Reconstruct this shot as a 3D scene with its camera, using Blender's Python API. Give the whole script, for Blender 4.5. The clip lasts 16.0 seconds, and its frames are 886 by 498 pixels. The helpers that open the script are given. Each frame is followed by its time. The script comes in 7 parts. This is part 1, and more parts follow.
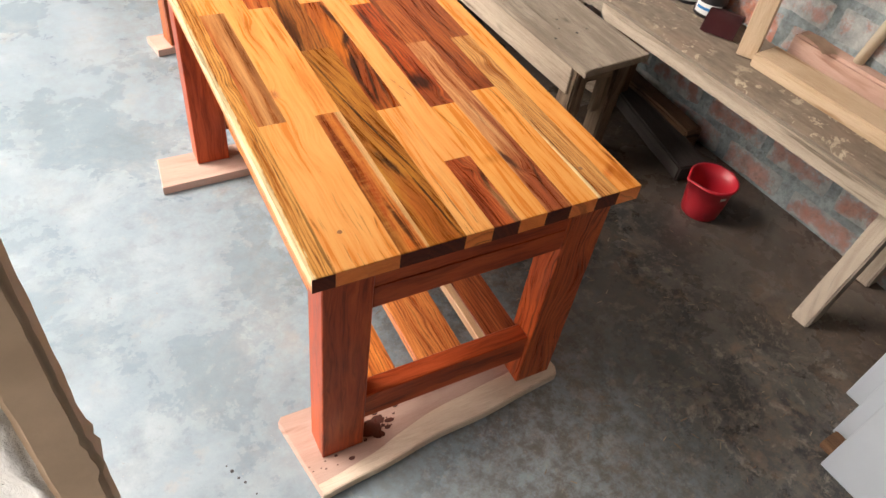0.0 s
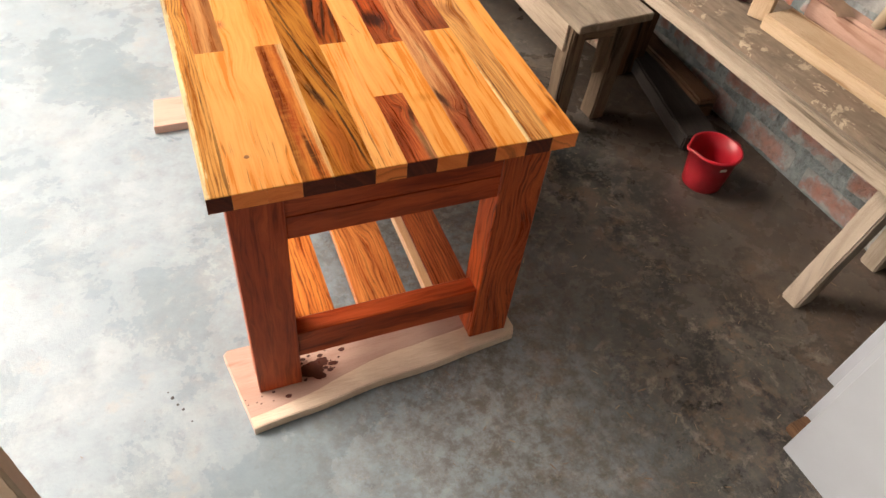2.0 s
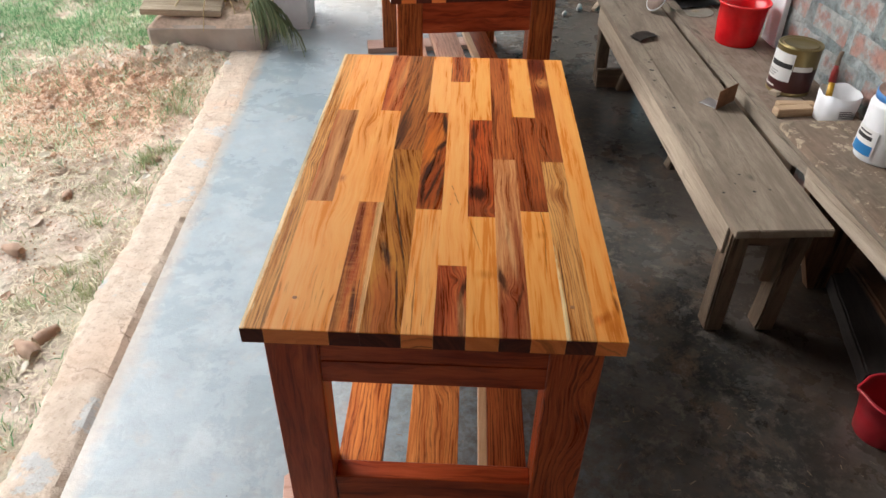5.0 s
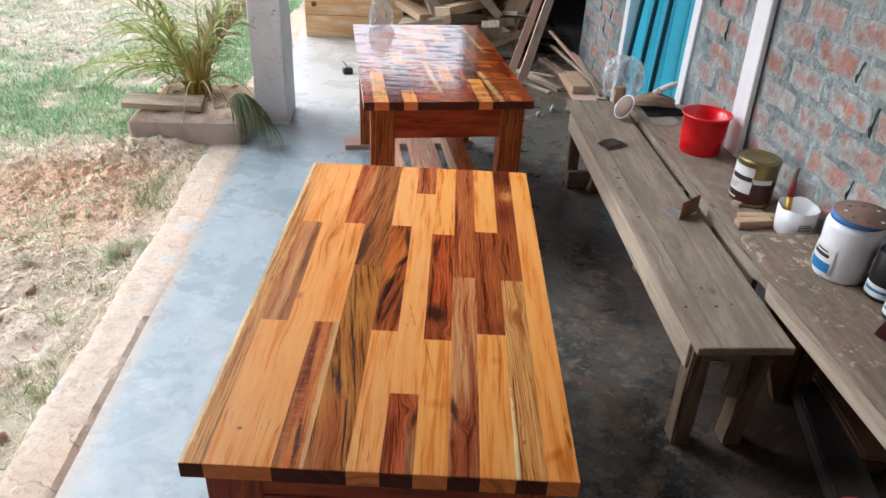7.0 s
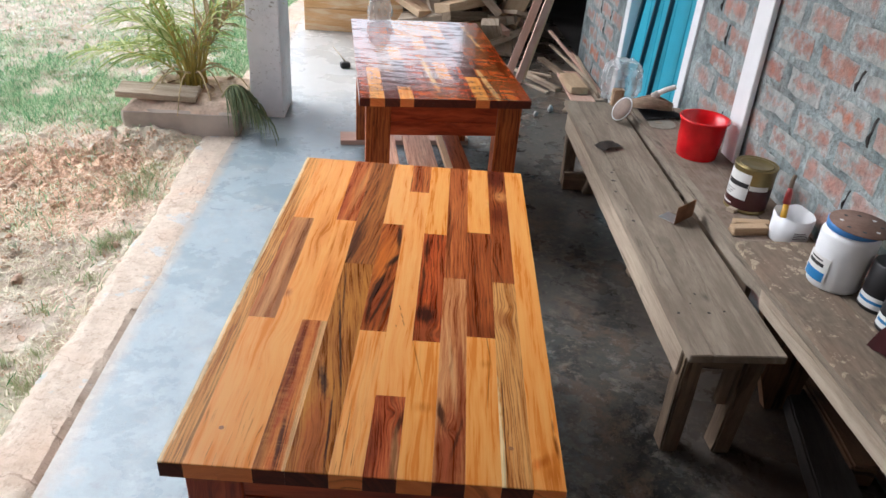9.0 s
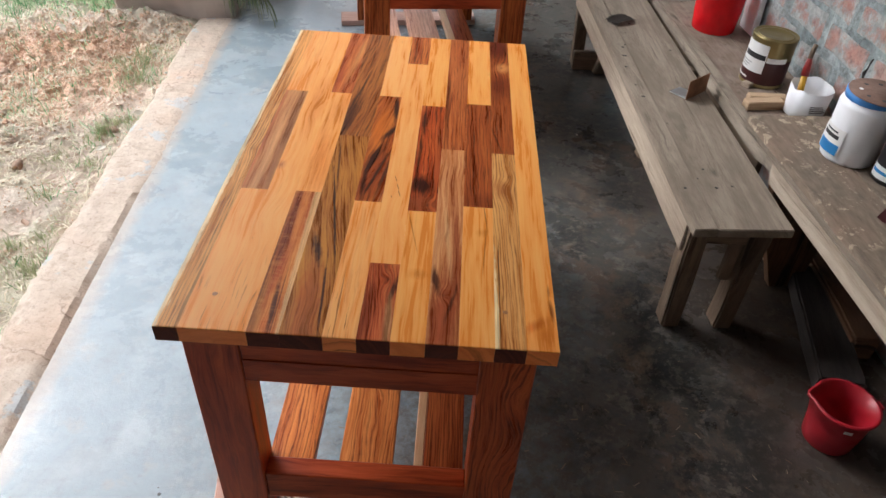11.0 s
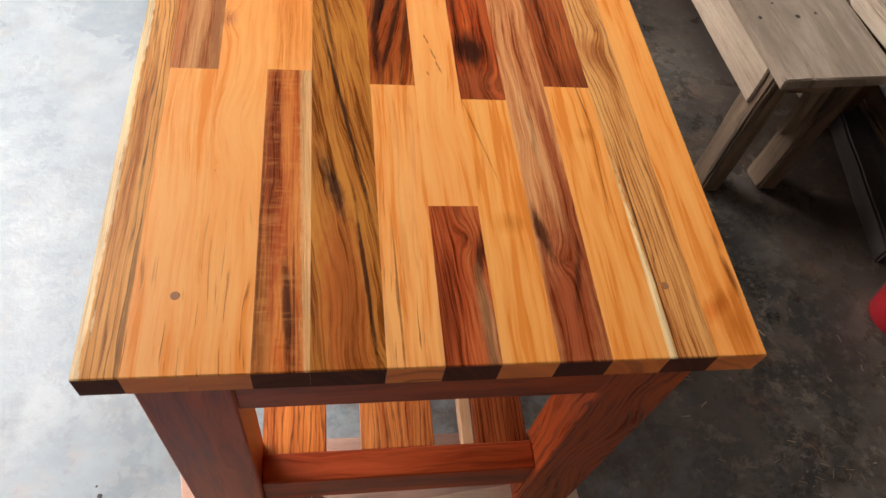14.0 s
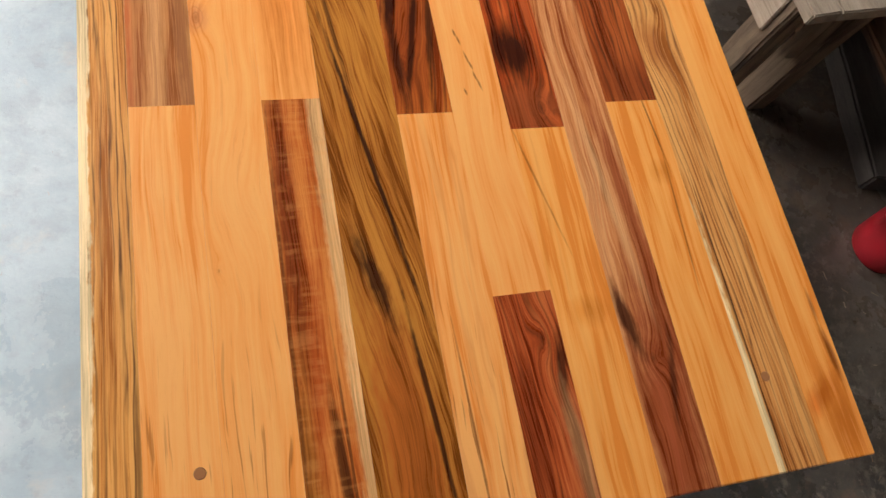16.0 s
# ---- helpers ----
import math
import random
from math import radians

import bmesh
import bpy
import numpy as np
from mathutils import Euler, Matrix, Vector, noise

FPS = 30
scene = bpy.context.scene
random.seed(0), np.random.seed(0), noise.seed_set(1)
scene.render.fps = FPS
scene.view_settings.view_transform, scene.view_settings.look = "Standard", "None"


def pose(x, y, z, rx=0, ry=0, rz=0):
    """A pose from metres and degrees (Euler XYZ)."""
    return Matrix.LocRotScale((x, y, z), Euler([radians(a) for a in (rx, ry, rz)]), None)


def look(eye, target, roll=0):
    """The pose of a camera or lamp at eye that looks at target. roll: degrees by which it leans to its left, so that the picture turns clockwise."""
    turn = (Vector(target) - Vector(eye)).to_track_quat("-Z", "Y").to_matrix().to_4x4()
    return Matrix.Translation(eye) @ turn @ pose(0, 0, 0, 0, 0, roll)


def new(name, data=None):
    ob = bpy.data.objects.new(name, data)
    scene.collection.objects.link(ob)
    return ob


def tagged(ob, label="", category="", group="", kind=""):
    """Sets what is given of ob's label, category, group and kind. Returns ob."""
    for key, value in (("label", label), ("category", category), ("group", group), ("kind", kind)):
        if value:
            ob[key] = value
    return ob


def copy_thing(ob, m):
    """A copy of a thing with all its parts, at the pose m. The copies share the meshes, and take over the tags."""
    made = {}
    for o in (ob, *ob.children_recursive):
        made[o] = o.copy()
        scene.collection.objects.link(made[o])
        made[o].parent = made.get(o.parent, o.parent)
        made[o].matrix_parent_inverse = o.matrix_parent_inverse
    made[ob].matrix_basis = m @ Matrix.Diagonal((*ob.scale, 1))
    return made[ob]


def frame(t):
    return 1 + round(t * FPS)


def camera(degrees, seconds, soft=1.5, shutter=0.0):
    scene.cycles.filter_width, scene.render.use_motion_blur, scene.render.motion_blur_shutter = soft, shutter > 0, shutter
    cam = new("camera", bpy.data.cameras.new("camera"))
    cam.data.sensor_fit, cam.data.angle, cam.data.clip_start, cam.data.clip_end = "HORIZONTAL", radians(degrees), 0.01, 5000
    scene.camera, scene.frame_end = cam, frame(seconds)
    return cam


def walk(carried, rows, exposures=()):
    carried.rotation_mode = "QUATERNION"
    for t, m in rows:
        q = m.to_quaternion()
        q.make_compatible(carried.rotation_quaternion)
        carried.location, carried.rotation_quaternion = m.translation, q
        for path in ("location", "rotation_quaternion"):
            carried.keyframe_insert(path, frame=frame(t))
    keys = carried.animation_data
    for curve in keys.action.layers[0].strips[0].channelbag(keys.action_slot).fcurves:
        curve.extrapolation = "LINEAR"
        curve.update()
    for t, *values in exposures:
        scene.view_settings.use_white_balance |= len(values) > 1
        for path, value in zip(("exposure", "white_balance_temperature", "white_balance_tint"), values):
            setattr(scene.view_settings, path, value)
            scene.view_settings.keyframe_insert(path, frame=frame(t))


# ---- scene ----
import itertools

cam = camera(64.4, 16.0)
PATH = [
    (0, (-0.517, -0.625, 1.36), (0.276, 0.535, -0.063), 9.7),
    (0.5, (-0.511, -0.663, 1.361), (0.186, 0.513, -0.098), 8.4),
    (1, (-0.483, -0.725, 1.368), (0.194, 0.482, -0.076), 6.9),
    (1.5, (-0.407, -0.782, 1.354), (0.245, 0.411, -0.113), 8.1),
    (2, (-0.302, -0.757, 1.322), (0.303, 0.442, -0.16), 7.9),
    (2.5, (-0.208, -0.714, 1.291), (0.249, 0.509, -0.224), 11.0),
    (3, (-0.153, -0.705, 1.291), (0.07, 0.632, -0.179), 6.3),
    (3.5, (-0.065, -0.735, 1.312), (-0.053, 0.681, -0.101), 2.9),
    (4, (0.004, -0.758, 1.333), (-0.064, 0.73, -0.002), 1.4),
    (4.5, (0.029, -0.777, 1.349), (-0.042, 0.758, 0.069), 1.2),
    (5, (0.034, -0.777, 1.367), (-0.009, 0.813, 0.156), 1.1),
    (7.5, (0.085, -0.715, 1.438), (0.095, 1.012, 0.43), 3.5),
    (8, (0.081, -0.713, 1.436), (0.101, 1.018, 0.434), 4.2),
    (10.5, (0.113, -0.69, 1.393), (0.118, 0.916, 0.201), 4.5),
    (11, (0.121, -0.705, 1.371), (0.117, 0.838, 0.099), 3.7),
    (11.5, (0.069, -0.689, 1.359), (0.123, 0.796, 0.02), 3.9),
    (12, (-0.045, -0.635, 1.337), (0.163, 0.803, -0.038), 3.7),
    (12.5, (-0.164, -0.551, 1.273), (0.205, 0.791, -0.163), 9.6),
    (13, (-0.173, -0.455, 1.212), (0.276, 0.826, -0.258), 14.5),
    (13.5, (-0.135, -0.36, 1.163), (0.251, 0.822, -0.404), 14.2),
    (14, (-0.098, -0.249, 1.154), (0.224, 0.859, -0.479), 12.8),
    (14.5, (-0.093, -0.2, 1.133), (0.209, 0.776, -0.586), 16.1),
    (15, (-0.104, -0.133, 1.117), (0.277, 0.722, -0.651), 21.0),
    (15.5, (-0.156, -0.038, 1.119), (0.284, 0.702, -0.686), 22.7),
    (16, (-0.185, 0.029, 1.121), (0.351, 0.693, -0.688), 30.6),
]
walk(cam, [(t, look(eye, target, roll)) for t, eye, target, roll in PATH], [(0, 0.14, 6900, 14), (1.5, 0.18, 7350, 15), (2.5, 0.32, 7500, 17), (3, 0.08, 7400, 16), (3.5, -0.26, 7250, 15), (4, -0.33, 6900, 14), (5, -0.42, 6350, 11), (8, -0.42, 5900, 11), (11, -0.47, 6100, 12), (13, -0.26, 6450, 14), (14.5, -0.14, 6900, 17), (16, -0.24, 6700, 12)])

# ---- light ----
world = bpy.data.worlds.new("sky")
scene.world = world
world.use_nodes = True
wn, wl = world.node_tree.nodes, world.node_tree.links
sky = wn.new("ShaderNodeTexSky")
sky.sky_type, sky.sun_disc = "NISHITA", False
sky.sun_elevation, sky.sun_rotation = radians(46), radians(-60)
sky.air_density, sky.dust_density, sky.ozone_density = 1.0, 5.0, 0.6
wn["Background"].inputs["Strength"].default_value = 0.15
haze = wn.new("ShaderNodeHueSaturation")
haze.inputs["Saturation"].default_value, haze.inputs["Value"].default_value = 0.28, 2.6
wl.new(sky.outputs["Color"], haze.inputs["Color"])
wl.new(haze.outputs["Color"], wn["Background"].inputs["Color"])
sun_data = bpy.data.lights.new("sun", "SUN")
sun_data.energy, sun_data.angle, sun_data.color = 1.95, radians(40), (1.0, 0.98, 0.955)
sun = new("sun", sun_data)
sun.matrix_basis = look((-7.0, 3.6, 8.15), (0, 0, 0))

# ---- materials ----
TURN = 4.1
ROOM = pose(0, 0, 0, 0, 0, TURN)
MATS = {}


class Nodes:
    """A short hand for building a node material."""

    def __init__(self, name):
        self.mat = bpy.data.materials.new(name)
        self.mat.use_nodes = True
        self.t = self.mat.node_tree
        self.b = self.t.nodes["Principled BSDF"]

    def put(self, socket, value):
        if isinstance(value, bpy.types.NodeSocket):
            self.t.links.new(value, socket)
        elif isinstance(value, (tuple, list)) and len(value) == 3 and socket.type == "RGBA":
            socket.default_value = (*value, 1)
        else:
            socket.default_value = value

    def set(self, **kw):
        for k, v in kw.items():
            self.put(self.b.inputs[k.replace("_", " ")], v)

    def coords(self, scale=(1, 1, 1), shift=23.0):
        """Object coordinates, moved by a random step for each object."""
        n = self.t.nodes
        tc, info = n.new("ShaderNodeTexCoord"), n.new("ShaderNodeObjectInfo")
        add = n.new("ShaderNodeVectorMath")
        add.operation = "MULTIPLY_ADD"
        self.put(add.inputs[0], info.outputs["Random"])
        add.inputs[1].default_value = (shift, shift * 1.7, shift * 0.6)
        self.put(add.inputs[2], tc.outputs["Object"])
        mp = n.new("ShaderNodeMapping")
        self.put(mp.inputs["Vector"], add.outputs[0])
        mp.inputs["Scale"].default_value = scale
        return mp.outputs[0]

    def noise(self, vec, scale, detail=4.0, rough=0.55, distort=0.0, color=False):
        n = self.t.nodes.new("ShaderNodeTexNoise")
        self.put(n.inputs["Vector"], vec)
        n.inputs["Scale"].default_value, n.inputs["Detail"].default_value = scale, detail
        n.inputs["Roughness"].default_value, n.inputs["Distortion"].default_value = rough, distort
        return n.outputs["Color" if color else "Fac"]

    def voronoi(self, vec, scale, feature="F1"):
        n = self.t.nodes.new("ShaderNodeTexVoronoi")
        n.feature = feature
        self.put(n.inputs["Vector"], vec)
        n.inputs["Scale"].default_value = scale
        return n.outputs["Distance"]

    def ramp(self, fac, *stops):
        n = self.t.nodes.new("ShaderNodeValToRGB")
        self.put(n.inputs[0], fac)
        el = n.color_ramp.elements
        while len(el) < len(stops):
            el.new(0.5)
        for e, (p, c) in zip(el, stops):
            e.position = p
            e.color = (*c, 1) if isinstance(c, (tuple, list)) else (c, c, c, 1)
        return n.outputs[0]

    def mix(self, fac, a, b, mode="MIX"):
        n = self.t.nodes.new("ShaderNodeMix")
        n.data_type, n.blend_type = "RGBA", mode
        self.put(n.inputs[0], fac)
        self.put(n.inputs[6], a)
        self.put(n.inputs[7], b)
        return n.outputs[2]

    def math(self, op, a, b=0.5):
        n = self.t.nodes.new("ShaderNodeMath")
        n.operation = op
        self.put(n.inputs[0], a)
        self.put(n.inputs[1], b)
        return n.outputs[0]

    def warp(self, vec, by, amount):
        n = self.t.nodes.new("ShaderNodeVectorMath")
        n.operation = "MULTIPLY_ADD"
        self.put(n.inputs[0], by)
        n.inputs[1].default_value = (amount, amount, amount)
        self.put(n.inputs[2], vec)
        return n.outputs[0]

    def random(self):
        return self.t.nodes.new("ShaderNodeObjectInfo").outputs["Random"]

    def island(self):
        return self.t.nodes.new("ShaderNodeNewGeometry").outputs["Random Per Island"]

    def bump(self, height, strength, distance=0.01):
        n = self.t.nodes.new("ShaderNodeBump")
        self.put(n.inputs["Height"], height)
        n.inputs["Strength"].default_value, n.inputs["Distance"].default_value = strength, distance
        self.put(self.b.inputs["Normal"], n.outputs[0])


def wood(name, light, dark, vein, axis="y", freq=160.0, wob=0.006, veins=0.3, grain=0.5, tilt=0.10, figure=0.3, rough=0.36, coat=0.35, relief=0.12, knots=0.0):
    """Sawn wood cut from a log along one axis of the object: uneven growth bands about a pith beside the piece, bent round knots,
    dark mineral bands, fibres and cloudy figure."""
    key = (name, axis)
    if key in MATS:
        return MATS[key]
    m = Nodes(name + "_" + axis)
    along = "xyz".index(axis)
    others = [i for i in range(3) if i != along]

    def stretched(k, shift=23.0):
        return m.coords(tuple(k if i == along else 1.0 for i in range(3)), shift)

    rnd = m.random()
    r2 = m.math("FRACT", m.math("MULTIPLY", rnd, 17.31))
    r3 = m.math("FRACT", m.math("MULTIPLY", rnd, 41.7))
    place = m.t.nodes.new("ShaderNodeTexCoord").outputs["Object"]
    slow = m.noise(stretched(0.25), 9.0, 2.0, 0.5, color=True)
    mid = m.noise(stretched(0.18), 42.0, 3.0, 0.55, color=True)
    vec = m.warp(m.warp(place, slow, wob * 4.0), mid, wob * 1.1)
    sep = m.t.nodes.new("ShaderNodeSeparateXYZ")
    m.put(sep.inputs[0], vec)
    pa = m.math("ADD", sep.outputs[others[0]], m.math("MULTIPLY", m.math("SUBTRACT", rnd, 0.5), 0.14))
    lift = m.math("MULTIPLY", sep.outputs[along], m.math("MULTIPLY", m.math("SUBTRACT", r3, 0.5), tilt))
    pb = m.math("ADD", m.math("ADD", sep.outputs[others[1]], lift), m.math("ADD", m.math("MULTIPLY", r2, 0.05), 0.012))
    rad = m.math("SQRT", m.math("ADD", m.math("MULTIPLY", pa, pa), m.math("MULTIPLY", pb, pb)))
    core = None
    if knots:
        near = m.voronoi(m.warp(stretched(0.5), mid, 0.02), 8.0)
        core = m.ramp(near, (0.0, 1.0), (0.10, 0.62), (0.22, 0.22), (0.42, 0.0))
        rad = m.math("ADD", rad, m.math("MULTIPLY", core, knots))
    fib = m.noise(stretched(0.02), 1100.0, 3.0, 0.7)
    q = m.math("ADD", m.math("MULTIPLY", rad, freq), m.math("MULTIPLY", m.math("SUBTRACT", fib, 0.5), 0.4))

    def bands(step, pace, detail, rough_n):
        c = m.t.nodes.new("ShaderNodeCombineXYZ")
        m.put(c.inputs[0], m.math("MULTIPLY", q, pace))
        m.put(c.inputs[1], m.math("MULTIPLY", sep.outputs[along], 2.2))
        m.put(c.inputs[2], m.math("ADD", m.math("MULTIPLY", rnd, 57.0), step))
        return m.noise(c.outputs[0], 1.0, detail, rough_n)

    shade = m.ramp(bands(0.0, 0.62, 5.0, 0.68), (0.38, 0.0), (0.62, 1.0))
    tone = m.math("ADD", m.math("MULTIPLY", shade, grain), m.math("MULTIPLY", m.ramp(fib, (0.3, 0.0), (0.7, 1.0)), 1.0 - grain))
    col = m.ramp(tone, (0.15, dark), (0.5, [0.42 * a + 0.58 * b for a, b in zip(dark, light)]), (0.85, light))
    clouds = m.noise(stretched(0.3), 14.0, 4.0, 0.6)
    col = m.mix(m.math("MULTIPLY", m.ramp(clouds, (0.44, 0.0), (0.66, 1.0)), figure), col, dark)
    col = m.mix(m.ramp(fib, (0.27, 0.5), (0.41, 0.0)), col, [c * 0.8 for c in dark])
    if vein:
        cut = 0.74 - 0.42 * veins
        strength = m.ramp(bands(7.3, 0.5, 3.0, 0.55), (cut - 0.05, 0.0), (cut + 0.04, 1.0))
        gate = m.ramp(m.noise(stretched(0.35, 31.0), 16.0, 3.0), (0.36, 0.0), (0.54, 1.0))
        strength = m.math("MULTIPLY", strength, gate)
        col = m.mix(m.math("MULTIPLY", strength, 0.88), col, vein)
    if core:
        col = m.mix(m.math("MULTIPLY", m.ramp(near, (0.02, 1.0), (0.11, 0.0)), 0.6), col, [c * 0.4 for c in dark])
    col = m.mix(m.math("MULTIPLY", r2, 0.30), col, m.mix(1.0, col, (0.86, 0.76, 0.66), "MULTIPLY"))
    m.set(Base_Color=col, Roughness=m.math("ADD", m.math("MULTIPLY", tone, 0.14), rough - 0.06), Specular_IOR_Level=0.26, Coat_Weight=coat * 0.2, Coat_Roughness=0.2)
    m.bump(tone, relief, 0.0015)
    MATS[key] = m.mat
    return m.mat


def tint(r, g, b):
    """A base colour from 0 to 255 values of the surface in even light."""
    return tuple(((c / 255 + 0.055) / 1.055) ** 2.4 / k for c, k in zip((r, g, b), (1.30, 1.46, 1.85)))


def plank(name, light, mid, dark, at=(0, 0), axis="y", wob=0.004, slope=0.0, curve=0.0, contrast=0.20, knots=(), lines=None, patches=(), dashes=0.0, cross=0.0, streaks=(0.40, 0.30, 0.30), gloss=0.30, pores=0.32, wet=False, top=0.0):
    """Planed and oiled wood with features of its own. Places are (across, along) in the thing's metres.
    knots: (across, along, radius, bulge); lines: (spacing, strength, colour) of the dark growth lines;
    patches: (across, along, half width, half length, turn in degrees, colour, strength, softness)."""
    m = Nodes(name)
    n = m.t.nodes
    along = "xyz".index(axis)
    others = [i for i in range(3) if i != along]
    sep = n.new("ShaderNodeSeparateXYZ")
    m.put(sep.inputs[0], n.new("ShaderNodeTexCoord").outputs["Object"])
    rnd = m.random()
    ax = m.math("ADD", m.math("ADD", sep.outputs[others[0]], at[0]), m.math("MULTIPLY", m.math("SUBTRACT", sep.outputs[others[1]], top), 0.6))
    ay = m.math("ADD", sep.outputs[along], at[1])

    def vec(x, y, ky, k):
        c = n.new("ShaderNodeCombineXYZ")
        m.put(c.inputs[0], m.math("MULTIPLY", x, k))
        m.put(c.inputs[1], m.math("MULTIPLY", y, k * ky))
        m.put(c.inputs[2], m.math("MULTIPLY", rnd, 61.0))
        return c.outputs[0]

    def field(x, ky, k, detail=3.0, rough=0.6):
        return m.noise(vec(x, ay, ky, k), 1.0, detail, rough)

    def less(v, b):
        return m.math("SUBTRACT", v, b)

    g = m.math("ADD", ax, m.math("MULTIPLY", less(field(ax, 0.25, 22.0, 2.0), 0.5), wob * 3.0))
    g = m.math("ADD", g, m.math("MULTIPLY", less(field(ax, 0.20, 75.0, 2.0), 0.5), wob * 0.8))
    dy = less(ay, at[1])
    if slope:
        g = m.math("ADD", g, m.math("MULTIPLY", dy, slope))
    if curve:
        g = m.math("ADD", g, m.math("MULTIPLY", m.math("MULTIPLY", dy, dy), curve))
    cores = []
    ragged = less(field(ax, 0.3, 160.0, 4.0, 0.65), 0.5)
    for kx, ky, r, bulge in knots:
        u = m.math("DIVIDE", less(ax, kx), r)
        v = m.math("DIVIDE", less(ay, ky), r * 1.9)
        d = m.math("SQRT", m.math("ADD", m.math("MULTIPLY", u, u), m.math("MULTIPLY", v, v)))
        d = m.math("ADD", d, m.math("MULTIPLY", ragged, 0.5))
        near = m.math("POWER", 2.718, m.math("MULTIPLY", m.math("MULTIPLY", d, d), -0.5))
        g = m.math("ADD", g, m.math("MULTIPLY", near, bulge))
        if r < 0.012:
            cores.append(d)
    broad, band, fine = field(g, 0.07, 60.0), field(g, 0.022, 260.0, 4.0), field(g, 0.012, 1000.0, 3.0, 0.65)
    tone = m.math("ADD", m.math("MULTIPLY", broad, streaks[0]), m.math("ADD", m.math("MULTIPLY", band, streaks[1]), m.math("MULTIPLY", fine, streaks[2])))
    tone = m.ramp(tone, (0.5 - contrast * 0.42, 0.0), (0.5 + contrast * 0.34, 1.0))
    col = m.ramp(tone, (0.0, dark), (0.45, mid), (1.0, light))
    if lines:
        gap, strength, ink = lines
        iso = m.math("FRACT", m.math("ADD", m.math("DIVIDE", g, gap), m.math("MULTIPLY", field(g, 0.06, 90.0, 3.0), 2.6)))
        thin = m.ramp(m.math("ABSOLUTE", less(iso, 0.5)), (0.0, 1.0), (0.08, 0.7), (0.21, 0.0))
        gate = m.ramp(field(ax, 0.12, 70.0, 3.0), (0.34, 0.35), (0.55, 1.0))
        col = m.mix(m.math("MULTIPLY", m.math("MULTIPLY", thin, gate), strength), col, ink)
    for px, py, rx, ry, turn, hue, strength, soft in patches:
        a = radians(turn)
        u, v = less(ax, px), less(ay, py)
        p = m.math("DIVIDE", m.math("ADD", m.math("MULTIPLY", u, math.cos(a)), m.math("MULTIPLY", v, math.sin(a))), rx)
        q = m.math("DIVIDE", m.math("SUBTRACT", m.math("MULTIPLY", v, math.cos(a)), m.math("MULTIPLY", u, math.sin(a))), ry)
        d = m.math("SQRT", m.math("ADD", m.math("MULTIPLY", p, p), m.math("MULTIPLY", q, q)))
        d = m.math("ADD", d, m.math("MULTIPLY", ragged, 1.1))
        d = m.math("ADD", d, m.math("MULTIPLY", less(band, 0.5), 1.0))
        mask = m.math("MULTIPLY", m.ramp(m.math("MULTIPLY", d, 0.5), (max(0.0, 0.5 - 0.5 * soft), 1.0), (min(1.0, 0.5 + 0.5 * soft), 0.0)), strength)
        col = m.mix(mask, col, m.mix(tone, [c * 0.55 for c in hue], [c * 1.18 for c in hue]))
    for d in cores:
        rings = m.ramp(m.math("FRACT", m.math("MULTIPLY", d, 3.3)), (0.0, 0.45), (0.4, 0.0), (1.0, 0.0))
        col = m.mix(m.math("MULTIPLY", rings, m.ramp(d, (0.4, 1.0), (1.0, 0.0))), col, [c * 0.4 for c in dark])
        col = m.mix(m.ramp(d, (0.10, 0.6), (0.38, 0.0)), col, [c * 0.5 for c in dark])
    col = m.mix(m.ramp(field(g, 0.03, 2600.0, 2.0), (0.30, pores), (0.40, 0.0)), col, [c * 0.62 for c in dark])
    if dashes:
        short = m.math("MULTIPLY", m.ramp(field(g, 0.035, 420.0, 2.0, 0.5), (0.30, 1.0), (0.37, 0.0)), m.ramp(m.math("ADD", ay, m.math("MULTIPLY", less(broad, 0.5), 0.2)), (0.04, dashes), (0.20, 0.12)))
        col = m.mix(short, col, tint(150, 92, 45))
    if cross:
        rip = m.noise(vec(m.math("MULTIPLY", ax, 0.12), ay, 1.0, 230.0), 1.0, 4.0)
        rip = m.math("MULTIPLY", m.ramp(rip, (0.44, 0.0), (0.60, 1.0)), m.ramp(field(ax, 0.5, 90.0, 3.0), (0.42, 0.0), (0.60, 1.0)))
        col = m.mix(m.math("MULTIPLY", rip, cross), col, tint(238, 176, 112))
    if wet:
        # wet varnish, pooled in long streaks that run across the strips
        spot = n.new("ShaderNodeNewGeometry").outputs["Position"]
        run = n.new("ShaderNodeMapping")
        m.put(run.inputs["Vector"], spot)
        run.inputs["Scale"].default_value = (0.45, 1.5, 1.0)
        pools = m.noise(run.outputs[0], 17.0, 6.0, 0.7)
        m.set(Base_Color=col, Roughness=0.14, IOR=1.6, Coat_Weight=m.ramp(pools, (0.44, 0.08), (0.50, 1.0)), Coat_Roughness=0.03, Coat_IOR=4.0)
        m.bump(m.math("ADD", m.math("MULTIPLY", m.noise(run.outputs[0], 60.0, 5.0, 0.65), 0.6), pools), 0.06, 0.006)
        m.put(m.b.inputs["Coat Normal"], m.b.inputs["Normal"].links[0].from_socket)
    else:
        m.set(Base_Color=col, Roughness=m.math("ADD", m.math("MULTIPLY", tone, 0.12), gloss - 0.05), Specular_IOR_Level=0.18, Coat_Weight=0.03, Coat_Roughness=0.2)
        m.bump(tone, 0.12, 0.0012)
    return m.mat


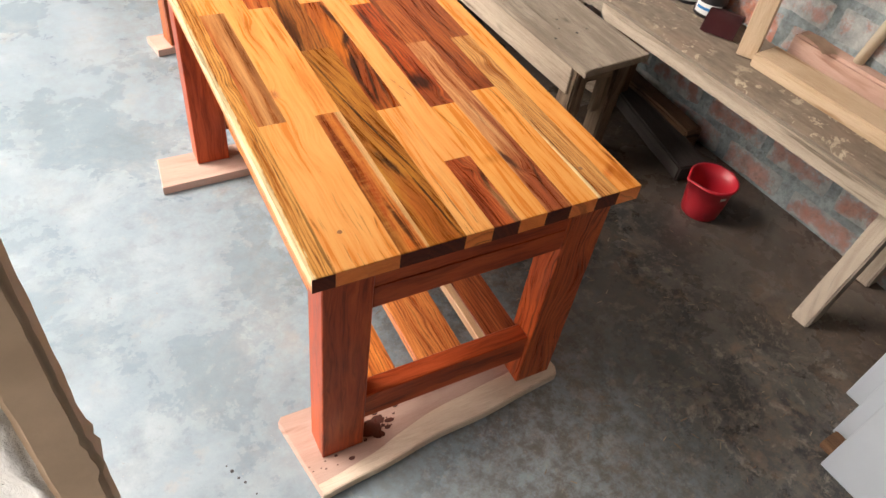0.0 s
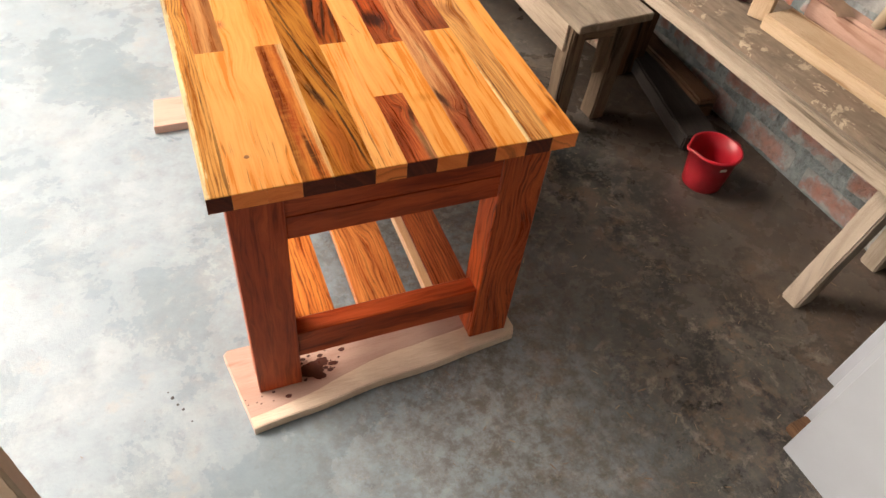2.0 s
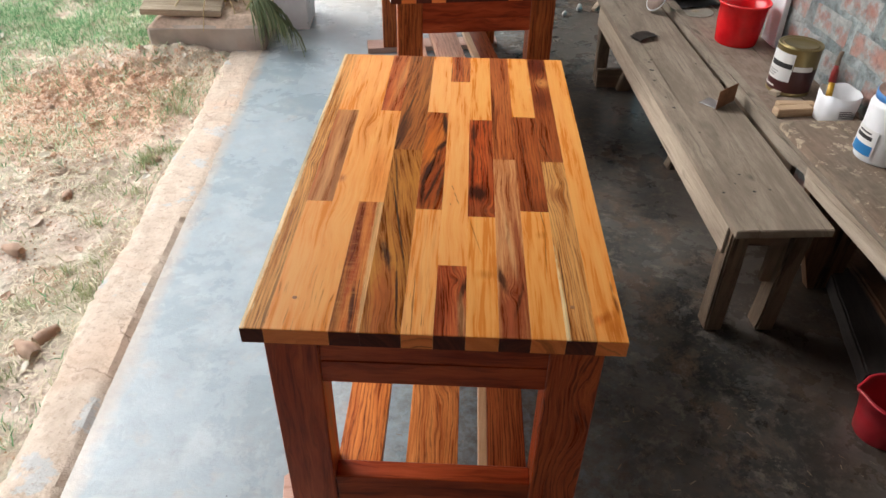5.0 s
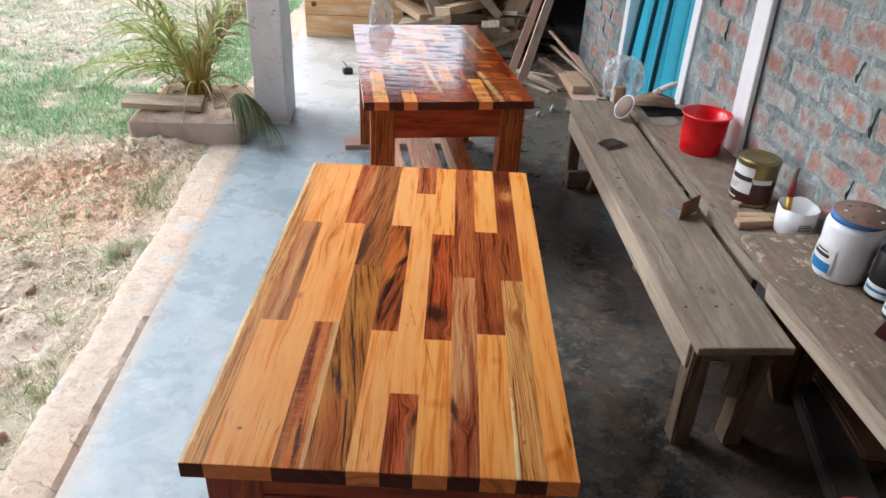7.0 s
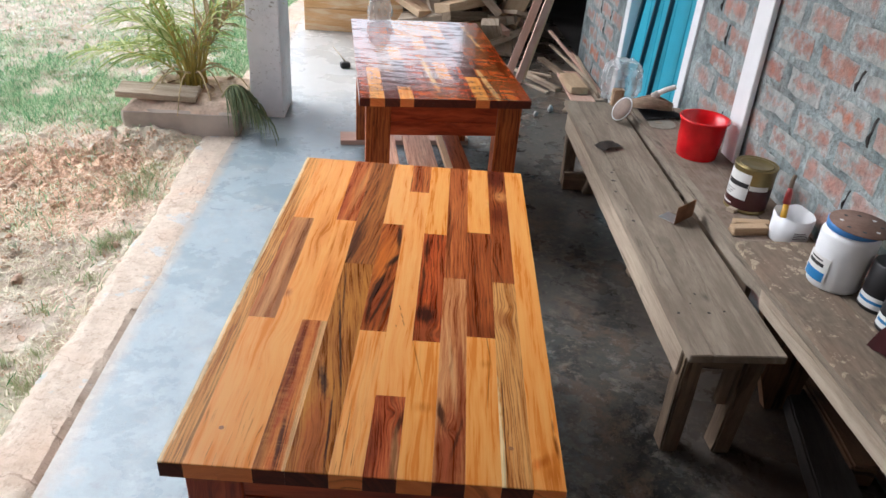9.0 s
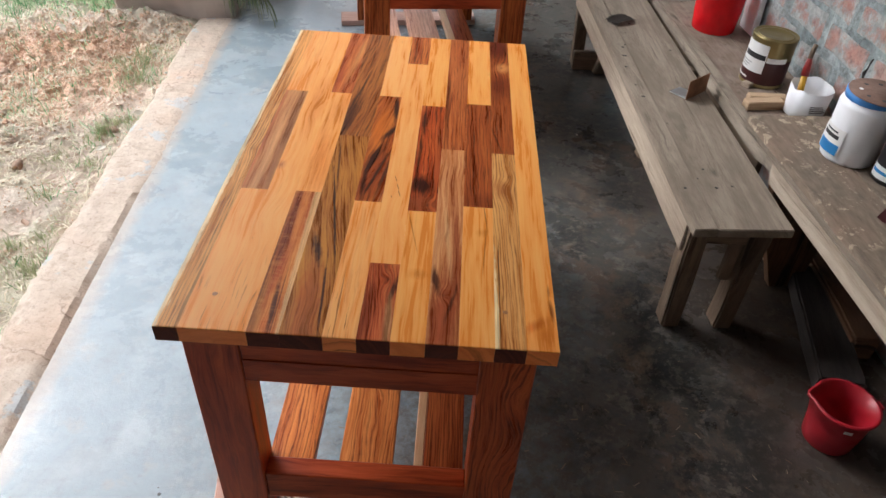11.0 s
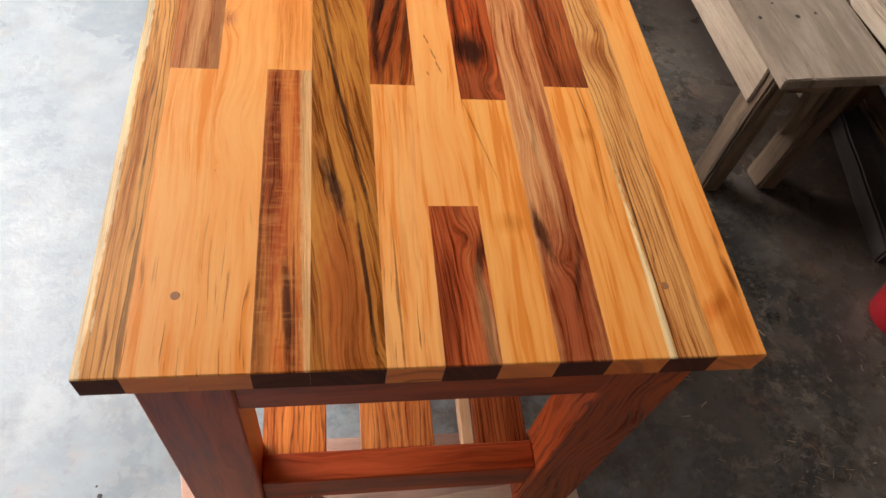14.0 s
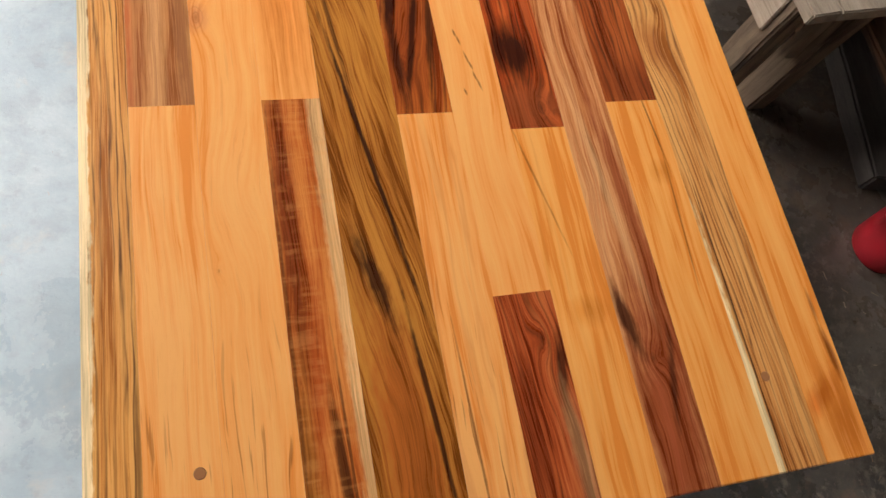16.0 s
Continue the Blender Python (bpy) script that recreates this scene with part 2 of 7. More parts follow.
# tones of the glued strips
PALE = tint(254, 194, 129), tint(251, 180, 110), tint(242, 158, 84)
AMBER = tint(253, 190, 117), tint(249, 177, 99), tint(240, 155, 75)
STRIPED = tint(240, 184, 114), tint(219, 156, 88), tint(170, 107, 53)
FADED = tint(216, 160, 110), tint(192, 130, 82), tint(148, 88, 50)
BROWNISH = tint(222, 140, 80), tint(190, 100, 52), tint(118, 50, 23)
REDDISH = tint(216, 116, 60), tint(180, 78, 36), tint(96, 27, 12)
OLIVE = tint(204, 144, 68), tint(174, 112, 48), tint(122, 70, 28)
INK, SMOKE, CREAMY = tint(58, 26, 14), tint(48, 17, 12), tint(254, 238, 205)


# wood kinds: light tone, dark tone and colour of the dark rings
def darkred(axis="y"):
    return wood("dark_red_teak", (0.46, 0.125, 0.036), (0.10, 0.019, 0.007), (0.02, 0.006, 0.004), axis, freq=420, wob=0.012, veins=0.48, grain=0.88, figure=0.4, knots=0.016)


def frame_wood(axis="y"):
    """Red-brown stained teak of the legs, aprons and rails."""
    key = ("frame", axis)
    if key not in MATS:
        MATS[key] = plank("stained_frame_wood_" + axis, (0.51, 0.095, 0.029), (0.38, 0.060, 0.018), (0.21, 0.029, 0.010), axis=axis, wob=0.010, contrast=0.32, streaks=(0.7, 0.2, 0.1), pores=0.22, lines=(0.030, 0.38, (0.07, 0.012, 0.006)), gloss=0.36)
    return MATS[key]


def arched_leg():
    """Frame wood cut close to the heart, with a tall dark arch on its face."""
    return plank("arched_leg_wood", (0.58, 0.125, 0.036), (0.42, 0.072, 0.021), (0.20, 0.030, 0.010), axis="z", wob=0.008, contrast=0.30, pores=0.24, lines=(0.013, 0.75, (0.07, 0.012, 0.006)), knots=((0.004, -0.10, 0.034, 0.030), (-0.008, 0.16, 0.022, 0.016)))


def swirled_slat(axis="y"):
    return plank("swirled_slat_wood", (0.74, 0.29, 0.085), (0.56, 0.175, 0.046), (0.30, 0.066, 0.018), wob=0.007, contrast=0.28, lines=(0.0105, 0.75, (0.10, 0.022, 0.009)), knots=((0.018, -0.20, 0.030, 0.026), (-0.024, -0.06, 0.026, -0.022)), patches=((0.014, -0.23, 0.016, 0.05, 24, (0.16, 0.035, 0.012), 0.7, 0.6),))


def slat_wood(axis="y"):
    if "slat" not in MATS:
        MATS["slat"] = plank("orange_slat_wood", (0.70, 0.24, 0.055), (0.54, 0.15, 0.032), (0.30, 0.066, 0.016), wob=0.004, contrast=0.26, lines=(0.0085, 0.85, (0.09, 0.020, 0.008)))
    return MATS["slat"]


def red_slat(axis="y"):
    if "red_slat" not in MATS:
        MATS["red_slat"] = plank("red_slat_wood", (0.46, 0.125, 0.036), (0.30, 0.062, 0.019), (0.13, 0.024, 0.009), wob=0.003, contrast=0.26, lines=(0.0065, 0.8, (0.05, 0.011, 0.006)))
    return MATS["red_slat"]


def pink_slat(axis="y"):
    if "pink_slat" not in MATS:
        MATS["pink_slat"] = plank("pale_pink_slat_wood", (0.66, 0.40, 0.27), (0.50, 0.255, 0.16), (0.34, 0.14, 0.085), wob=0.004, contrast=0.30, lines=(0.016, 0.5, (0.16, 0.055, 0.035)))
    return MATS["pink_slat"]


def leg_teak(axis="z"):
    if "leg_teak" not in MATS:
        MATS["leg_teak"] = plank("striped_leg_wood", (0.50, 0.145, 0.036), (0.34, 0.078, 0.020), (0.16, 0.030, 0.010), axis="z", wob=0.006, contrast=0.26, lines=(0.014, 0.75, (0.06, 0.013, 0.006)))
    return MATS["leg_teak"]


def sap(axis="y"):
    return wood("cream_sapwood", (0.74, 0.5, 0.3), (0.56, 0.32, 0.16), (0.4, 0.2, 0.09), axis, freq=120, wob=0.006, veins=0.3)


def end_dark():
    return wood("dark_end_grain", (0.15, 0.036, 0.018), (0.06, 0.014, 0.008), None, "y", freq=200, rough=0.75, coat=0.0)


def end_pale():
    return wood("orange_end_grain", (0.97, 0.31, 0.08), (0.80, 0.20, 0.045), (0.24, 0.055, 0.016), "y", freq=160, wob=0.012, veins=0.15, rough=0.5, coat=0.0, figure=0.4)


def weathered(axis="y"):
    return wood("weathered_wood", (0.37, 0.315, 0.25), (0.19, 0.155, 0.118), (0.08, 0.066, 0.052), axis, freq=150, wob=0.005, veins=0.16, grain=0.4, figure=0.75, rough=0.8, relief=0.5, coat=0.0, knots=0.006)


def pale_board(axis="y"):
    return wood("pale_weathered_board", (0.54, 0.46, 0.365), (0.33, 0.265, 0.20), (0.16, 0.125, 0.09), axis, freq=130, wob=0.005, veins=0.22, grain=0.4, figure=0.4, rough=0.8, relief=0.5, coat=0.0, knots=0.008)


def live_wood(axis="x"):
    return wood("pale_live_edge", (0.86, 0.73, 0.58), (0.64, 0.47, 0.33), (0.34, 0.20, 0.12), axis, freq=70, wob=0.012, veins=0.18, grain=0.35, figure=0.4, rough=0.75, relief=0.4, coat=0.0)


def dirty_leg(axis="z"):
    return wood("dirty_weathered_wood", (0.3, 0.225, 0.155), (0.12, 0.086, 0.058), (0.05, 0.036, 0.026), axis, freq=110, wob=0.008, veins=0.22, grain=0.4, figure=0.6, rough=0.85, relief=0.6, coat=0.0)


def raw(axis="x"):
    return wood("raw_sawn_wood", (0.62, 0.475, 0.325), (0.46, 0.325, 0.2), (0.28, 0.15, 0.075), axis, freq=90, wob=0.008, veins=0.22, grain=0.45, figure=0.35, rough=0.75, relief=0.4, coat=0.0)


def pinkish(axis="x"):
    return wood("pinkish_raw_plank", (0.60, 0.415, 0.34), (0.46, 0.29, 0.225), (0.28, 0.13, 0.085), axis, freq=60, wob=0.012, veins=0.2, grain=0.4, figure=0.45, rough=0.75, relief=0.4, coat=0.0)


def teak_box(axis="x"):
    return wood("unfinished_teak", (0.90, 0.58, 0.30), (0.68, 0.34, 0.13), (0.92, 0.72, 0.48), axis, freq=60, wob=0.018, veins=0.5, grain=0.4, figure=0.3, rough=0.6, coat=0.0, knots=0.02)


def charred(axis="y"):
    return wood("old_dark_wood", (0.085, 0.076, 0.07), (0.035, 0.031, 0.029), None, axis, freq=90, grain=0.3, rough=0.9, relief=0.6, coat=0.0)


def brown_log(axis="y"):
    return wood("old_brown_wood", (0.24, 0.13, 0.07), (0.1, 0.052, 0.03), (0.03, 0.018, 0.012), axis, freq=90, grain=0.4, rough=0.8, relief=0.6, coat=0.0)


def scrap(axis="x"):
    return wood("dusty_scrap_wood", (0.56, 0.47, 0.37), (0.3, 0.235, 0.17), (0.12, 0.08, 0.05), axis, freq=90, wob=0.008, grain=0.4, figure=0.6, rough=0.85, relief=0.4, coat=0.0, veins=0.3)


def plain(name, color, rough=0.5, metal=0.0, vary=0.15, scale=25.0, relief=0.1, **kw):
    if name in MATS:
        return MATS[name]
    m = Nodes(name)
    v = m.coords()
    n1, n2 = m.noise(v, scale, 5.0), m.noise(v, scale * 0.2, 3.0)
    col = m.mix(m.math("MULTIPLY", m.ramp(n1, (0.35, 0.0), (0.7, 1.0)), vary), color, [c * 0.45 for c in color])
    col = m.mix(m.math("MULTIPLY", m.ramp(n2, (0.4, 0.0), (0.7, 1.0)), vary), col, [min(1, c * 1.35 + 0.02) for c in color])
    m.set(Base_Color=col, Roughness=m.math("ADD", m.math("MULTIPLY", n1, 0.2), rough - 0.1), Metallic=metal, **kw)
    m.bump(n1, relief, 0.003)
    MATS[name] = m.mat
    return m.mat


def cement():
    m = Nodes("worn_cement_floor")
    v = m.coords(shift=0)
    w = m.warp(v, m.noise(v, 3.0, 3.0, color=True), 0.12)
    cloud, blotch = m.noise(w, 3.4, 8.0, 0.68), m.noise(w, 9.0, 9.0, 0.72)
    speck, fine = m.noise(v, 38.0, 6.0, 0.7), m.noise(v, 170.0, 3.0)
    col = m.ramp(cloud, (0.30, (0.20, 0.258, 0.288)), (0.50, (0.255, 0.322, 0.358)), (0.70, (0.335, 0.40, 0.43)))
    col = m.mix(m.ramp(blotch, (0.36, 0.40), (0.52, 0.0)), col, (0.185, 0.215, 0.225))
    col = m.mix(m.ramp(m.noise(w, 5.5, 7.0, 0.7), (0.50, 0.0), (0.70, 0.55)), col, (0.45, 0.50, 0.51))
    col = m.mix(m.ramp(m.noise(w, 6.5, 6.0, 0.7), (0.60, 0.0), (0.70, 0.4)), col, (0.42, 0.37, 0.31))
    col = m.mix(m.ramp(speck, (0.34, 0.25), (0.44, 0.0)), col, (0.17, 0.18, 0.18))
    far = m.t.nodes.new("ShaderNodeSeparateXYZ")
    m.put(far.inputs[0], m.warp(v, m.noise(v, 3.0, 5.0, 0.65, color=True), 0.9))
    # far part of the slab made paler: sky glare put into the colour
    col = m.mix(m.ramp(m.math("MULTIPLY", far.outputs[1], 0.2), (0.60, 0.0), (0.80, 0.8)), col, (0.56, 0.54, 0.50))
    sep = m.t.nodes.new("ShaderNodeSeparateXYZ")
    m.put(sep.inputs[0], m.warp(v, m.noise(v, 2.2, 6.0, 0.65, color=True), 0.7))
    # oil, dust and trodden dirt on the working side, darkened with the shade there
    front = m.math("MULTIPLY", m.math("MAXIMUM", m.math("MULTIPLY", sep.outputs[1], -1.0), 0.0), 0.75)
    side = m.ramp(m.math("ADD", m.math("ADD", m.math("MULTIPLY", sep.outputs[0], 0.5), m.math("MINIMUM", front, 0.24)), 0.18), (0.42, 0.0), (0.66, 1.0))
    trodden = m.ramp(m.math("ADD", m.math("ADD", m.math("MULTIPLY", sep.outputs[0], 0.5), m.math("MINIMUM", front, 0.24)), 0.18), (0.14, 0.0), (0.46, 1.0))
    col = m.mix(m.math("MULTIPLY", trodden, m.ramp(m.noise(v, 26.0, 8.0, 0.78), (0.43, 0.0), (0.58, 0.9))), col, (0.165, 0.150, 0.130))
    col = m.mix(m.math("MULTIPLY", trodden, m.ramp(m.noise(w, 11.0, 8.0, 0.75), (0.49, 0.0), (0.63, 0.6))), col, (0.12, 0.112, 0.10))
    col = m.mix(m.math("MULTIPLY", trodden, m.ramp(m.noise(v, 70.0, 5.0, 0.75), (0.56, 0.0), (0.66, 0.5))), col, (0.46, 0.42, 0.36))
    shaded_grime = m.mix(m.ramp(m.noise(w, 5.0, 8.0, 0.66), (0.43, 0.0), (0.53, 1.0)), (0.030, 0.029, 0.0275), (0.125, 0.116, 0.102))
    shaded_grime = m.mix(m.ramp(m.noise(w, 2.6, 6.0, 0.62), (0.50, 0.0), (0.64, 0.8)), shaded_grime, (0.070, 0.075, 0.070))
    shaded_grime = m.mix(m.ramp(m.noise(w, 8.0, 9.0, 0.75), (0.52, 0.0), (0.61, 0.85)), shaded_grime, (0.235, 0.165, 0.118))
    shaded_grime = m.mix(m.ramp(m.noise(w, 17.0, 8.0, 0.75), (0.55, 0.0), (0.62, 0.8)), shaded_grime, (0.33, 0.285, 0.235))
    shaded_grime = m.mix(m.ramp(m.noise(v, 34.0, 7.0, 0.78), (0.50, 0.0), (0.60, 0.8)), shaded_grime, (0.165, 0.140, 0.112))
    shaded_grime = m.mix(m.ramp(m.noise(v, 22.0, 8.0, 0.78), (0.37, 0.7), (0.44, 0.0)), shaded_grime, (0.022, 0.021, 0.020))
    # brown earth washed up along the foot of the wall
    shaded_grime = m.mix(m.ramp(m.math("MULTIPLY", sep.outputs[0], 0.6), (0.68, 0.0), (0.84, 0.7)), shaded_grime, m.mix(m.noise(w, 14.0, 6.0, 0.7), (0.05, 0.034, 0.025), (0.16, 0.105, 0.07)))
    # oil stains along the benches, darkened further with painted-in shade
    oil_and_shade = m.ramp(m.math("ADD", m.math("MULTIPLY", sep.outputs[1], 0.5), 0.3), (0.36, 0.0), (0.56, 0.6))
    shaded_grime = m.mix(oil_and_shade, shaded_grime, m.mix(1.0, shaded_grime, (0.42, 0.43, 0.43), "MULTIPLY"))
    col = m.mix(m.math("MULTIPLY", side, 0.95), col, shaded_grime)
    rim = m.t.nodes.new("ShaderNodeSeparateXYZ")
    m.put(rim.inputs[0], m.warp(v, m.noise(v, 14.0, 7.0, 0.7, color=True), 0.07))
    # broken, earth-stained margin along the kerb
    col = m.mix(m.ramp(m.math("MULTIPLY", rim.outputs[0], -1.0), (0.715, 0.0), (0.755, 0.75)), col, m.mix(m.noise(v, 40.0, 6.0, 0.7), (0.26, 0.21, 0.165), (0.56, 0.49, 0.41)))
    dots = m.voronoi(m.coords(shift=0), 60.0)
    col = m.mix(m.math("MULTIPLY", m.ramp(dots, (0.04, 1.0), (0.09, 0.0)), m.ramp(m.noise(v, 5.0, 2.0), (0.50, 0.0), (0.60, 0.7))), col, (0.52, 0.48, 0.41))
    m.set(Base_Color=col, Roughness=m.ramp(cloud, (0.35, 0.14), (0.65, 0.45)), Specular_IOR_Level=0.45)
    m.bump(m.math("ADD", m.math("MULTIPLY", blotch, 0.6), m.math("ADD", m.math("MULTIPLY", fine, 0.10), m.math("MULTIPLY", speck, 0.3))), 0.25, 0.008)
    return m.mat


def kerb_mat():
    m = Nodes("crumbling_kerb")
    v = m.coords(shift=0)
    a, b, c = m.noise(v, 4.0, 6.0, 0.65), m.noise(v, 18.0, 6.0, 0.7), m.noise(v, 3.1, 2.0)
    d = m.noise(v, 55.0, 6.0, 0.7)
    col = m.ramp(b, (0.3, (0.46, 0.375, 0.29)), (0.5, (0.56, 0.47, 0.375)), (0.7, (0.66, 0.575, 0.48)))
    col = m.mix(m.ramp(a, (0.555, 0.0), (0.575, 0.8)), col, m.mix(b, (0.36, 0.40, 0.41), (0.55, 0.58, 0.58)))
    col = m.mix(m.ramp(c, (0.52, 0.0), (0.66, 0.4)), col, (0.56, 0.36, 0.24))
    col = m.mix(m.ramp(d, (0.36, 0.55), (0.46, 0.0)), col, (0.34, 0.25, 0.18))
    col = m.mix(m.ramp(m.noise(v, 8.0, 7.0, 0.72), (0.36, 0.6), (0.44, 0.0)), col, (0.38, 0.29, 0.21))
    m.set(Base_Color=col, Roughness=0.9)
    crack = m.voronoi(m.warp(v, m.noise(v, 9.0, 5.0, 0.6, color=True), 0.12), 5.0, "DISTANCE_TO_EDGE")
    col = m.mix(m.math("MULTIPLY", m.ramp(crack, (0.0, 0.8), (0.016, 0.0)), m.ramp(c, (0.50, 0.0), (0.62, 1.0))), col, (0.20, 0.13, 0.09))
    m.set(Base_Color=col)
    m.bump(m.math("ADD", m.math("ADD", a, b), m.math("MULTIPLY", m.noise(v, 70.0, 4.0, 0.7), 0.5)), 0.6, 0.012)
    return m.mat


def soil_mat():
    if "soil" in MATS:
        return MATS["soil"]
    m = Nodes("sandy_soil")
    v = m.coords(shift=0)
    a, b, c = m.noise(v, 1.3, 4.0, 0.6), m.noise(v, 9.0, 8.0, 0.72), m.noise(v, 60.0, 6.0, 0.75)
    col = m.ramp(b, (0.34, (0.36, 0.27, 0.20)), (0.5, (0.66, 0.53, 0.42)), (0.66, (0.90, 0.81, 0.70)))
    col = m.mix(m.ramp(a, (0.40, 0.0), (0.62, 0.7)), col, (0.78, 0.70, 0.60))
    # moss and low weeds on the trodden part
    col = m.mix(m.ramp(m.noise(v, 2.3, 7.0, 0.7), (0.47, 0.0), (0.62, 0.45)), col, (0.40, 0.44, 0.27))
    col = m.mix(m.ramp(m.noise(v, 3.7, 8.0, 0.74), (0.56, 0.0), (0.65, 0.7)), col, (0.62, 0.40, 0.27))
    col = m.mix(m.ramp(m.noise(v, 14.0, 8.0, 0.76), (0.36, 0.5), (0.43, 0.0)), col, (0.36, 0.25, 0.18))
    # red earth thrown up by digging
    place = m.t.nodes.new("ShaderNodeSeparateXYZ")
    m.put(place.inputs[0], m.warp(v, m.noise(v, 5.0, 6.0, 0.7, color=True), 0.5))
    near = m.math("ADD", m.math("POWER", m.math("MULTIPLY", m.math("ADD", place.outputs[0], 1.25), 1.5), 2.0), m.math("POWER", m.math("MULTIPLY", m.math("SUBTRACT", place.outputs[1], 2.35), 1.7), 2.0))
    col = m.mix(m.ramp(near, (0.25, 0.85), (0.9, 0.0)), col, m.ramp(c, (0.36, (0.48, 0.24, 0.14)), (0.5, (0.76, 0.48, 0.32)), (0.66, (0.92, 0.72, 0.54))))
    col = m.mix(m.ramp(c, (0.3, 0.45), (0.5, 0.0)), col, (0.24, 0.15, 0.095))
    m.set(Base_Color=col, Roughness=0.95, Specular_IOR_Level=0.2)
    m.bump(m.math("ADD", b, m.math("MULTIPLY", c, 0.7)), 0.9, 0.02)
    MATS["soil"] = m.mat
    return m.mat


def clod_mat():
    m = Nodes("soil_clods")
    v, i = m.coords(shift=0), m.island()
    col = m.ramp(i, (0.0, (0.56, 0.33, 0.21)), (0.5, (0.76, 0.52, 0.37)), (1.0, (0.90, 0.74, 0.58)))
    col = m.mix(m.math("MULTIPLY", m.noise(v, 120.0, 4.0), 0.4), col, (0.34, 0.19, 0.12))
    m.set(Base_Color=col, Roughness=0.95, Specular_IOR_Level=0.2)
    return m.mat


def leaf_mat(name, a, b, c, thin=0.35):
    """Leaves and blades that let some light through; each piece has a tone of its own."""
    m = Nodes(name)
    col = m.ramp(m.island(), (0.0, a), (0.5, b), (1.0, c))
    col = m.mix(m.math("MULTIPLY", m.noise(m.coords(shift=0), 60.0, 3.0), 0.3), col, [x * 0.6 for x in a])
    m.set(Base_Color=col, Roughness=0.55)
    glow = m.t.nodes.new("ShaderNodeBsdfTranslucent")
    m.put(glow.inputs["Color"], col)
    both = m.t.nodes.new("ShaderNodeMixShader")
    both.inputs[0].default_value = thin
    m.put(both.inputs[1], m.b.outputs[0])
    m.put(both.inputs[2], glow.outputs[0])
    m.put(m.t.nodes["Material Output"].inputs["Surface"], both.outputs[0])
    return m.mat


def brick_mat():
    m = Nodes("mortar_smeared_brick")
    v = m.coords()
    r = m.random()
    a, b = m.noise(v, 11.0, 7.0, 0.68), m.noise(v, 45.0, 6.0, 0.7)
    col = m.ramp(r, (0.0, (0.42, 0.165, 0.115)), (0.3, (0.50, 0.26, 0.205)), (0.6, (0.52, 0.315, 0.265)), (0.85, (0.46, 0.20, 0.14)), (1.0, (0.60, 0.175, 0.07)))
    col = m.mix(m.ramp(a, (0.35, 0.5), (0.6, 0.0)), col, m.mix(1.0, col, (0.62, 0.52, 0.48), "MULTIPLY"))
    col = m.mix(m.ramp(b, (0.36, 0.6), (0.52, 0.0)), col, (0.20, 0.10, 0.075))
    sep = m.t.nodes.new("ShaderNodeSeparateXYZ")
    m.put(sep.inputs[0], m.t.nodes.new("ShaderNodeTexCoord").outputs["Generated"])
    rim_y = m.math("MINIMUM", sep.outputs[1], m.math("SUBTRACT", 1.0, sep.outputs[1]))
    rim_z = m.math("MINIMUM", sep.outputs[2], m.math("SUBTRACT", 1.0, sep.outputs[2]))
    rim = m.math("MINIMUM", m.math("MULTIPLY", rim_y, 3.0), rim_z)
    wear = m.math("ADD", m.math("MULTIPLY", rim, 0.75), m.math("MULTIPLY", m.math("SUBTRACT", m.noise(v, 13.0, 8.0, 0.72), 0.5), 2.2))
    smear = m.math("SUBTRACT", wear, m.math("MULTIPLY", m.math("FRACT", m.math("MULTIPLY", r, 7.3)), 0.26))
    grey = m.ramp(m.noise(v, 24.0, 7.0, 0.7), (0.3, (0.225, 0.255, 0.25)), (0.5, (0.36, 0.385, 0.375)), (0.7, (0.51, 0.525, 0.51)))
    col = m.mix(m.ramp(smear, (-0.06, 0.95), (0.08, 0.62), (0.22, 0.32), (0.50, 0.10)), col, grey)
    m.set(Base_Color=col, Roughness=0.92, Specular_IOR_Level=0.25)
    m.bump(m.math("ADD", a, b), 0.8, 0.012)
    return m.mat


def mortar_mat():
    m = Nodes("rough_grey_mortar")
    v = m.coords(shift=0)
    a, b = m.noise(v, 7.0, 6.0, 0.65), m.noise(v, 40.0, 6.0, 0.7)
    col = m.ramp(a, (0.33, (0.165, 0.208, 0.212)), (0.5, (0.305, 0.362, 0.365)), (0.67, (0.50, 0.56, 0.565)))
    col = m.mix(m.ramp(m.noise(v, 2.2, 5.0, 0.6), (0.55, 0.0), (0.68, 0.35)), col, (0.40, 0.30, 0.25))
    col = m.mix(m.ramp(b, (0.35, 0.5), (0.55, 0.0)), col, (0.13, 0.12, 0.11))
    m.set(Base_Color=col, Roughness=0.95, Specular_IOR_Level=0.2)
    m.bump(m.math("ADD", a, b), 1.0, 0.02)
    return m.mat


# ---- builders ----
def mesh_of(bm, name, *mats):
    me = bpy.data.meshes.new(name)
    bm.normal_update()
    bm.to_mesh(me)
    bm.free()
    for mt in mats:
        me.materials.append(mt)
    return me


def part(name, bm, material, parent, label="", at=None):
    """Links a bmesh as one mesh under a thing or a part."""
    mats = material if isinstance(material, (list, tuple)) else [material]
    ob = new(name, mesh_of(bm, name, *mats))
    ob.parent = parent
    if at is not None:
        ob.matrix_basis = at
    if label:
        ob["label"] = label
    return ob


def thing(name, m, label, category, group="", kind=""):
    ob = new(name)
    ob.empty_display_size = 0.05
    ob.matrix_basis = m
    return tagged(ob, label, category, group, kind)


def solid(name, bm, material, m, label, category, group="", kind=""):
    mats = material if isinstance(material, (list, tuple)) else [material]
    ob = new(name, mesh_of(bm, name, *mats))
    ob.matrix_basis = m
    return tagged(ob, label, category, group, kind)


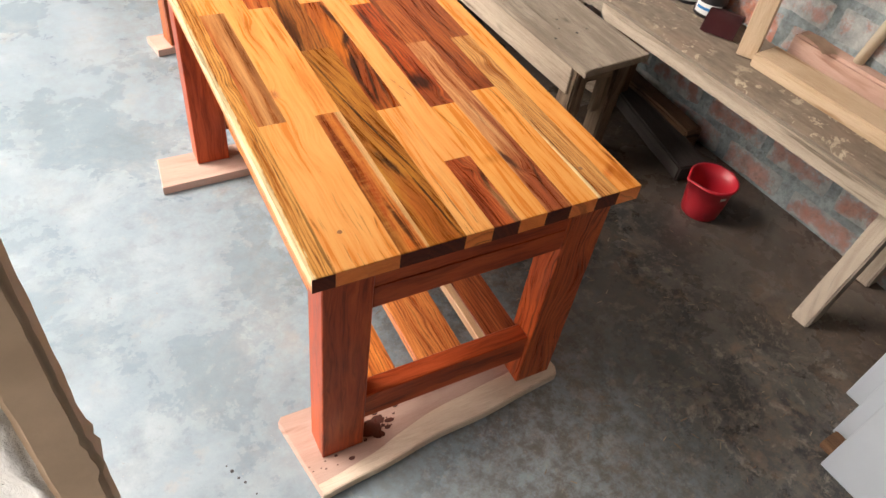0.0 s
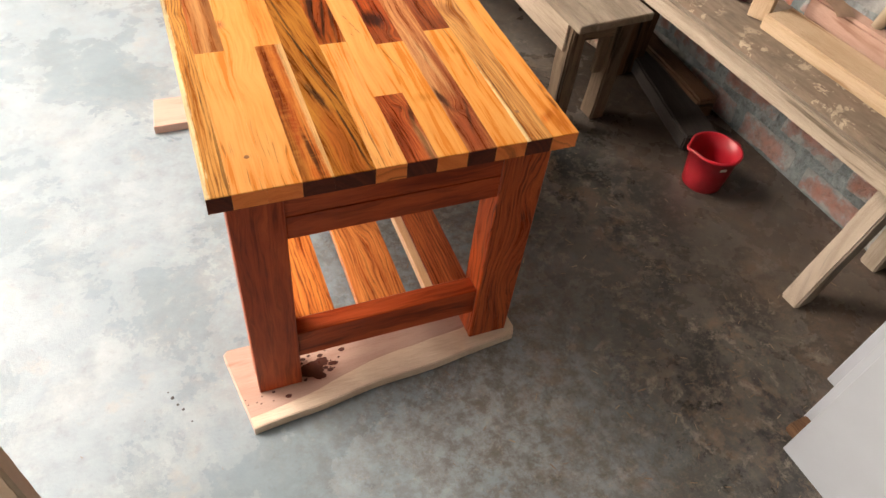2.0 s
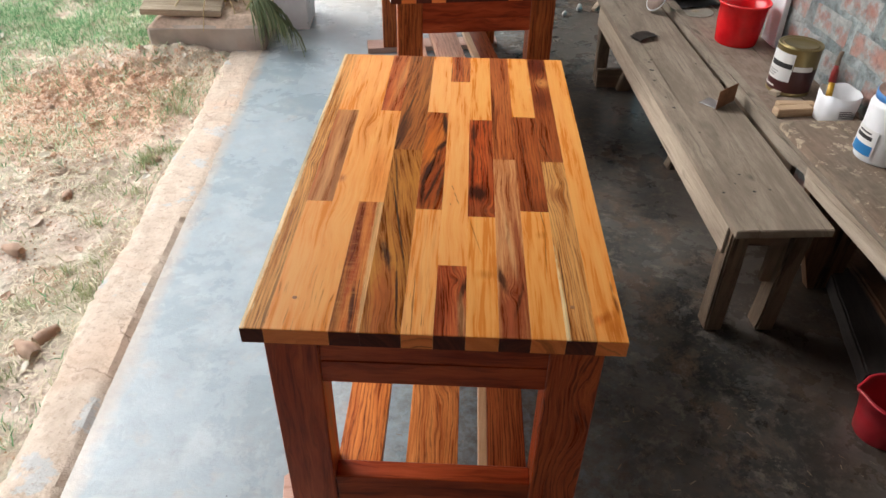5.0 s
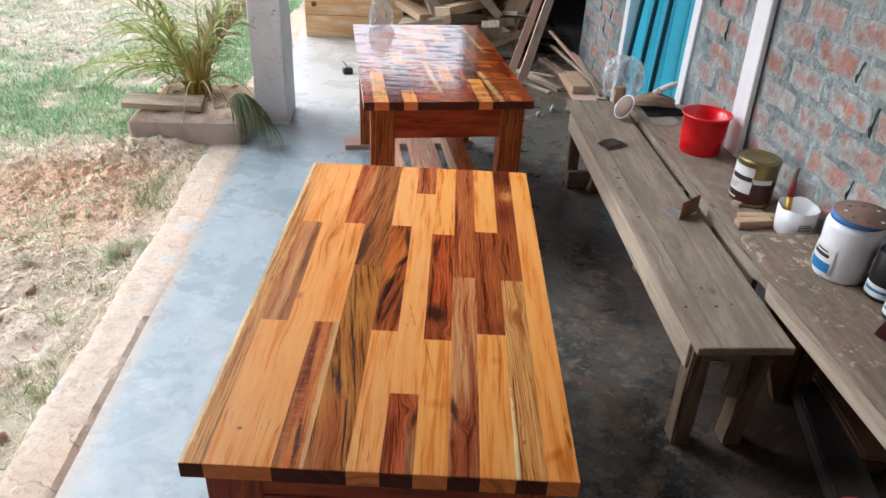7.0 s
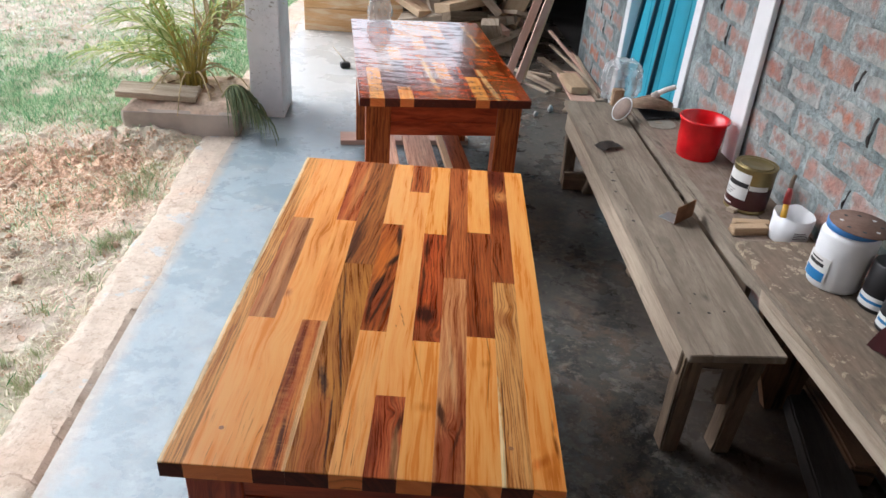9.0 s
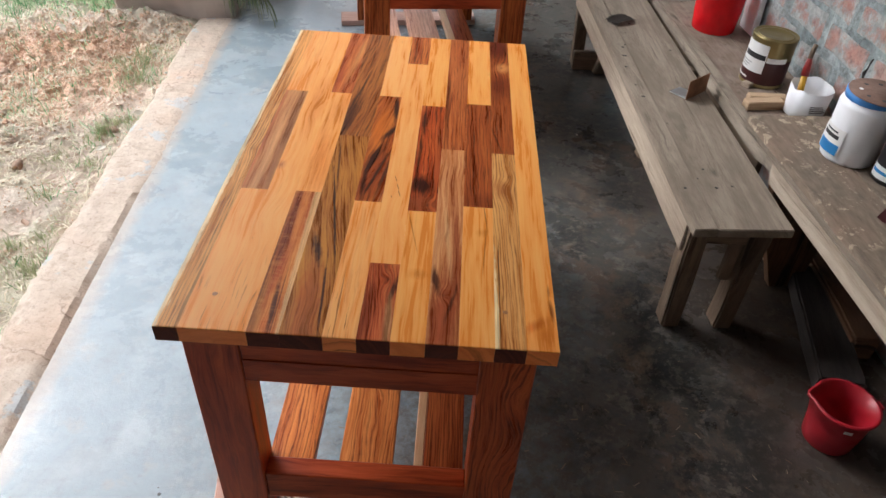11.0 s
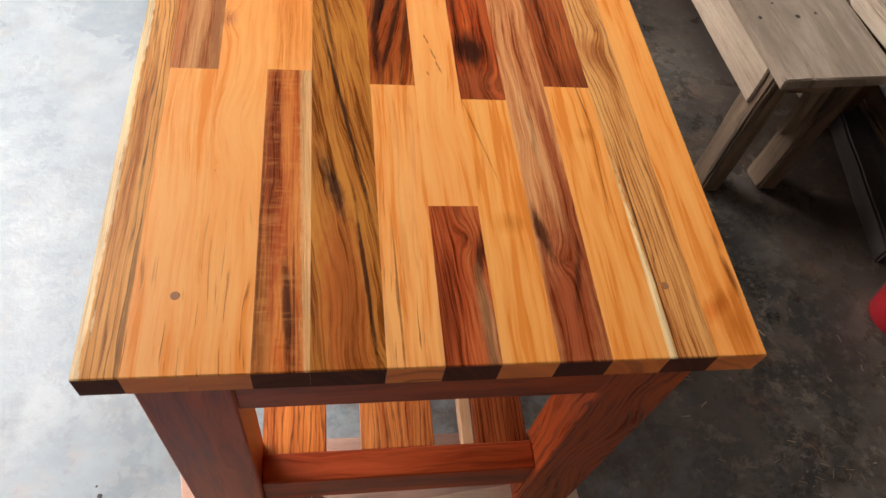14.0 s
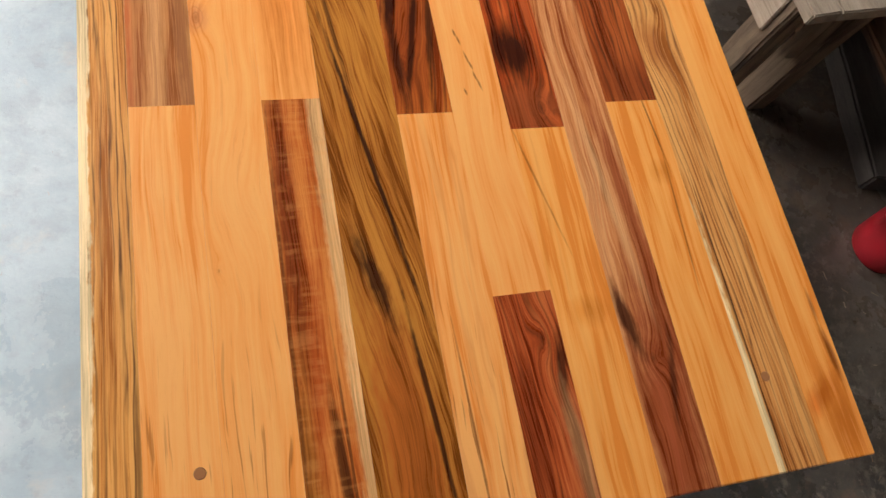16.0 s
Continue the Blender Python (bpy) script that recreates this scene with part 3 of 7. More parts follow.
def box(x0, x1, y0, y1, z0, z1, bevel=0.002, bm=None, seg=1):
    own = bm is None
    b = bmesh.new()
    bmesh.ops.create_cube(b, size=1.0)
    for v in b.verts:
        v.co = Vector(((x0 + x1) / 2 + v.co.x * (x1 - x0), (y0 + y1) / 2 + v.co.y * (y1 - y0), (z0 + z1) / 2 + v.co.z * (z1 - z0)))
    if bevel:
        bmesh.ops.bevel(b, geom=b.edges[:], offset=bevel, segments=seg, affect="EDGES", profile=0.6)
    if own:
        return b
    join(bm, b)
    return bm


def join(bm, other, m=None):
    me = bpy.data.meshes.new("tmp")
    other.to_mesh(me)
    other.free()
    if m is not None:
        me.transform(m)
    bm.from_mesh(me)
    bpy.data.meshes.remove(me)
    return bm


def rough_up(bm, amount, scale=8.0, cuts=0, seed=0.0):
    """Wears a bmesh: more vertices, pushed about by noise."""
    if cuts:
        bmesh.ops.subdivide_edges(bm, edges=bm.edges[:], cuts=cuts, use_grid_fill=True)
    for v in bm.verts:
        p = v.co * scale + Vector((seed, seed * 2, seed * 3))
        v.co += Vector((noise.noise(p), noise.noise(p + Vector((9, 3, 1))), noise.noise(p + Vector((2, 7, 5))))) * amount
    return bm


def worn_plank(lx, ly, lz, wear=0.002, seed=0.0, cuts=6, taper=0.0):
    """A plank from the origin along x, y, z with worn edges."""
    b = box(0, lx, 0, ly, 0, lz, 0)
    long = [e for e in b.edges if abs((e.verts[0].co - e.verts[1].co)["xyz".index("xyz"[max(range(3), key=lambda i: (lx, ly, lz)[i])])]) > 1e-6]
    bmesh.ops.subdivide_edges(b, edges=long, cuts=cuts * 2, use_grid_fill=True)
    bmesh.ops.bevel(b, geom=[e for e in b.edges if e.calc_face_angle(0) > 1.0], offset=min(lx, ly, lz) * 0.10, segments=2, affect="EDGES")
    return rough_up(b, wear, 9.0, 0, seed)


def lathe(rings, n=40, bm=None, close_bottom=True, close_top=False):
    """A round body from (radius, height) rings, outside from the bottom up."""
    b = bmesh.new() if bm is None else bm
    loops = [[b.verts.new((r * math.cos(2 * math.pi * i / n), r * math.sin(2 * math.pi * i / n), z)) for i in range(n)] for r, z in rings]
    for lo, hi in zip(loops, loops[1:]):
        for i in range(n):
            b.faces.new((lo[i], lo[(i + 1) % n], hi[(i + 1) % n], hi[i])).smooth = True
    if close_bottom:
        b.faces.new(loops[0][::-1])
    if close_top:
        b.faces.new(loops[-1])
    return b


def tube(points, radius, n=8, bm=None, tip=1.0):
    b = bmesh.new() if bm is None else bm
    pts = [Vector(p) for p in points]
    loops = []
    for i, p in enumerate(pts):
        d = (pts[min(i + 1, len(pts) - 1)] - pts[max(i - 1, 0)]).normalized()
        a = d.orthogonal().normalized() if abs(d.z) > 0.95 else d.cross(Vector((0, 0, 1))).normalized()
        c = d.cross(a)
        r = radius * (1 + (tip - 1) * i / (len(pts) - 1))
        loops.append([b.verts.new(p + (a * math.cos(2 * math.pi * k / n) + c * math.sin(2 * math.pi * k / n)) * r) for k in range(n)])
    for lo, hi in zip(loops, loops[1:]):
        for k in range(n):
            b.faces.new((lo[k], lo[(k + 1) % n], hi[(k + 1) % n], hi[k])).smooth = True
    b.faces.new(loops[0][::-1])
    b.faces.new(loops[-1])
    bmesh.ops.recalc_face_normals(b, faces=b.faces[:])
    return b


def scatter(name, verts, faces, frames, material, label, category):
    """Many small pieces in one mesh: a base shape under each of the frames (4 x 4 arrays)."""
    v = np.array(verts, float)
    hom = np.c_[v, np.ones(len(v))]
    allv = np.concatenate([hom @ np.array(f).T for f in frames])[:, :3]
    allf = [[i + k * len(v) for i in f] for k in range(len(frames)) for f in faces]
    me = bpy.data.meshes.new(name)
    me.from_pydata(allv.tolist(), [], allf)
    me.update()
    me.materials.append(material)
    return tagged(new(name, me), label, category, kind="stuff")


# ---- setting ----
SOIL_Z = -0.022
KERB_IN, KERB_OUT, WALL = -0.803, -0.955, 1.35


def dug(u, v):
    """How far the soil is freshly dug up: one heap by the planter and a trail towards the path."""
    heap = math.exp(-((u + 1.45) / 0.55) ** 2 - ((v - 2.32) / 0.38) ** 2)
    foot = 0.8 * math.exp(-((u + 1.1) / 0.32) ** 4 - ((v - 2.60) / 0.12) ** 2)
    trail = 0.7 * math.exp(-((u + 1.45) / 0.35) ** 2 - ((v - 1.35) / 0.6) ** 2)
    return min(1.0, heap + foot + trail * max(0.0, 0.4 + noise.noise(Vector((u * 4, v * 4, 2)))))


def soil_height(u, v):
    away = max(0.0, KERB_OUT - u)
    fine = noise.noise(Vector((u * 24, v * 24, 7))) * 0.010
    bump = noise.noise(Vector((u * 2.2, v * 2.2, 0))) * 0.022 + noise.noise(Vector((u * 9, v * 9, 4))) * 0.016 + fine
    d = dug(u, v)
    if d > 0.03:
        bump += d * (0.016 + 0.050 * abs(noise.noise(Vector((u * 12, v * 12, 9)))) + 0.034 * noise.noise(Vector((u * 31, v * 31, 11))))
    bump += 0.045 * math.exp(-((u + 1.12) / 0.34) ** 4 - ((v - 2.64) / 0.10) ** 2)
    return SOIL_Z + bump * min(1.0, away * 6 + 0.15) - 0.01 * min(1.0, away)


def graded(a, b, fine, coarse_out):
    """Grid lines: even from a to b, widening to the horizon on both sides."""
    mid = list(np.arange(a, b + fine / 2, fine))
    step, lo, hi, left, right = fine, a, b, [], []
    while lo > -coarse_out:
        step *= 1.35
        lo -= step
        hi += step
        left.append(lo)
        right.append(hi)
    return left[::-1] + mid + right


def ground():
    us, vs = graded(-3.2, -0.78, 0.015, 900), graded(-0.4, 5.2, 0.018, 900)
    verts, faces = [], []
    for v in vs:
        for u in us:
            z = -0.12 if -0.86 < u < 6 and -3.2 < v < 9 else soil_height(u, v) if u < -0.8 and -6 < v < 12 and u > -9 else SOIL_Z - 0.02
            verts.append((u, v, z))
    n = len(us)
    for j in range(len(vs) - 1):
        for i in range(n - 1):
            faces.append((j * n + i, j * n + i + 1, j * n + n + i + 1, j * n + n + i))
    me = bpy.data.meshes.new("ground")
    me.from_pydata(verts, [], faces)
    me.polygons.foreach_set("use_smooth", [True] * len(me.polygons))
    me.materials.append(soil_mat())
    ob = new("ground", me)
    ob.matrix_basis = ROOM
    return tagged(ob, "reddish sandy yard soil, trodden and clumpy", "ground", kind="structure")


ground()
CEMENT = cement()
solid("floor", box(KERB_IN, WALL, -1.9, 5.8, -0.10, 0.0, 0), CEMENT, ROOM, "worn blue-grey cement veranda floor with dark stains, painted shade and glare", "floor", kind="structure")


def kerb():
    """The broken edge of the slab, in uneven lumps along the yard."""
    b = bmesh.new()
    n, v0, v1 = 1100, -1.9, 5.8
    rows = []
    for j in range(n + 1):
        v = v0 + (v1 - v0) * j / n
        row = []
        inner = KERB_IN + 0.008 + 0.016 * max(-0.2, noise.noise(Vector((v * 2.3, 3, 0)))) + 0.009 * noise.noise(Vector((v * 11, 6, 0))) + 0.007 * noise.noise(Vector((v * 45, 8, 0)))
        cracked = v < 1.15 + 0.1 * noise.noise(Vector((v * 3, 1, 1))) and noise.noise(Vector((v * 2.1, 4, 2))) > -0.12
        if cracked:
            inner = KERB_IN - 0.0005 - 0.004 * abs(noise.noise(Vector((v * 7, 3, 0)))) - 0.004 * abs(noise.noise(Vector((v * 26, 3, 0))))
        outer = KERB_OUT + 0.022 * noise.noise(Vector((v * 1.9, 0, 0))) + 0.008 * noise.noise(Vector((v * 9, 5, 0))) + 0.006 * noise.noise(Vector((v * 50, 5, 0)))
        for k in range(9):
            f = k / 8
            u = inner + (outer - inner) * f
            slab = math.floor(v * 2.6 + 0.8 * noise.noise(Vector((v * 1.3, 2, 5))) + 0.25 * f + 0.12 * noise.noise(Vector((u * 40, v * 3, 8))))
            z = 0.0035 + 0.0045 * noise.noise(Vector((slab * 7.7, 1.5, 0.3))) * (1 - 0.7 * (1 - f) ** 2) + 0.003 * noise.noise(Vector((u * 12, v * 6, 1))) + 0.0018 * noise.noise(Vector((u * 60, v * 60, 6))) - 0.030 * max(0, f - 0.86) ** 2 * 12
            if k == 0:
                z = -0.007 if cracked else -0.001
            if k == 1:
                z = max(z, 0.0025)
            row.append(b.verts.new((u, v, z)))
        row.append(b.verts.new((outer - 0.012, v, -0.09)))
        row.insert(0, b.verts.new((inner, v, -0.09)))
        rows.append(row)
    for a, c in zip(rows, rows[1:]):
        for k in range(len(a) - 1):
            b.faces.new((a[k], a[k + 1], c[k + 1], c[k])).smooth = True
    b.faces.new([r for r in rows[0]][::-1])
    b.faces.new([r for r in rows[-1]])
    bmesh.ops.recalc_face_normals(b, faces=b.faces[:])
    for e in b.edges:
        e.smooth = len(e.link_faces) == 2 and e.calc_face_angle() < 0.5
    return solid("kerb", b, kerb_mat(), ROOM, "crumbling earth-stained cement kerb along the yard", "kerb", kind="structure")


kerb()
MORTAR, BRICK = mortar_mat(), brick_mat()
DOOR_V0, DOOR_V1, DOOR_H = 2.44, 3.54, 2.12


def right_wall():
    b = bmesh.new()
    for v0, v1, z0, z1 in ((-1.9, DOOR_V0, -0.1, 3.5), (DOOR_V1, 4.55, -0.1, 3.5), (DOOR_V0, DOOR_V1, DOOR_H, 3.5)):
        box(WALL + 0.001, WALL + 0.2, v0, v1, z0, z1, 0, b)
    return solid("wall_east", b, MORTAR, ROOM, "rough brick wall with thick grey mortar", "wall", kind="structure")


wall = right_wall()
# black far corner: an added recess, its shade put into near-black surfaces
SHADE_DARK = plain("shade_dark_plaster", (0.045, 0.042, 0.04), 0.95, vary=0.5, scale=6, relief=0.4)
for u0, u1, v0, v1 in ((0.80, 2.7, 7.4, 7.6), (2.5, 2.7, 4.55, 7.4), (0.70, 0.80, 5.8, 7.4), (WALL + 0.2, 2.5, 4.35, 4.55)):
    solid("wall_store_room", box(u0, u1, v0, v1, -0.1, 2.6, 0), SHADE_DARK, ROOM, "near-black wall of an added dark corner, shade in its colour", "wall", kind="structure")
solid("wall_store_front", box(0.80, WALL + 0.2, 5.8, 6.0, 2.0, 3.5, 0), MORTAR, ROOM, "rough grey mortar wall over the added dark corner", "wall", kind="structure")
solid("wall_store_side", box(WALL + 0.001, WALL + 0.2, 4.55, 5.8, 2.0, 3.5, 0), MORTAR, ROOM, "rough grey mortar wall over the added dark corner", "wall", kind="structure")
solid("ceiling_store_room", box(0.80, 2.7, 4.35, 7.6, 2.61, 2.7, 0), SHADE_DARK, ROOM, "near-black ceiling of the added dark corner", "ceiling", kind="structure")
solid("floor_store_room", box(0.80, 2.6, 5.81, 7.5, -0.10, -0.002, 0), SHADE_DARK, ROOM, "near-black floor of the added dark corner", "floor", kind="structure")
solid("floor_store_side", box(WALL + 0.001, 2.6, 4.4, 5.805, -0.10, -0.002, 0), SHADE_DARK, ROOM, "near-black floor of the added dark corner", "floor", kind="structure")
# low wall added so that the space behind the pile stays dark
solid("wall_north_low", box(0.05, 0.695, 5.8, 6.0, -0.1, 0.85, 0), MORTAR, ROOM, "low rough grey mortar wall added to darken behind the scrap wood", "wall", kind="structure")


def roof_z(u):
    """Underside of the added roof, falling from the long wall to its edge over the yard."""
    return 3.50 - 0.06 * (WALL + 0.2 - u)


def under_roof(u0, u1, v0, v1, z0):
    """A wall piece whose top follows the roof."""
    b = box(u0, u1, v0, v1, z0, 3.0, 0)
    for v in b.verts:
        if v.co.z > 2.9:
            v.co.z = roof_z(v.co.x) - 0.004
    return b


# unseen roof added to shade the wall side; its tone sets the fill
b = bmesh.new()
corners = [b.verts.new((u, v, roof_z(u))) for u, v in ((WALL + 0.2, -1.9), (WALL + 0.2, 6.0), (-0.98, 6.0), (-0.98, -1.9))]
b.faces.new(corners)
bmesh.ops.recalc_face_normals(b, faces=b.faces[:])
bmesh.ops.solidify(b, geom=b.faces[:], thickness=-0.03)
lift = min(v.co.z - roof_z(v.co.x) for v in b.verts)
for v in b.verts:
    v.co.z -= lift
solid("ceiling", b, plain("dull_roof_sheet", (0.24, 0.225, 0.205), 0.7), ROOM, "unseen dull sheet roof added to shade the veranda", "roof", kind="structure")
# sloping sheet added out of view to dim the near end
b = bmesh.new()
b.faces.new([b.verts.new(c) for c in ((-0.985, -1.9, 3.34), (-0.985, 1.4, 3.34), (-2.3, 1.4, 2.36), (-2.3, -1.9, 2.36))])
bmesh.ops.solidify(b, geom=b.faces[:], thickness=0.03)
solid("roof_eave", b, plain("shade_eave_sheet", (0.16, 0.15, 0.14), 0.8), ROOM, "unseen dull sheet added over the yard to shade the near end", "roof", kind="structure")
# dull tone of the added walls, chosen to limit bounced light
DIM_FILL = plain("dim_fill_plaster", (0.20, 0.185, 0.165), 0.95, vary=0.5, scale=6, relief=0.4)
# lintel added out of view; it cuts the sky mirrored in the wet table
solid("wall_north_lintel", under_roof(-0.97, 0.795, 5.8, 6.0, 1.90), SHADE_DARK, ROOM, "unseen near-black lintel added over the far opening to limit glare", "wall", kind="structure")
# end and side walls out of view, added to block light at the front
solid("wall_south", under_roof(-1.12, WALL + 0.2, -1.9, -1.7, -0.1), DIM_FILL, ROOM, "unseen dull end wall added to darken the front faces", "wall", kind="structure")
solid("wall_west", under_roof(-1.12, -0.98, -1.7, -0.85, -0.1), DIM_FILL, ROOM, "unseen dull side wall added to cut light from the yard", "wall", kind="structure")


def strip_box(dx, dy, dz, chamfer=()):
    """One glued strip about its middle: the faces at both ends take the end grain."""
    b = box(-dx / 2, dx / 2, -dy / 2, dy / 2, -dz / 2, dz / 2, 0)
    ends = [e for e in b.edges if all(v.co.z > 0 and abs(v.co.y - s * dy / 2) < 1e-6 for v in e.verts for s in chamfer)] if chamfer else []
    if ends:
        bmesh.ops.bevel(b, geom=ends, offset=0.0012, segments=1, affect="EDGES")
    b.normal_update()
    for f in b.faces:
        if abs(f.normal.y) > 0.9:
            f.material_index = 1
    return b


def bar(name, x0, x1, y0, y1, z0, z1, bevel, material, parent, label=""):
    """A box-shaped part with its origin at its middle."""
    dx, dy, dz = (x1 - x0) / 2, (y1 - y0) / 2, (z1 - z0) / 2
    return part(name, box(-dx, dx, -dy, dy, -dz, dz, bevel), material, parent, label, pose(x0 + dx, y0 + dy, z0 + dz))


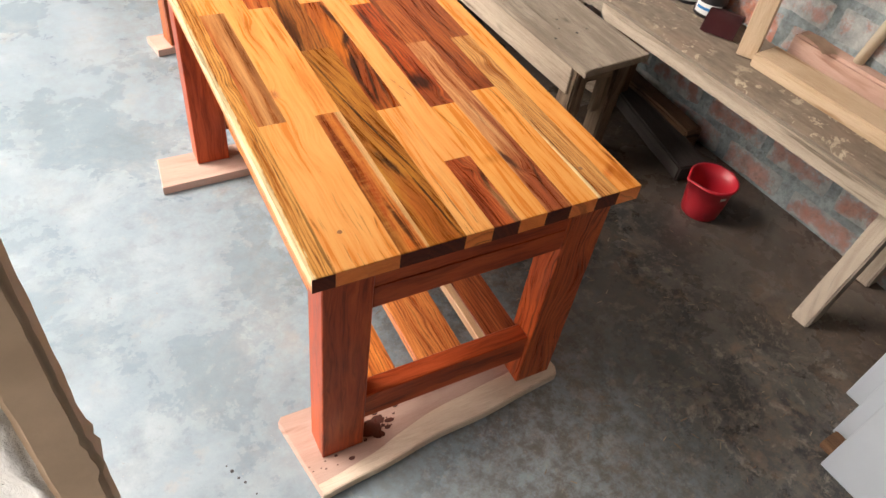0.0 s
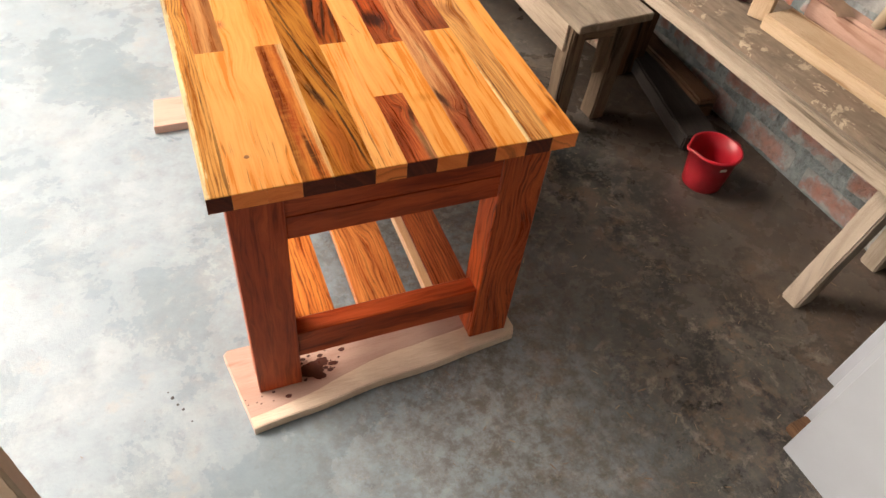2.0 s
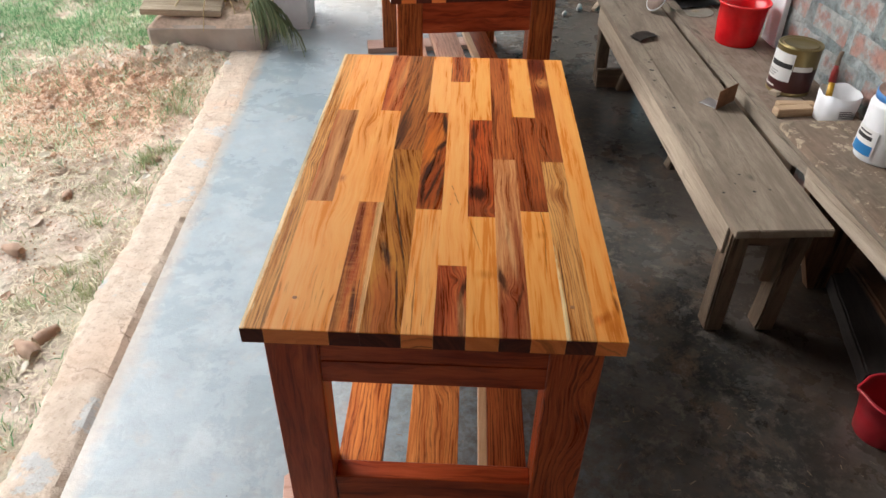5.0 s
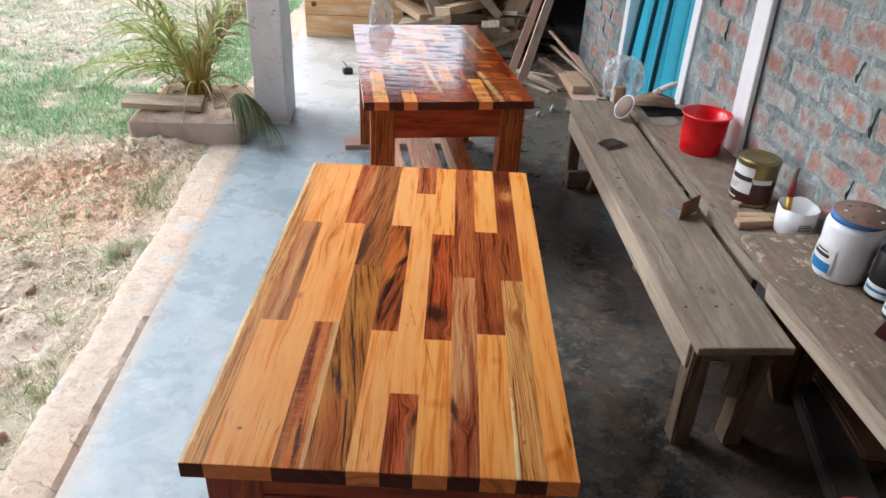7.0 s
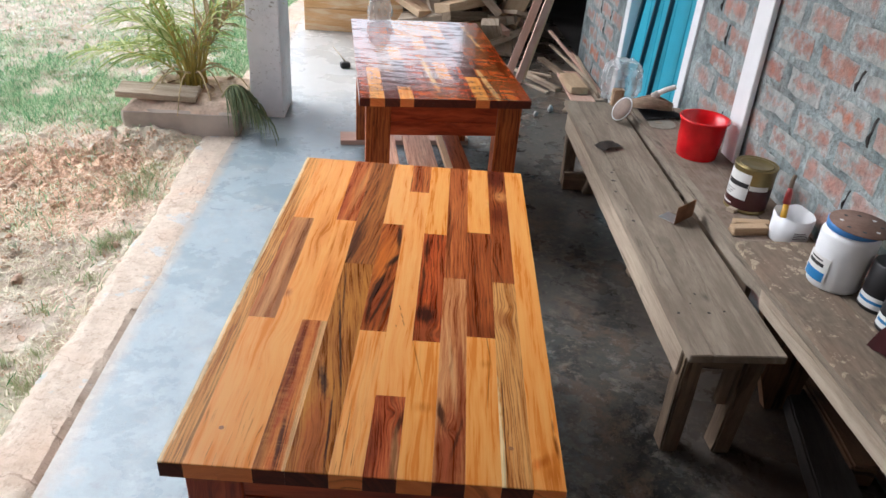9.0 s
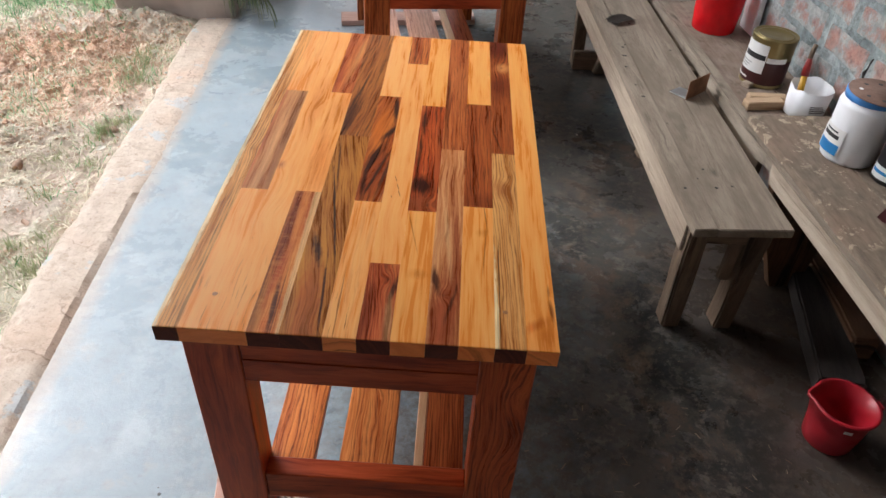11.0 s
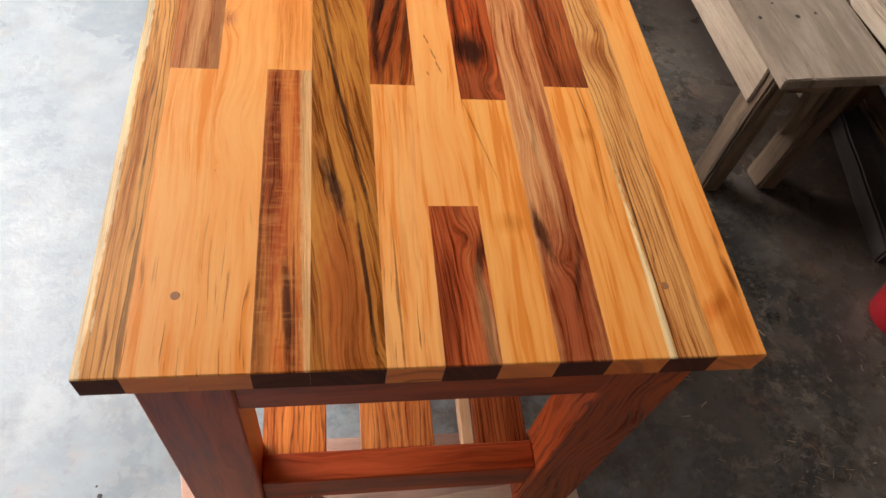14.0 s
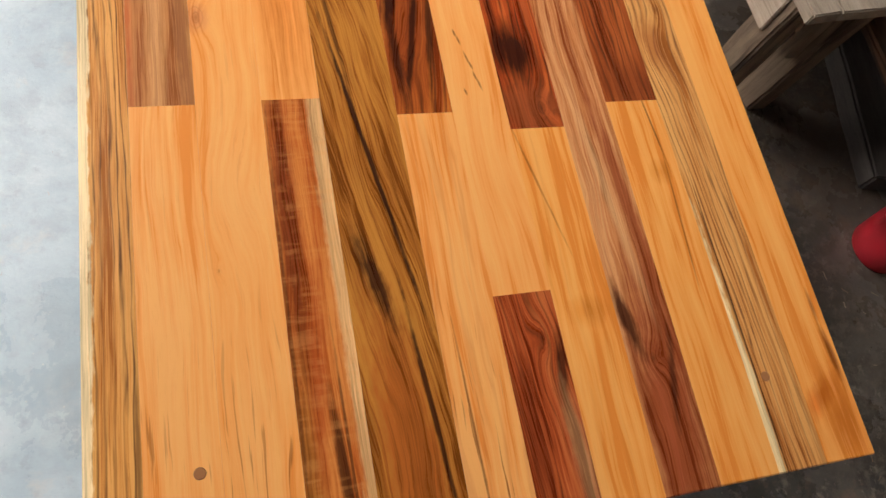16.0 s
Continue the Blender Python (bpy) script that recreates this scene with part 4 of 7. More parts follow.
EDGES = (-0.300, -0.264, -0.214, -0.162, -0.114, -0.050, 0.000, 0.050, 0.102, 0.151, 0.205, 0.252, 0.300)
def first_top():
    """The glued strips of the first table from the yard side, each a list of (end, light end grain, wood) from its near end."""
    count = itertools.count()

    def w(tones, x, y, **kw):
        if tones in (PALE, AMBER):
            kw = {"pores": 0.14, "contrast": 0.17, "streaks": (0.55, 0.30, 0.15), **kw}
        return plank("strip_wood_%d" % next(count), *tones, at=(x, y), top=0.015, **kw)

    brown_line, dark_line = tint(98, 54, 24), tint(62, 22, 11)
    return (
        ((1.10, False, w(STRIPED, -0.282, 0.55, wob=0.002, lines=(0.0056, 0.9, tint(80, 44, 20)), knots=((-0.279, 0.50, 0.010, 0.006),), patches=((-0.3020, 0.55, 0.0092, 2.4, 0, CREAMY, 1.0, 0.12), (-0.270, 1.02, 0.02, 0.16, 0, PALE[1], 0.45, 0.6), (-0.266, 0.08, 0.0016, 0.09, 0, INK, 0.6, 0.4)))),),
        (
            (0.361, True, w(PALE, -0.239, 0.18, dashes=0.8, knots=((-0.232, 0.30, 0.030, 0.006),))),
            (0.757, False, w(FADED, -0.239, 0.56, contrast=0.24, patches=((-0.2615, 0.56, 0.0035, 0.30, 0, BROWNISH[1], 0.8, 0.5), (-0.221, 0.56, 0.008, 0.30, 1, tint(150, 98, 62), 0.75, 0.4), (-0.241, 0.50, 0.006, 0.20, 0, tint(222, 174, 128), 0.6, 0.7)))),
            (1.10, True, w(PALE, -0.239, 0.93, lines=(0.012, 0.25, tint(200, 110, 45)))),
        ),
        ((1.10, True, w(PALE, -0.188, 0.55, dashes=0.8, wob=0.006, contrast=0.24, knots=((-0.208, 0.447, 0.009, 0.010), (-0.192, 0.285, 0.020, 0.016), (-0.206, 0.217, 0.0028, 0.003), (-0.185, 0.66, 0.018, 0.012)), patches=((-0.208, 0.447, 0.007, 0.011, 0, tint(196, 112, 98), 0.55, 0.7), (-0.185, 0.70, 0.012, 0.10, 0, tint(240, 146, 66), 0.6, 0.8)))),),
        (
            (0.363, False, w((tint(226, 150, 84), tint(196, 108, 48), tint(128, 56, 24)), -0.138, 0.18, cross=0.24, contrast=0.26, wob=0.006, patches=((-0.152, 0.25, 0.008, 0.13, 0, tint(122, 48, 20), 0.85, 0.5), (-0.117, 0.22, 0.0075, 0.40, 1, tint(246, 204, 156), 0.95, 0.3), (-0.155, 0.05, 0.007, 0.08, 0, tint(170, 112, 52), 0.8, 0.5), (-0.144, 0.13, 0.006, 0.07, -4, tint(168, 70, 26), 0.8, 0.5), (-0.134, 0.055, 0.0040, 0.050, 3, INK, 0.85, 0.35), (-0.140, 0.020, 0.0045, 0.018, 0, tint(214, 112, 42), 0.7, 0.5), (-0.128, 0.06, 0.0012, 0.10, 1, SMOKE, 0.7, 0.3), (-0.1600, 0.15, 0.0014, 0.17, 0, INK, 0.6, 0.4)))),
            (0.759, True, w(PALE, -0.138, 0.56, contrast=0.24, patches=((-0.138, 0.48, 0.02, 0.10, 6, tint(240, 146, 66), 0.7, 0.7), (-0.130, 0.68, 0.02, 0.06, -8, tint(240, 150, 72), 0.5, 0.7)))),
            (1.10, False, w(BROWNISH, -0.138, 0.93, slope=-0.05, contrast=0.24, lines=(0.010, 0.5, brown_line), patches=((-0.124, 0.97, 0.007, 0.12, -4, tint(216, 158, 104), 0.8, 0.6), (-0.155, 0.86, 0.007, 0.14, 0, REDDISH[1], 0.6, 0.5)))),
        ),
        (
            (0.573, False, w(OLIVE, -0.082, 0.29, slope=0.15, wob=0.006, contrast=0.17, pores=0.2, lines=(0.024, 0.14, INK), knots=((-0.083, 0.010, 0.017, 0.012),), patches=((-0.083, 0.050, 0.022, 0.125, 4, tint(174, 98, 44), 0.9, 0.35), (-0.080, 0.306, 0.0022, 0.135, 9.6, SMOKE, 0.95, 0.35), (-0.064, 0.090, 0.0020, 0.090, 4.8, SMOKE, 0.9, 0.35), (-0.093, 0.205, 0.0065, 0.040, 14, SMOKE, 0.9, 0.45), (-0.098, 0.47, 0.0020, 0.10, 6, INK, 0.7, 0.4)))),
            (1.10, False, w((tint(190, 124, 66), tint(158, 94, 48), tint(108, 56, 27)), -0.082, 0.84, slope=-0.10, curve=0.10, contrast=0.24, lines=(0.009, 0.75, INK), patches=((-0.103, 0.66, 0.010, 0.090, -4, INK, 0.85, 0.5), (-0.096, 0.78, 0.0024, 0.10, -8, SMOKE, 0.8, 0.4), (-0.058, 0.92, 0.0016, 0.12, -5, INK, 0.7, 0.4)))),
        ),
        (
            (0.344, True, w(PALE, -0.025, 0.17, dashes=0.9, lines=(0.016, 0.25, tint(190, 104, 42)), patches=((-0.036, 0.07, 0.0010, 0.08, 1, brown_line, 0.7, 0.4),))),
            (0.757, False, w((tint(214, 132, 62), tint(180, 96, 44), tint(128, 56, 27)), -0.025, 0.55, slope=-0.16, wob=0.007, contrast=0.24, lines=(0.011, 0.75, dark_line), knots=((-0.036, 0.395, 0.008, 0.008),), patches=((-0.030, 0.43, 0.026, 0.075, -12, tint(150, 70, 36), 0.7, 0.6), (-0.031, 0.62, 0.013, 0.085, -4, tint(206, 116, 42), 0.9, 0.5), (-0.006, 0.700, 0.0055, 0.055, 4, SMOKE, 0.95, 0.45), (-0.010, 0.595, 0.0065, 0.035, -24, SMOKE, 0.95, 0.5), (-0.033, 0.490, 0.0075, 0.060, -12, SMOKE, 0.95, 0.4), (-0.020, 0.440, 0.0030, 0.085, -12, SMOKE, 0.9, 0.4), (-0.006, 0.43, 0.0028, 0.08, -8, INK, 0.85, 0.4), (-0.041, 0.40, 0.0040, 0.045, 0, SMOKE, 0.85, 0.5)))),
            (1.10, True, w(PALE, -0.025, 0.93, knots=((-0.026, 1.065, 0.0028, 0.002),))),
        ),
        (
            (0.173, False, w((tint(216, 128, 78), tint(180, 86, 48), tint(110, 42, 22)), 0.025, 0.09, slope=0.06, contrast=0.24, lines=(0.008, 0.6, dark_line), knots=((0.034, 0.138, 0.007, -0.010),), patches=((0.044, 0.112, 0.0045, 0.028, -6, dark_line, 0.9, 0.4), (0.043, 0.045, 0.006, 0.05, 2, tint(214, 166, 126), 0.8, 0.5), (0.010, 0.05, 0.008, 0.06, 0, tint(120, 50, 28), 0.5, 0.5)))),
            (0.936, True, w(PALE, 0.025, 0.55, contrast=0.23, knots=((0.030, 0.30, 0.022, 0.008),), patches=tuple((0.016 + 0.017 * ((k * 0.618) % 1), 0.360 + 0.075 * ((k * 0.37) % 1), 0.0009, 0.003 + 0.004 * ((k * 0.23) % 1), 12, brown_line, 0.7, 0.5) for k in range(7)))),
            (1.10, False, w(BROWNISH, 0.025, 1.02, contrast=0.24, lines=(0.007, 0.85, dark_line))),
        ),
        (
            (0.324, True, w(AMBER, 0.076, 0.16, lines=(0.02, 0.18, tint(190, 110, 36)), patches=((0.063, 0.265, 0.0010, 0.055, 12, tint(170, 106, 44), 0.7, 0.5), (0.078, 0.150, 0.012, 0.010, 0, tint(222, 138, 44), 0.6, 0.7)))),
            (0.724, False, w(REDDISH, 0.076, 0.53, slope=0.02, wob=0.006, contrast=0.26, lines=(0.008, 0.8, SMOKE), knots=((0.085, 0.350, 0.010, 0.012),), patches=((0.073, 0.352, 0.030, 0.030, 0, tint(164, 88, 54), 0.8, 0.5), (0.070, 0.412, 0.020, 0.030, 10, SMOKE, 0.95, 0.5), (0.060, 0.66, 0.0055, 0.055, 0, SMOKE, 0.85, 0.5), (0.058, 0.52, 0.004, 0.10, 0, SMOKE, 0.7, 0.5), (0.094, 0.56, 0.005, 0.13, 0, tint(176, 96, 58), 0.6, 0.6)))),
            (1.10, True, w(AMBER, 0.076, 0.91)),
        ),
        (
            (0.543, False, w((tint(230, 176, 132), tint(208, 140, 94), tint(152, 82, 48)), 0.126, 0.27, contrast=0.22, wob=0.007, lines=(0.013, 0.22, dark_line), knots=((0.124, 0.104, 0.0065, 0.010),), patches=((0.126, 0.055, 0.027, 0.12, -6, tint(152, 66, 38), 0.85, 0.5), (0.141, 0.24, 0.007, 0.14, 4, tint(160, 78, 45), 0.75, 0.5), (0.110, 0.138, 0.0055, 0.030, 10, dark_line, 0.9, 0.45), (0.136, 0.085, 0.003, 0.04, -12, dark_line, 0.75, 0.5), (0.124, 0.26, 0.004, 0.09, 5, tint(232, 190, 150), 0.7, 0.6)))),
            (1.10, False, w((tint(210, 128, 76), tint(180, 98, 54), tint(122, 58, 30)), 0.126, 0.82, contrast=0.24, lines=(0.0075, 0.65, dark_line), patches=((0.108, 0.70, 0.004, 0.14, 0, dark_line, 0.5, 0.6),))),
        ),
        (
            (0.348, True, w(AMBER, 0.178, 0.17, patches=((0.191, 0.320, 0.0009, 0.040, 5, tint(140, 96, 50), 0.85, 0.5), (0.190, 0.225, 0.0008, 0.060, -3, tint(160, 106, 48), 0.7, 0.5), (0.185, 0.268, 0.008, 0.008, 0, tint(222, 140, 46), 0.6, 0.8)))),
            (0.745, False, w((tint(194, 112, 62), tint(164, 84, 44), tint(106, 46, 24)), 0.178, 0.55, wob=0.006, contrast=0.24, lines=(0.007, 0.75, dark_line), patches=((0.178, 0.37, 0.03, 0.025, 0, tint(120, 54, 30), 0.6, 0.6),))),
            (1.10, True, w(AMBER, 0.178, 0.92, knots=((0.203, 0.90, 0.007, -0.012),))),
        ),
        (
            (0.539, False, w((tint(240, 188, 126), tint(222, 162, 100), tint(180, 116, 64)), 0.228, 0.27, slope=0.025, wob=0.0022, contrast=0.22, lines=(0.0052, 0.80, tint(96, 50, 24)), knots=((0.219, 0.405, 0.014, 0.008), (0.238, 0.455, 0.010, -0.006)), patches=((0.222, 0.41, 0.012, 0.030, 10, tint(168, 98, 52), 0.7, 0.6), (0.2050, 0.03, 0.0062, 0.190, 0, CREAMY, 1.0, 0.15), (0.2128, 0.10, 0.0009, 0.16, 0, INK, 0.85, 0.4)))),
            (1.10, False, w((tint(196, 116, 66), tint(166, 88, 48), tint(112, 50, 27)), 0.228, 0.82, contrast=0.24, lines=(0.008, 0.6, dark_line), knots=((0.232, 0.945, 0.011, 0.012),), patches=((0.226, 0.845, 0.026, 0.060, 0, tint(104, 38, 22), 0.85, 0.6), (0.236, 0.945, 0.014, 0.022, 0, tint(220, 156, 100), 0.85, 0.5), (0.228, 1.06, 0.03, 0.07, 0, tint(92, 30, 18), 0.9, 0.5), (0.214, 0.60, 0.0018, 0.05, 12, dark_line, 0.7, 0.5)))),
        ),
        ((1.10, True, w(AMBER, 0.276, 0.55, contrast=0.22, knots=((0.262, 0.585, 0.0026, 0.002),), patches=((0.294, 0.085, 0.0030, 0.022, 4, tint(146, 78, 30), 0.85, 0.5), (0.292, 0.130, 0.0018, 0.014, 0, tint(146, 78, 30), 0.7, 0.5), (0.266, 0.052, 0.022, 0.008, 35, tint(226, 122, 38), 0.7, 0.6), (0.285, 0.03, 0.02, 0.03, 0, tint(232, 130, 42), 0.6, 0.8)))),),
    )


def table_top(table, edges, top, z0, z1):
    for x0, x1, pieces in zip(edges, edges[1:], top):
        y = 0.0
        for y1, bright, material in pieces:
            b = strip_box(x1 - x0 - 0.0001, y1 - y - 0.0001, z1 - z0, (-1,) if y == 0 else ())
            part("top_strip", b, [material, end_pale() if bright else end_dark()], table, at=pose((x0 + x1) / 2, (y + y1) / 2, (z0 + z1) / 2))
            y = y1


def coffee_table(m, width, length, edges, top, label, wet):
    """A low table: legs at the corners, aprons under the top, end rails and a slatted shelf. Its origin is on the floor under the middle of the near edge."""
    t = thing("coffee_table", m, label, "coffee table", "low tables on the veranda")
    h, under, w2 = 0.608, 0.578, width / 2
    table_top(t, edges, top, under, h)
    lw, ld, inset = 0.088, 0.065, 0.024
    xs = ((-w2 + inset, -w2 + inset + lw), (w2 - inset - lw, w2 - inset))
    ys = ((0.026, 0.026 + ld), (length - 0.026 - ld, length - 0.026))
    for x0, x1 in xs:
        for y0, y1 in ys:
            bar("leg", x0, x1, y0, y1, 0.026, under - 0.001, 0.002, leg_teak() if wet else arched_leg() if x0 > 0 and y0 < 0.1 else frame_wood("z"), t)
    x0, x1 = xs[0][1], xs[1][0]
    for y0, y1, s in ((0.031, 0.056, -1), (length - 0.056, length - 0.031, 1)):
        apron = part("end_apron", box(x0, x1, y0, y1, 0.462, under - 0.001, 0.001), frame_wood("x"), t)
        face = y0 - 0.002 if s < 0 else y1
        part("bead", box(x0, x1, face, face + 0.002, 0.462, 0.512, 0.0015), frame_wood("x"), apron)
    for x0s, x1s in ((-w2 + 0.045, -w2 + 0.070), (w2 - 0.070, w2 - 0.045)):
        bar("side_apron", x0s, x1s, ys[0][1], ys[1][0], 0.462, under - 0.001, 0.001, frame_wood("y"), t)
    for y0 in (0.033, length - 0.033 - 0.040):
        bar("end_rail", x0, x1, y0, y0 + 0.040, 0.112, 0.188, 0.002, frame_wood("x"), t)
    slats = ((-0.190, -0.118, pink_slat), (-0.080, 0.044, pink_slat), (0.107, 0.184, red_slat)) if wet else ((-0.190, -0.103, slat_wood), (-0.055, 0.048, swirled_slat), (0.107, 0.184, red_slat))
    for sx0, sx1, kind in slats:
        bar("shelf_slat", sx0, sx1, 0.0735, length - 0.0735, 0.160, 0.182, 0.0015, kind("y"), t)
    bar("shelf_slat_edge", 0.0785 if wet else 0.0885, 0.1067, 0.0735, length - 0.0735, 0.160, 0.182, 0.0015, sap("y"), t, "cream sapwood edge of a slat")
    return t


coffee_table(Matrix(), 0.60, 1.10, EDGES, first_top(), "varnished low table of mixed teak strips on raw boards", False)



def second_top():
    """Strips of the wet table: dark and light pieces by turns, some with sapwood."""
    dark_line = tint(60, 22, 12)
    kinds = [
        (True, plank("wet_pale", *PALE, wet=True, patches=((0.0, 0.0, 0.012, 0.09, 4, tint(240, 146, 66), 0.6, 0.7),))),
        (True, plank("wet_amber", *AMBER, wet=True, lines=(0.014, 0.3, tint(190, 100, 36)))),
        (False, plank("wet_brown", *BROWNISH, wet=True, contrast=0.26, lines=(0.009, 0.7, dark_line))),
        (False, plank("wet_red", *REDDISH, wet=True, contrast=0.26, lines=(0.008, 0.8, dark_line), patches=((0.0, 0.0, 0.008, 0.08, 5, SMOKE, 0.8, 0.5),))),
        (False, plank("wet_dark", tint(136, 62, 34), tint(104, 42, 24), tint(64, 22, 13), wet=True, contrast=0.26, lines=(0.010, 0.7, SMOKE))),
        (False, plank("wet_cream", tint(210, 130, 70), tint(170, 92, 46), tint(112, 52, 26), wet=True, contrast=0.26, lines=(0.009, 0.6, dark_line), patches=((0.006, 0.0, 0.010, 0.20, 3, tint(250, 214, 160), 0.95, 0.3),))),
        (False, plank("wet_olive", *OLIVE, wet=True, contrast=0.26, slope=0.12, lines=(0.010, 0.7, INK))),
    ]
    pale, amber, brown, red, dark, cream, olive = range(7)
    rows = (
        ((1.115, red),),
        ((0.35, amber), (0.72, brown), (1.115, red)),
        ((0.30, dark), (0.66, olive), (1.115, brown)),
        ((0.13, amber), (0.46, dark), (0.64, amber), (1.115, brown)),
        ((0.40, red), (0.80, brown), (1.115, pale)),
        ((0.62, cream), (1.115, amber)),
        ((0.23, brown), (0.45, amber), (0.85, red), (1.115, pale)),
        ((0.52, red), (0.78, dark), (1.115, amber)),
        ((0.26, amber), (0.60, dark), (1.115, red)),
        ((0.36, cream), (0.74, brown), (1.115, dark)),
        ((0.58, brown), (1.115, cream)),
        ((0.70, red), (1.115, brown)),
    )
    return tuple(tuple((y1, *kinds[k]) for y1, k in row) for row in rows)


EDGES2 = tuple(e * 1.0167 for e in EDGES)
T2 = Matrix.Translation((0.0765, 1.672, 0)) @ pose(0, 0, 0, 0, 0, 9.8)
coffee_table(T2, 0.61, 1.115, EDGES2, second_top(), "freshly varnished wet low table of mixed teak strips", True)


def under_board(name, m, outline, h, material, label):
    """A raw board lying flat, from its outline."""
    b = bmesh.new()
    lo = [b.verts.new((x, y, 0.0)) for x, y in outline]
    hi = [b.verts.new((x, y, h)) for x, y in outline]
    n = len(outline)
    b.faces.new(lo[::-1])
    b.faces.new(hi)
    for i in range(n):
        b.faces.new((lo[i], lo[(i + 1) % n], hi[(i + 1) % n], hi[i]))
    bmesh.ops.bevel(b, geom=[e for e in b.edges if abs(e.verts[0].co.z - e.verts[1].co.z) < 1e-5], offset=0.002, segments=1, affect="EDGES")
    t = thing(name, m, label, "board", "raw boards under the tables")
    part("board", b, material, t)
    return t


def wavy(p, q, n, amp, seed):
    out = []
    for i in range(n):
        f = i / n
        k = amp * noise.noise(Vector((f * 3.1 + seed, seed, 0))) * math.sin(math.pi * f)
        out.append((p[0] + (q[0] - p[0]) * f, p[1] + (q[1] - p[1]) * f + k))
    return out


front = wavy((-0.302, -0.048), (0.272, 0.008), 24, 0.016, 3.3) + [(0.290, 0.010), (0.298, 0.026), (0.292, 0.05), (0.25, 0.145), (-0.322, 0.150), (-0.331, 0.140)]
near_board = under_board("under_board", Matrix(), front, 0.0255, pinkish("x"), "pinkish raw board with a pale live edge under the near legs")
b = bmesh.new()
edge_rows = []
for i, (x, y) in enumerate(front[:26]):
    w = 0.024 + 0.034 * min(1.0, max(0.0, (x + 0.25) / 0.28)) - 0.03 * max(0.0, (x - 0.22) / 0.08) + 0.005 * noise.noise(Vector((x * 14, 2, 0)))
    edge_rows.append([b.verts.new(c) for c in ((x, y - 0.0012, 0.002), (x, y - 0.0015, 0.0245), (x, y + 0.002, 0.0262), (x - 0.002, y + w, 0.0259))])
for lo, hi in zip(edge_rows, edge_rows[1:]):
    for j in range(3):
        b.faces.new((lo[j], hi[j], hi[j + 1], lo[j + 1]))
part("live_edge", b, live_wood("x"), near_board, "pale sapwood edge with traces of bark")
under_board("under_board", Matrix(), [(-0.388, 0.942), (-0.169, 0.948), (0.31, 0.96), (0.315, 1.075), (-0.376, 1.068)], 0.0255, pinkish("x"), "pinkish raw board under the far legs")
under_board("under_board", T2, [(-0.33, 0.02), (0.30, 0.0), (0.31, 0.11), (-0.33, 0.12)], 0.0255, pinkish("x"), "raw board under the wet table's near legs")
under_board("under_board", T2, [(-0.36, 1.02), (0.30, 1.03), (0.31, 1.14), (-0.36, 1.14)], 0.0255, pinkish("x"), "raw board under the wet table's far legs")


# ---- benches ----
def bench():
    """Local x runs across the seat from the yard side, y along it from the near end."""
    t = thing("bench", ROOM @ pose(0.752, 0.578, 0, 0, 0, -1.05), "long narrow weathered grey wooden bench", "bench")
    width, length, h = 0.245, 1.82, 0.380
    for x0, x1 in ((0.0, 0.0585), (0.0605, width)):
        seat = worn_plank(x1 - x0, length, 0.024, 0.0012, 2.0 + x0 * 50, 14)
        for v in seat.verts:
            if v.co.y < 0.04:
                v.co.y += 0.010 * (x0 + v.co.x) / width + 0.004 * noise.noise(Vector(((x0 + v.co.x) * 40, 3, 1)))
        part("seat_board", seat, weathered("y"), t, at=pose(x0, 0, h - 0.024))
    part("side_board", worn_plank(0.024, length - 0.14, 0.088, 0.002, 5.0, 12), pale_board("y"), t, "pale sawn side board", at=pose(0.006, 0.060, h - 0.113))
    part("side_board", worn_plank(0.024, length - 0.14, 0.075, 0.002, 6.0, 12), weathered("y"), t, at=pose(width - 0.036, 0.060, h - 0.100))
    marks = random.Random(9)
    for k in range(22):
        r = marks.uniform(0.0025, 0.006)
        part("nail_mark", lathe([(r, 0.0), (r * 0.6, 0.0006)], 9, close_top=True), plain("dark_mark", (0.04, 0.034, 0.028), 0.8), t, "dark nail mark", at=pose(marks.uniform(0.02, width - 0.02), marks.uniform(0.03, length - 0.1), h + 0.0012))
    for y, foot in ((0.038, 0.012), (length - 0.140, 0.02)):
        for x, s in ((0.012, 0.012), (width - 0.074, -0.004)):
            leg = worn_plank(0.050, 0.062, h - 0.025, 0.0025, 3.0 + x * 7 + y, 6)
            for w in leg.verts:
                low = 1 - w.co.z / h
                w.co.x += s * low
                w.co.y += foot * low
            part("leg", leg, dirty_leg("z"), t, at=pose(x, y, 0.0))
        part("end_board", worn_plank(width - 0.13, 0.020, 0.060, 0.002, y, 4), dirty_leg("x"), t, at=pose(0.064, y + 0.020, h - 0.088))
    part("brace", worn_plank(0.028, 0.020, 0.16, 0.002, 7, 4), dirty_leg("z"), t, "short loose brace", at=pose(width - 0.108, 0.062, 0.170))
    part("foot_board", worn_plank(0.19, 0.026, 0.085, 0.002, 8, 4), dirty_leg("x"), t, at=pose(0.02, length - 0.165, 0.004))
    return t


bench()
WT = ROOM @ Matrix.Translation((1.062, 0.2, 0)) @ pose(0, 0, 0, 0, 0, 2.6)
WT_Z, WT_LOW = 0.420, 0.385


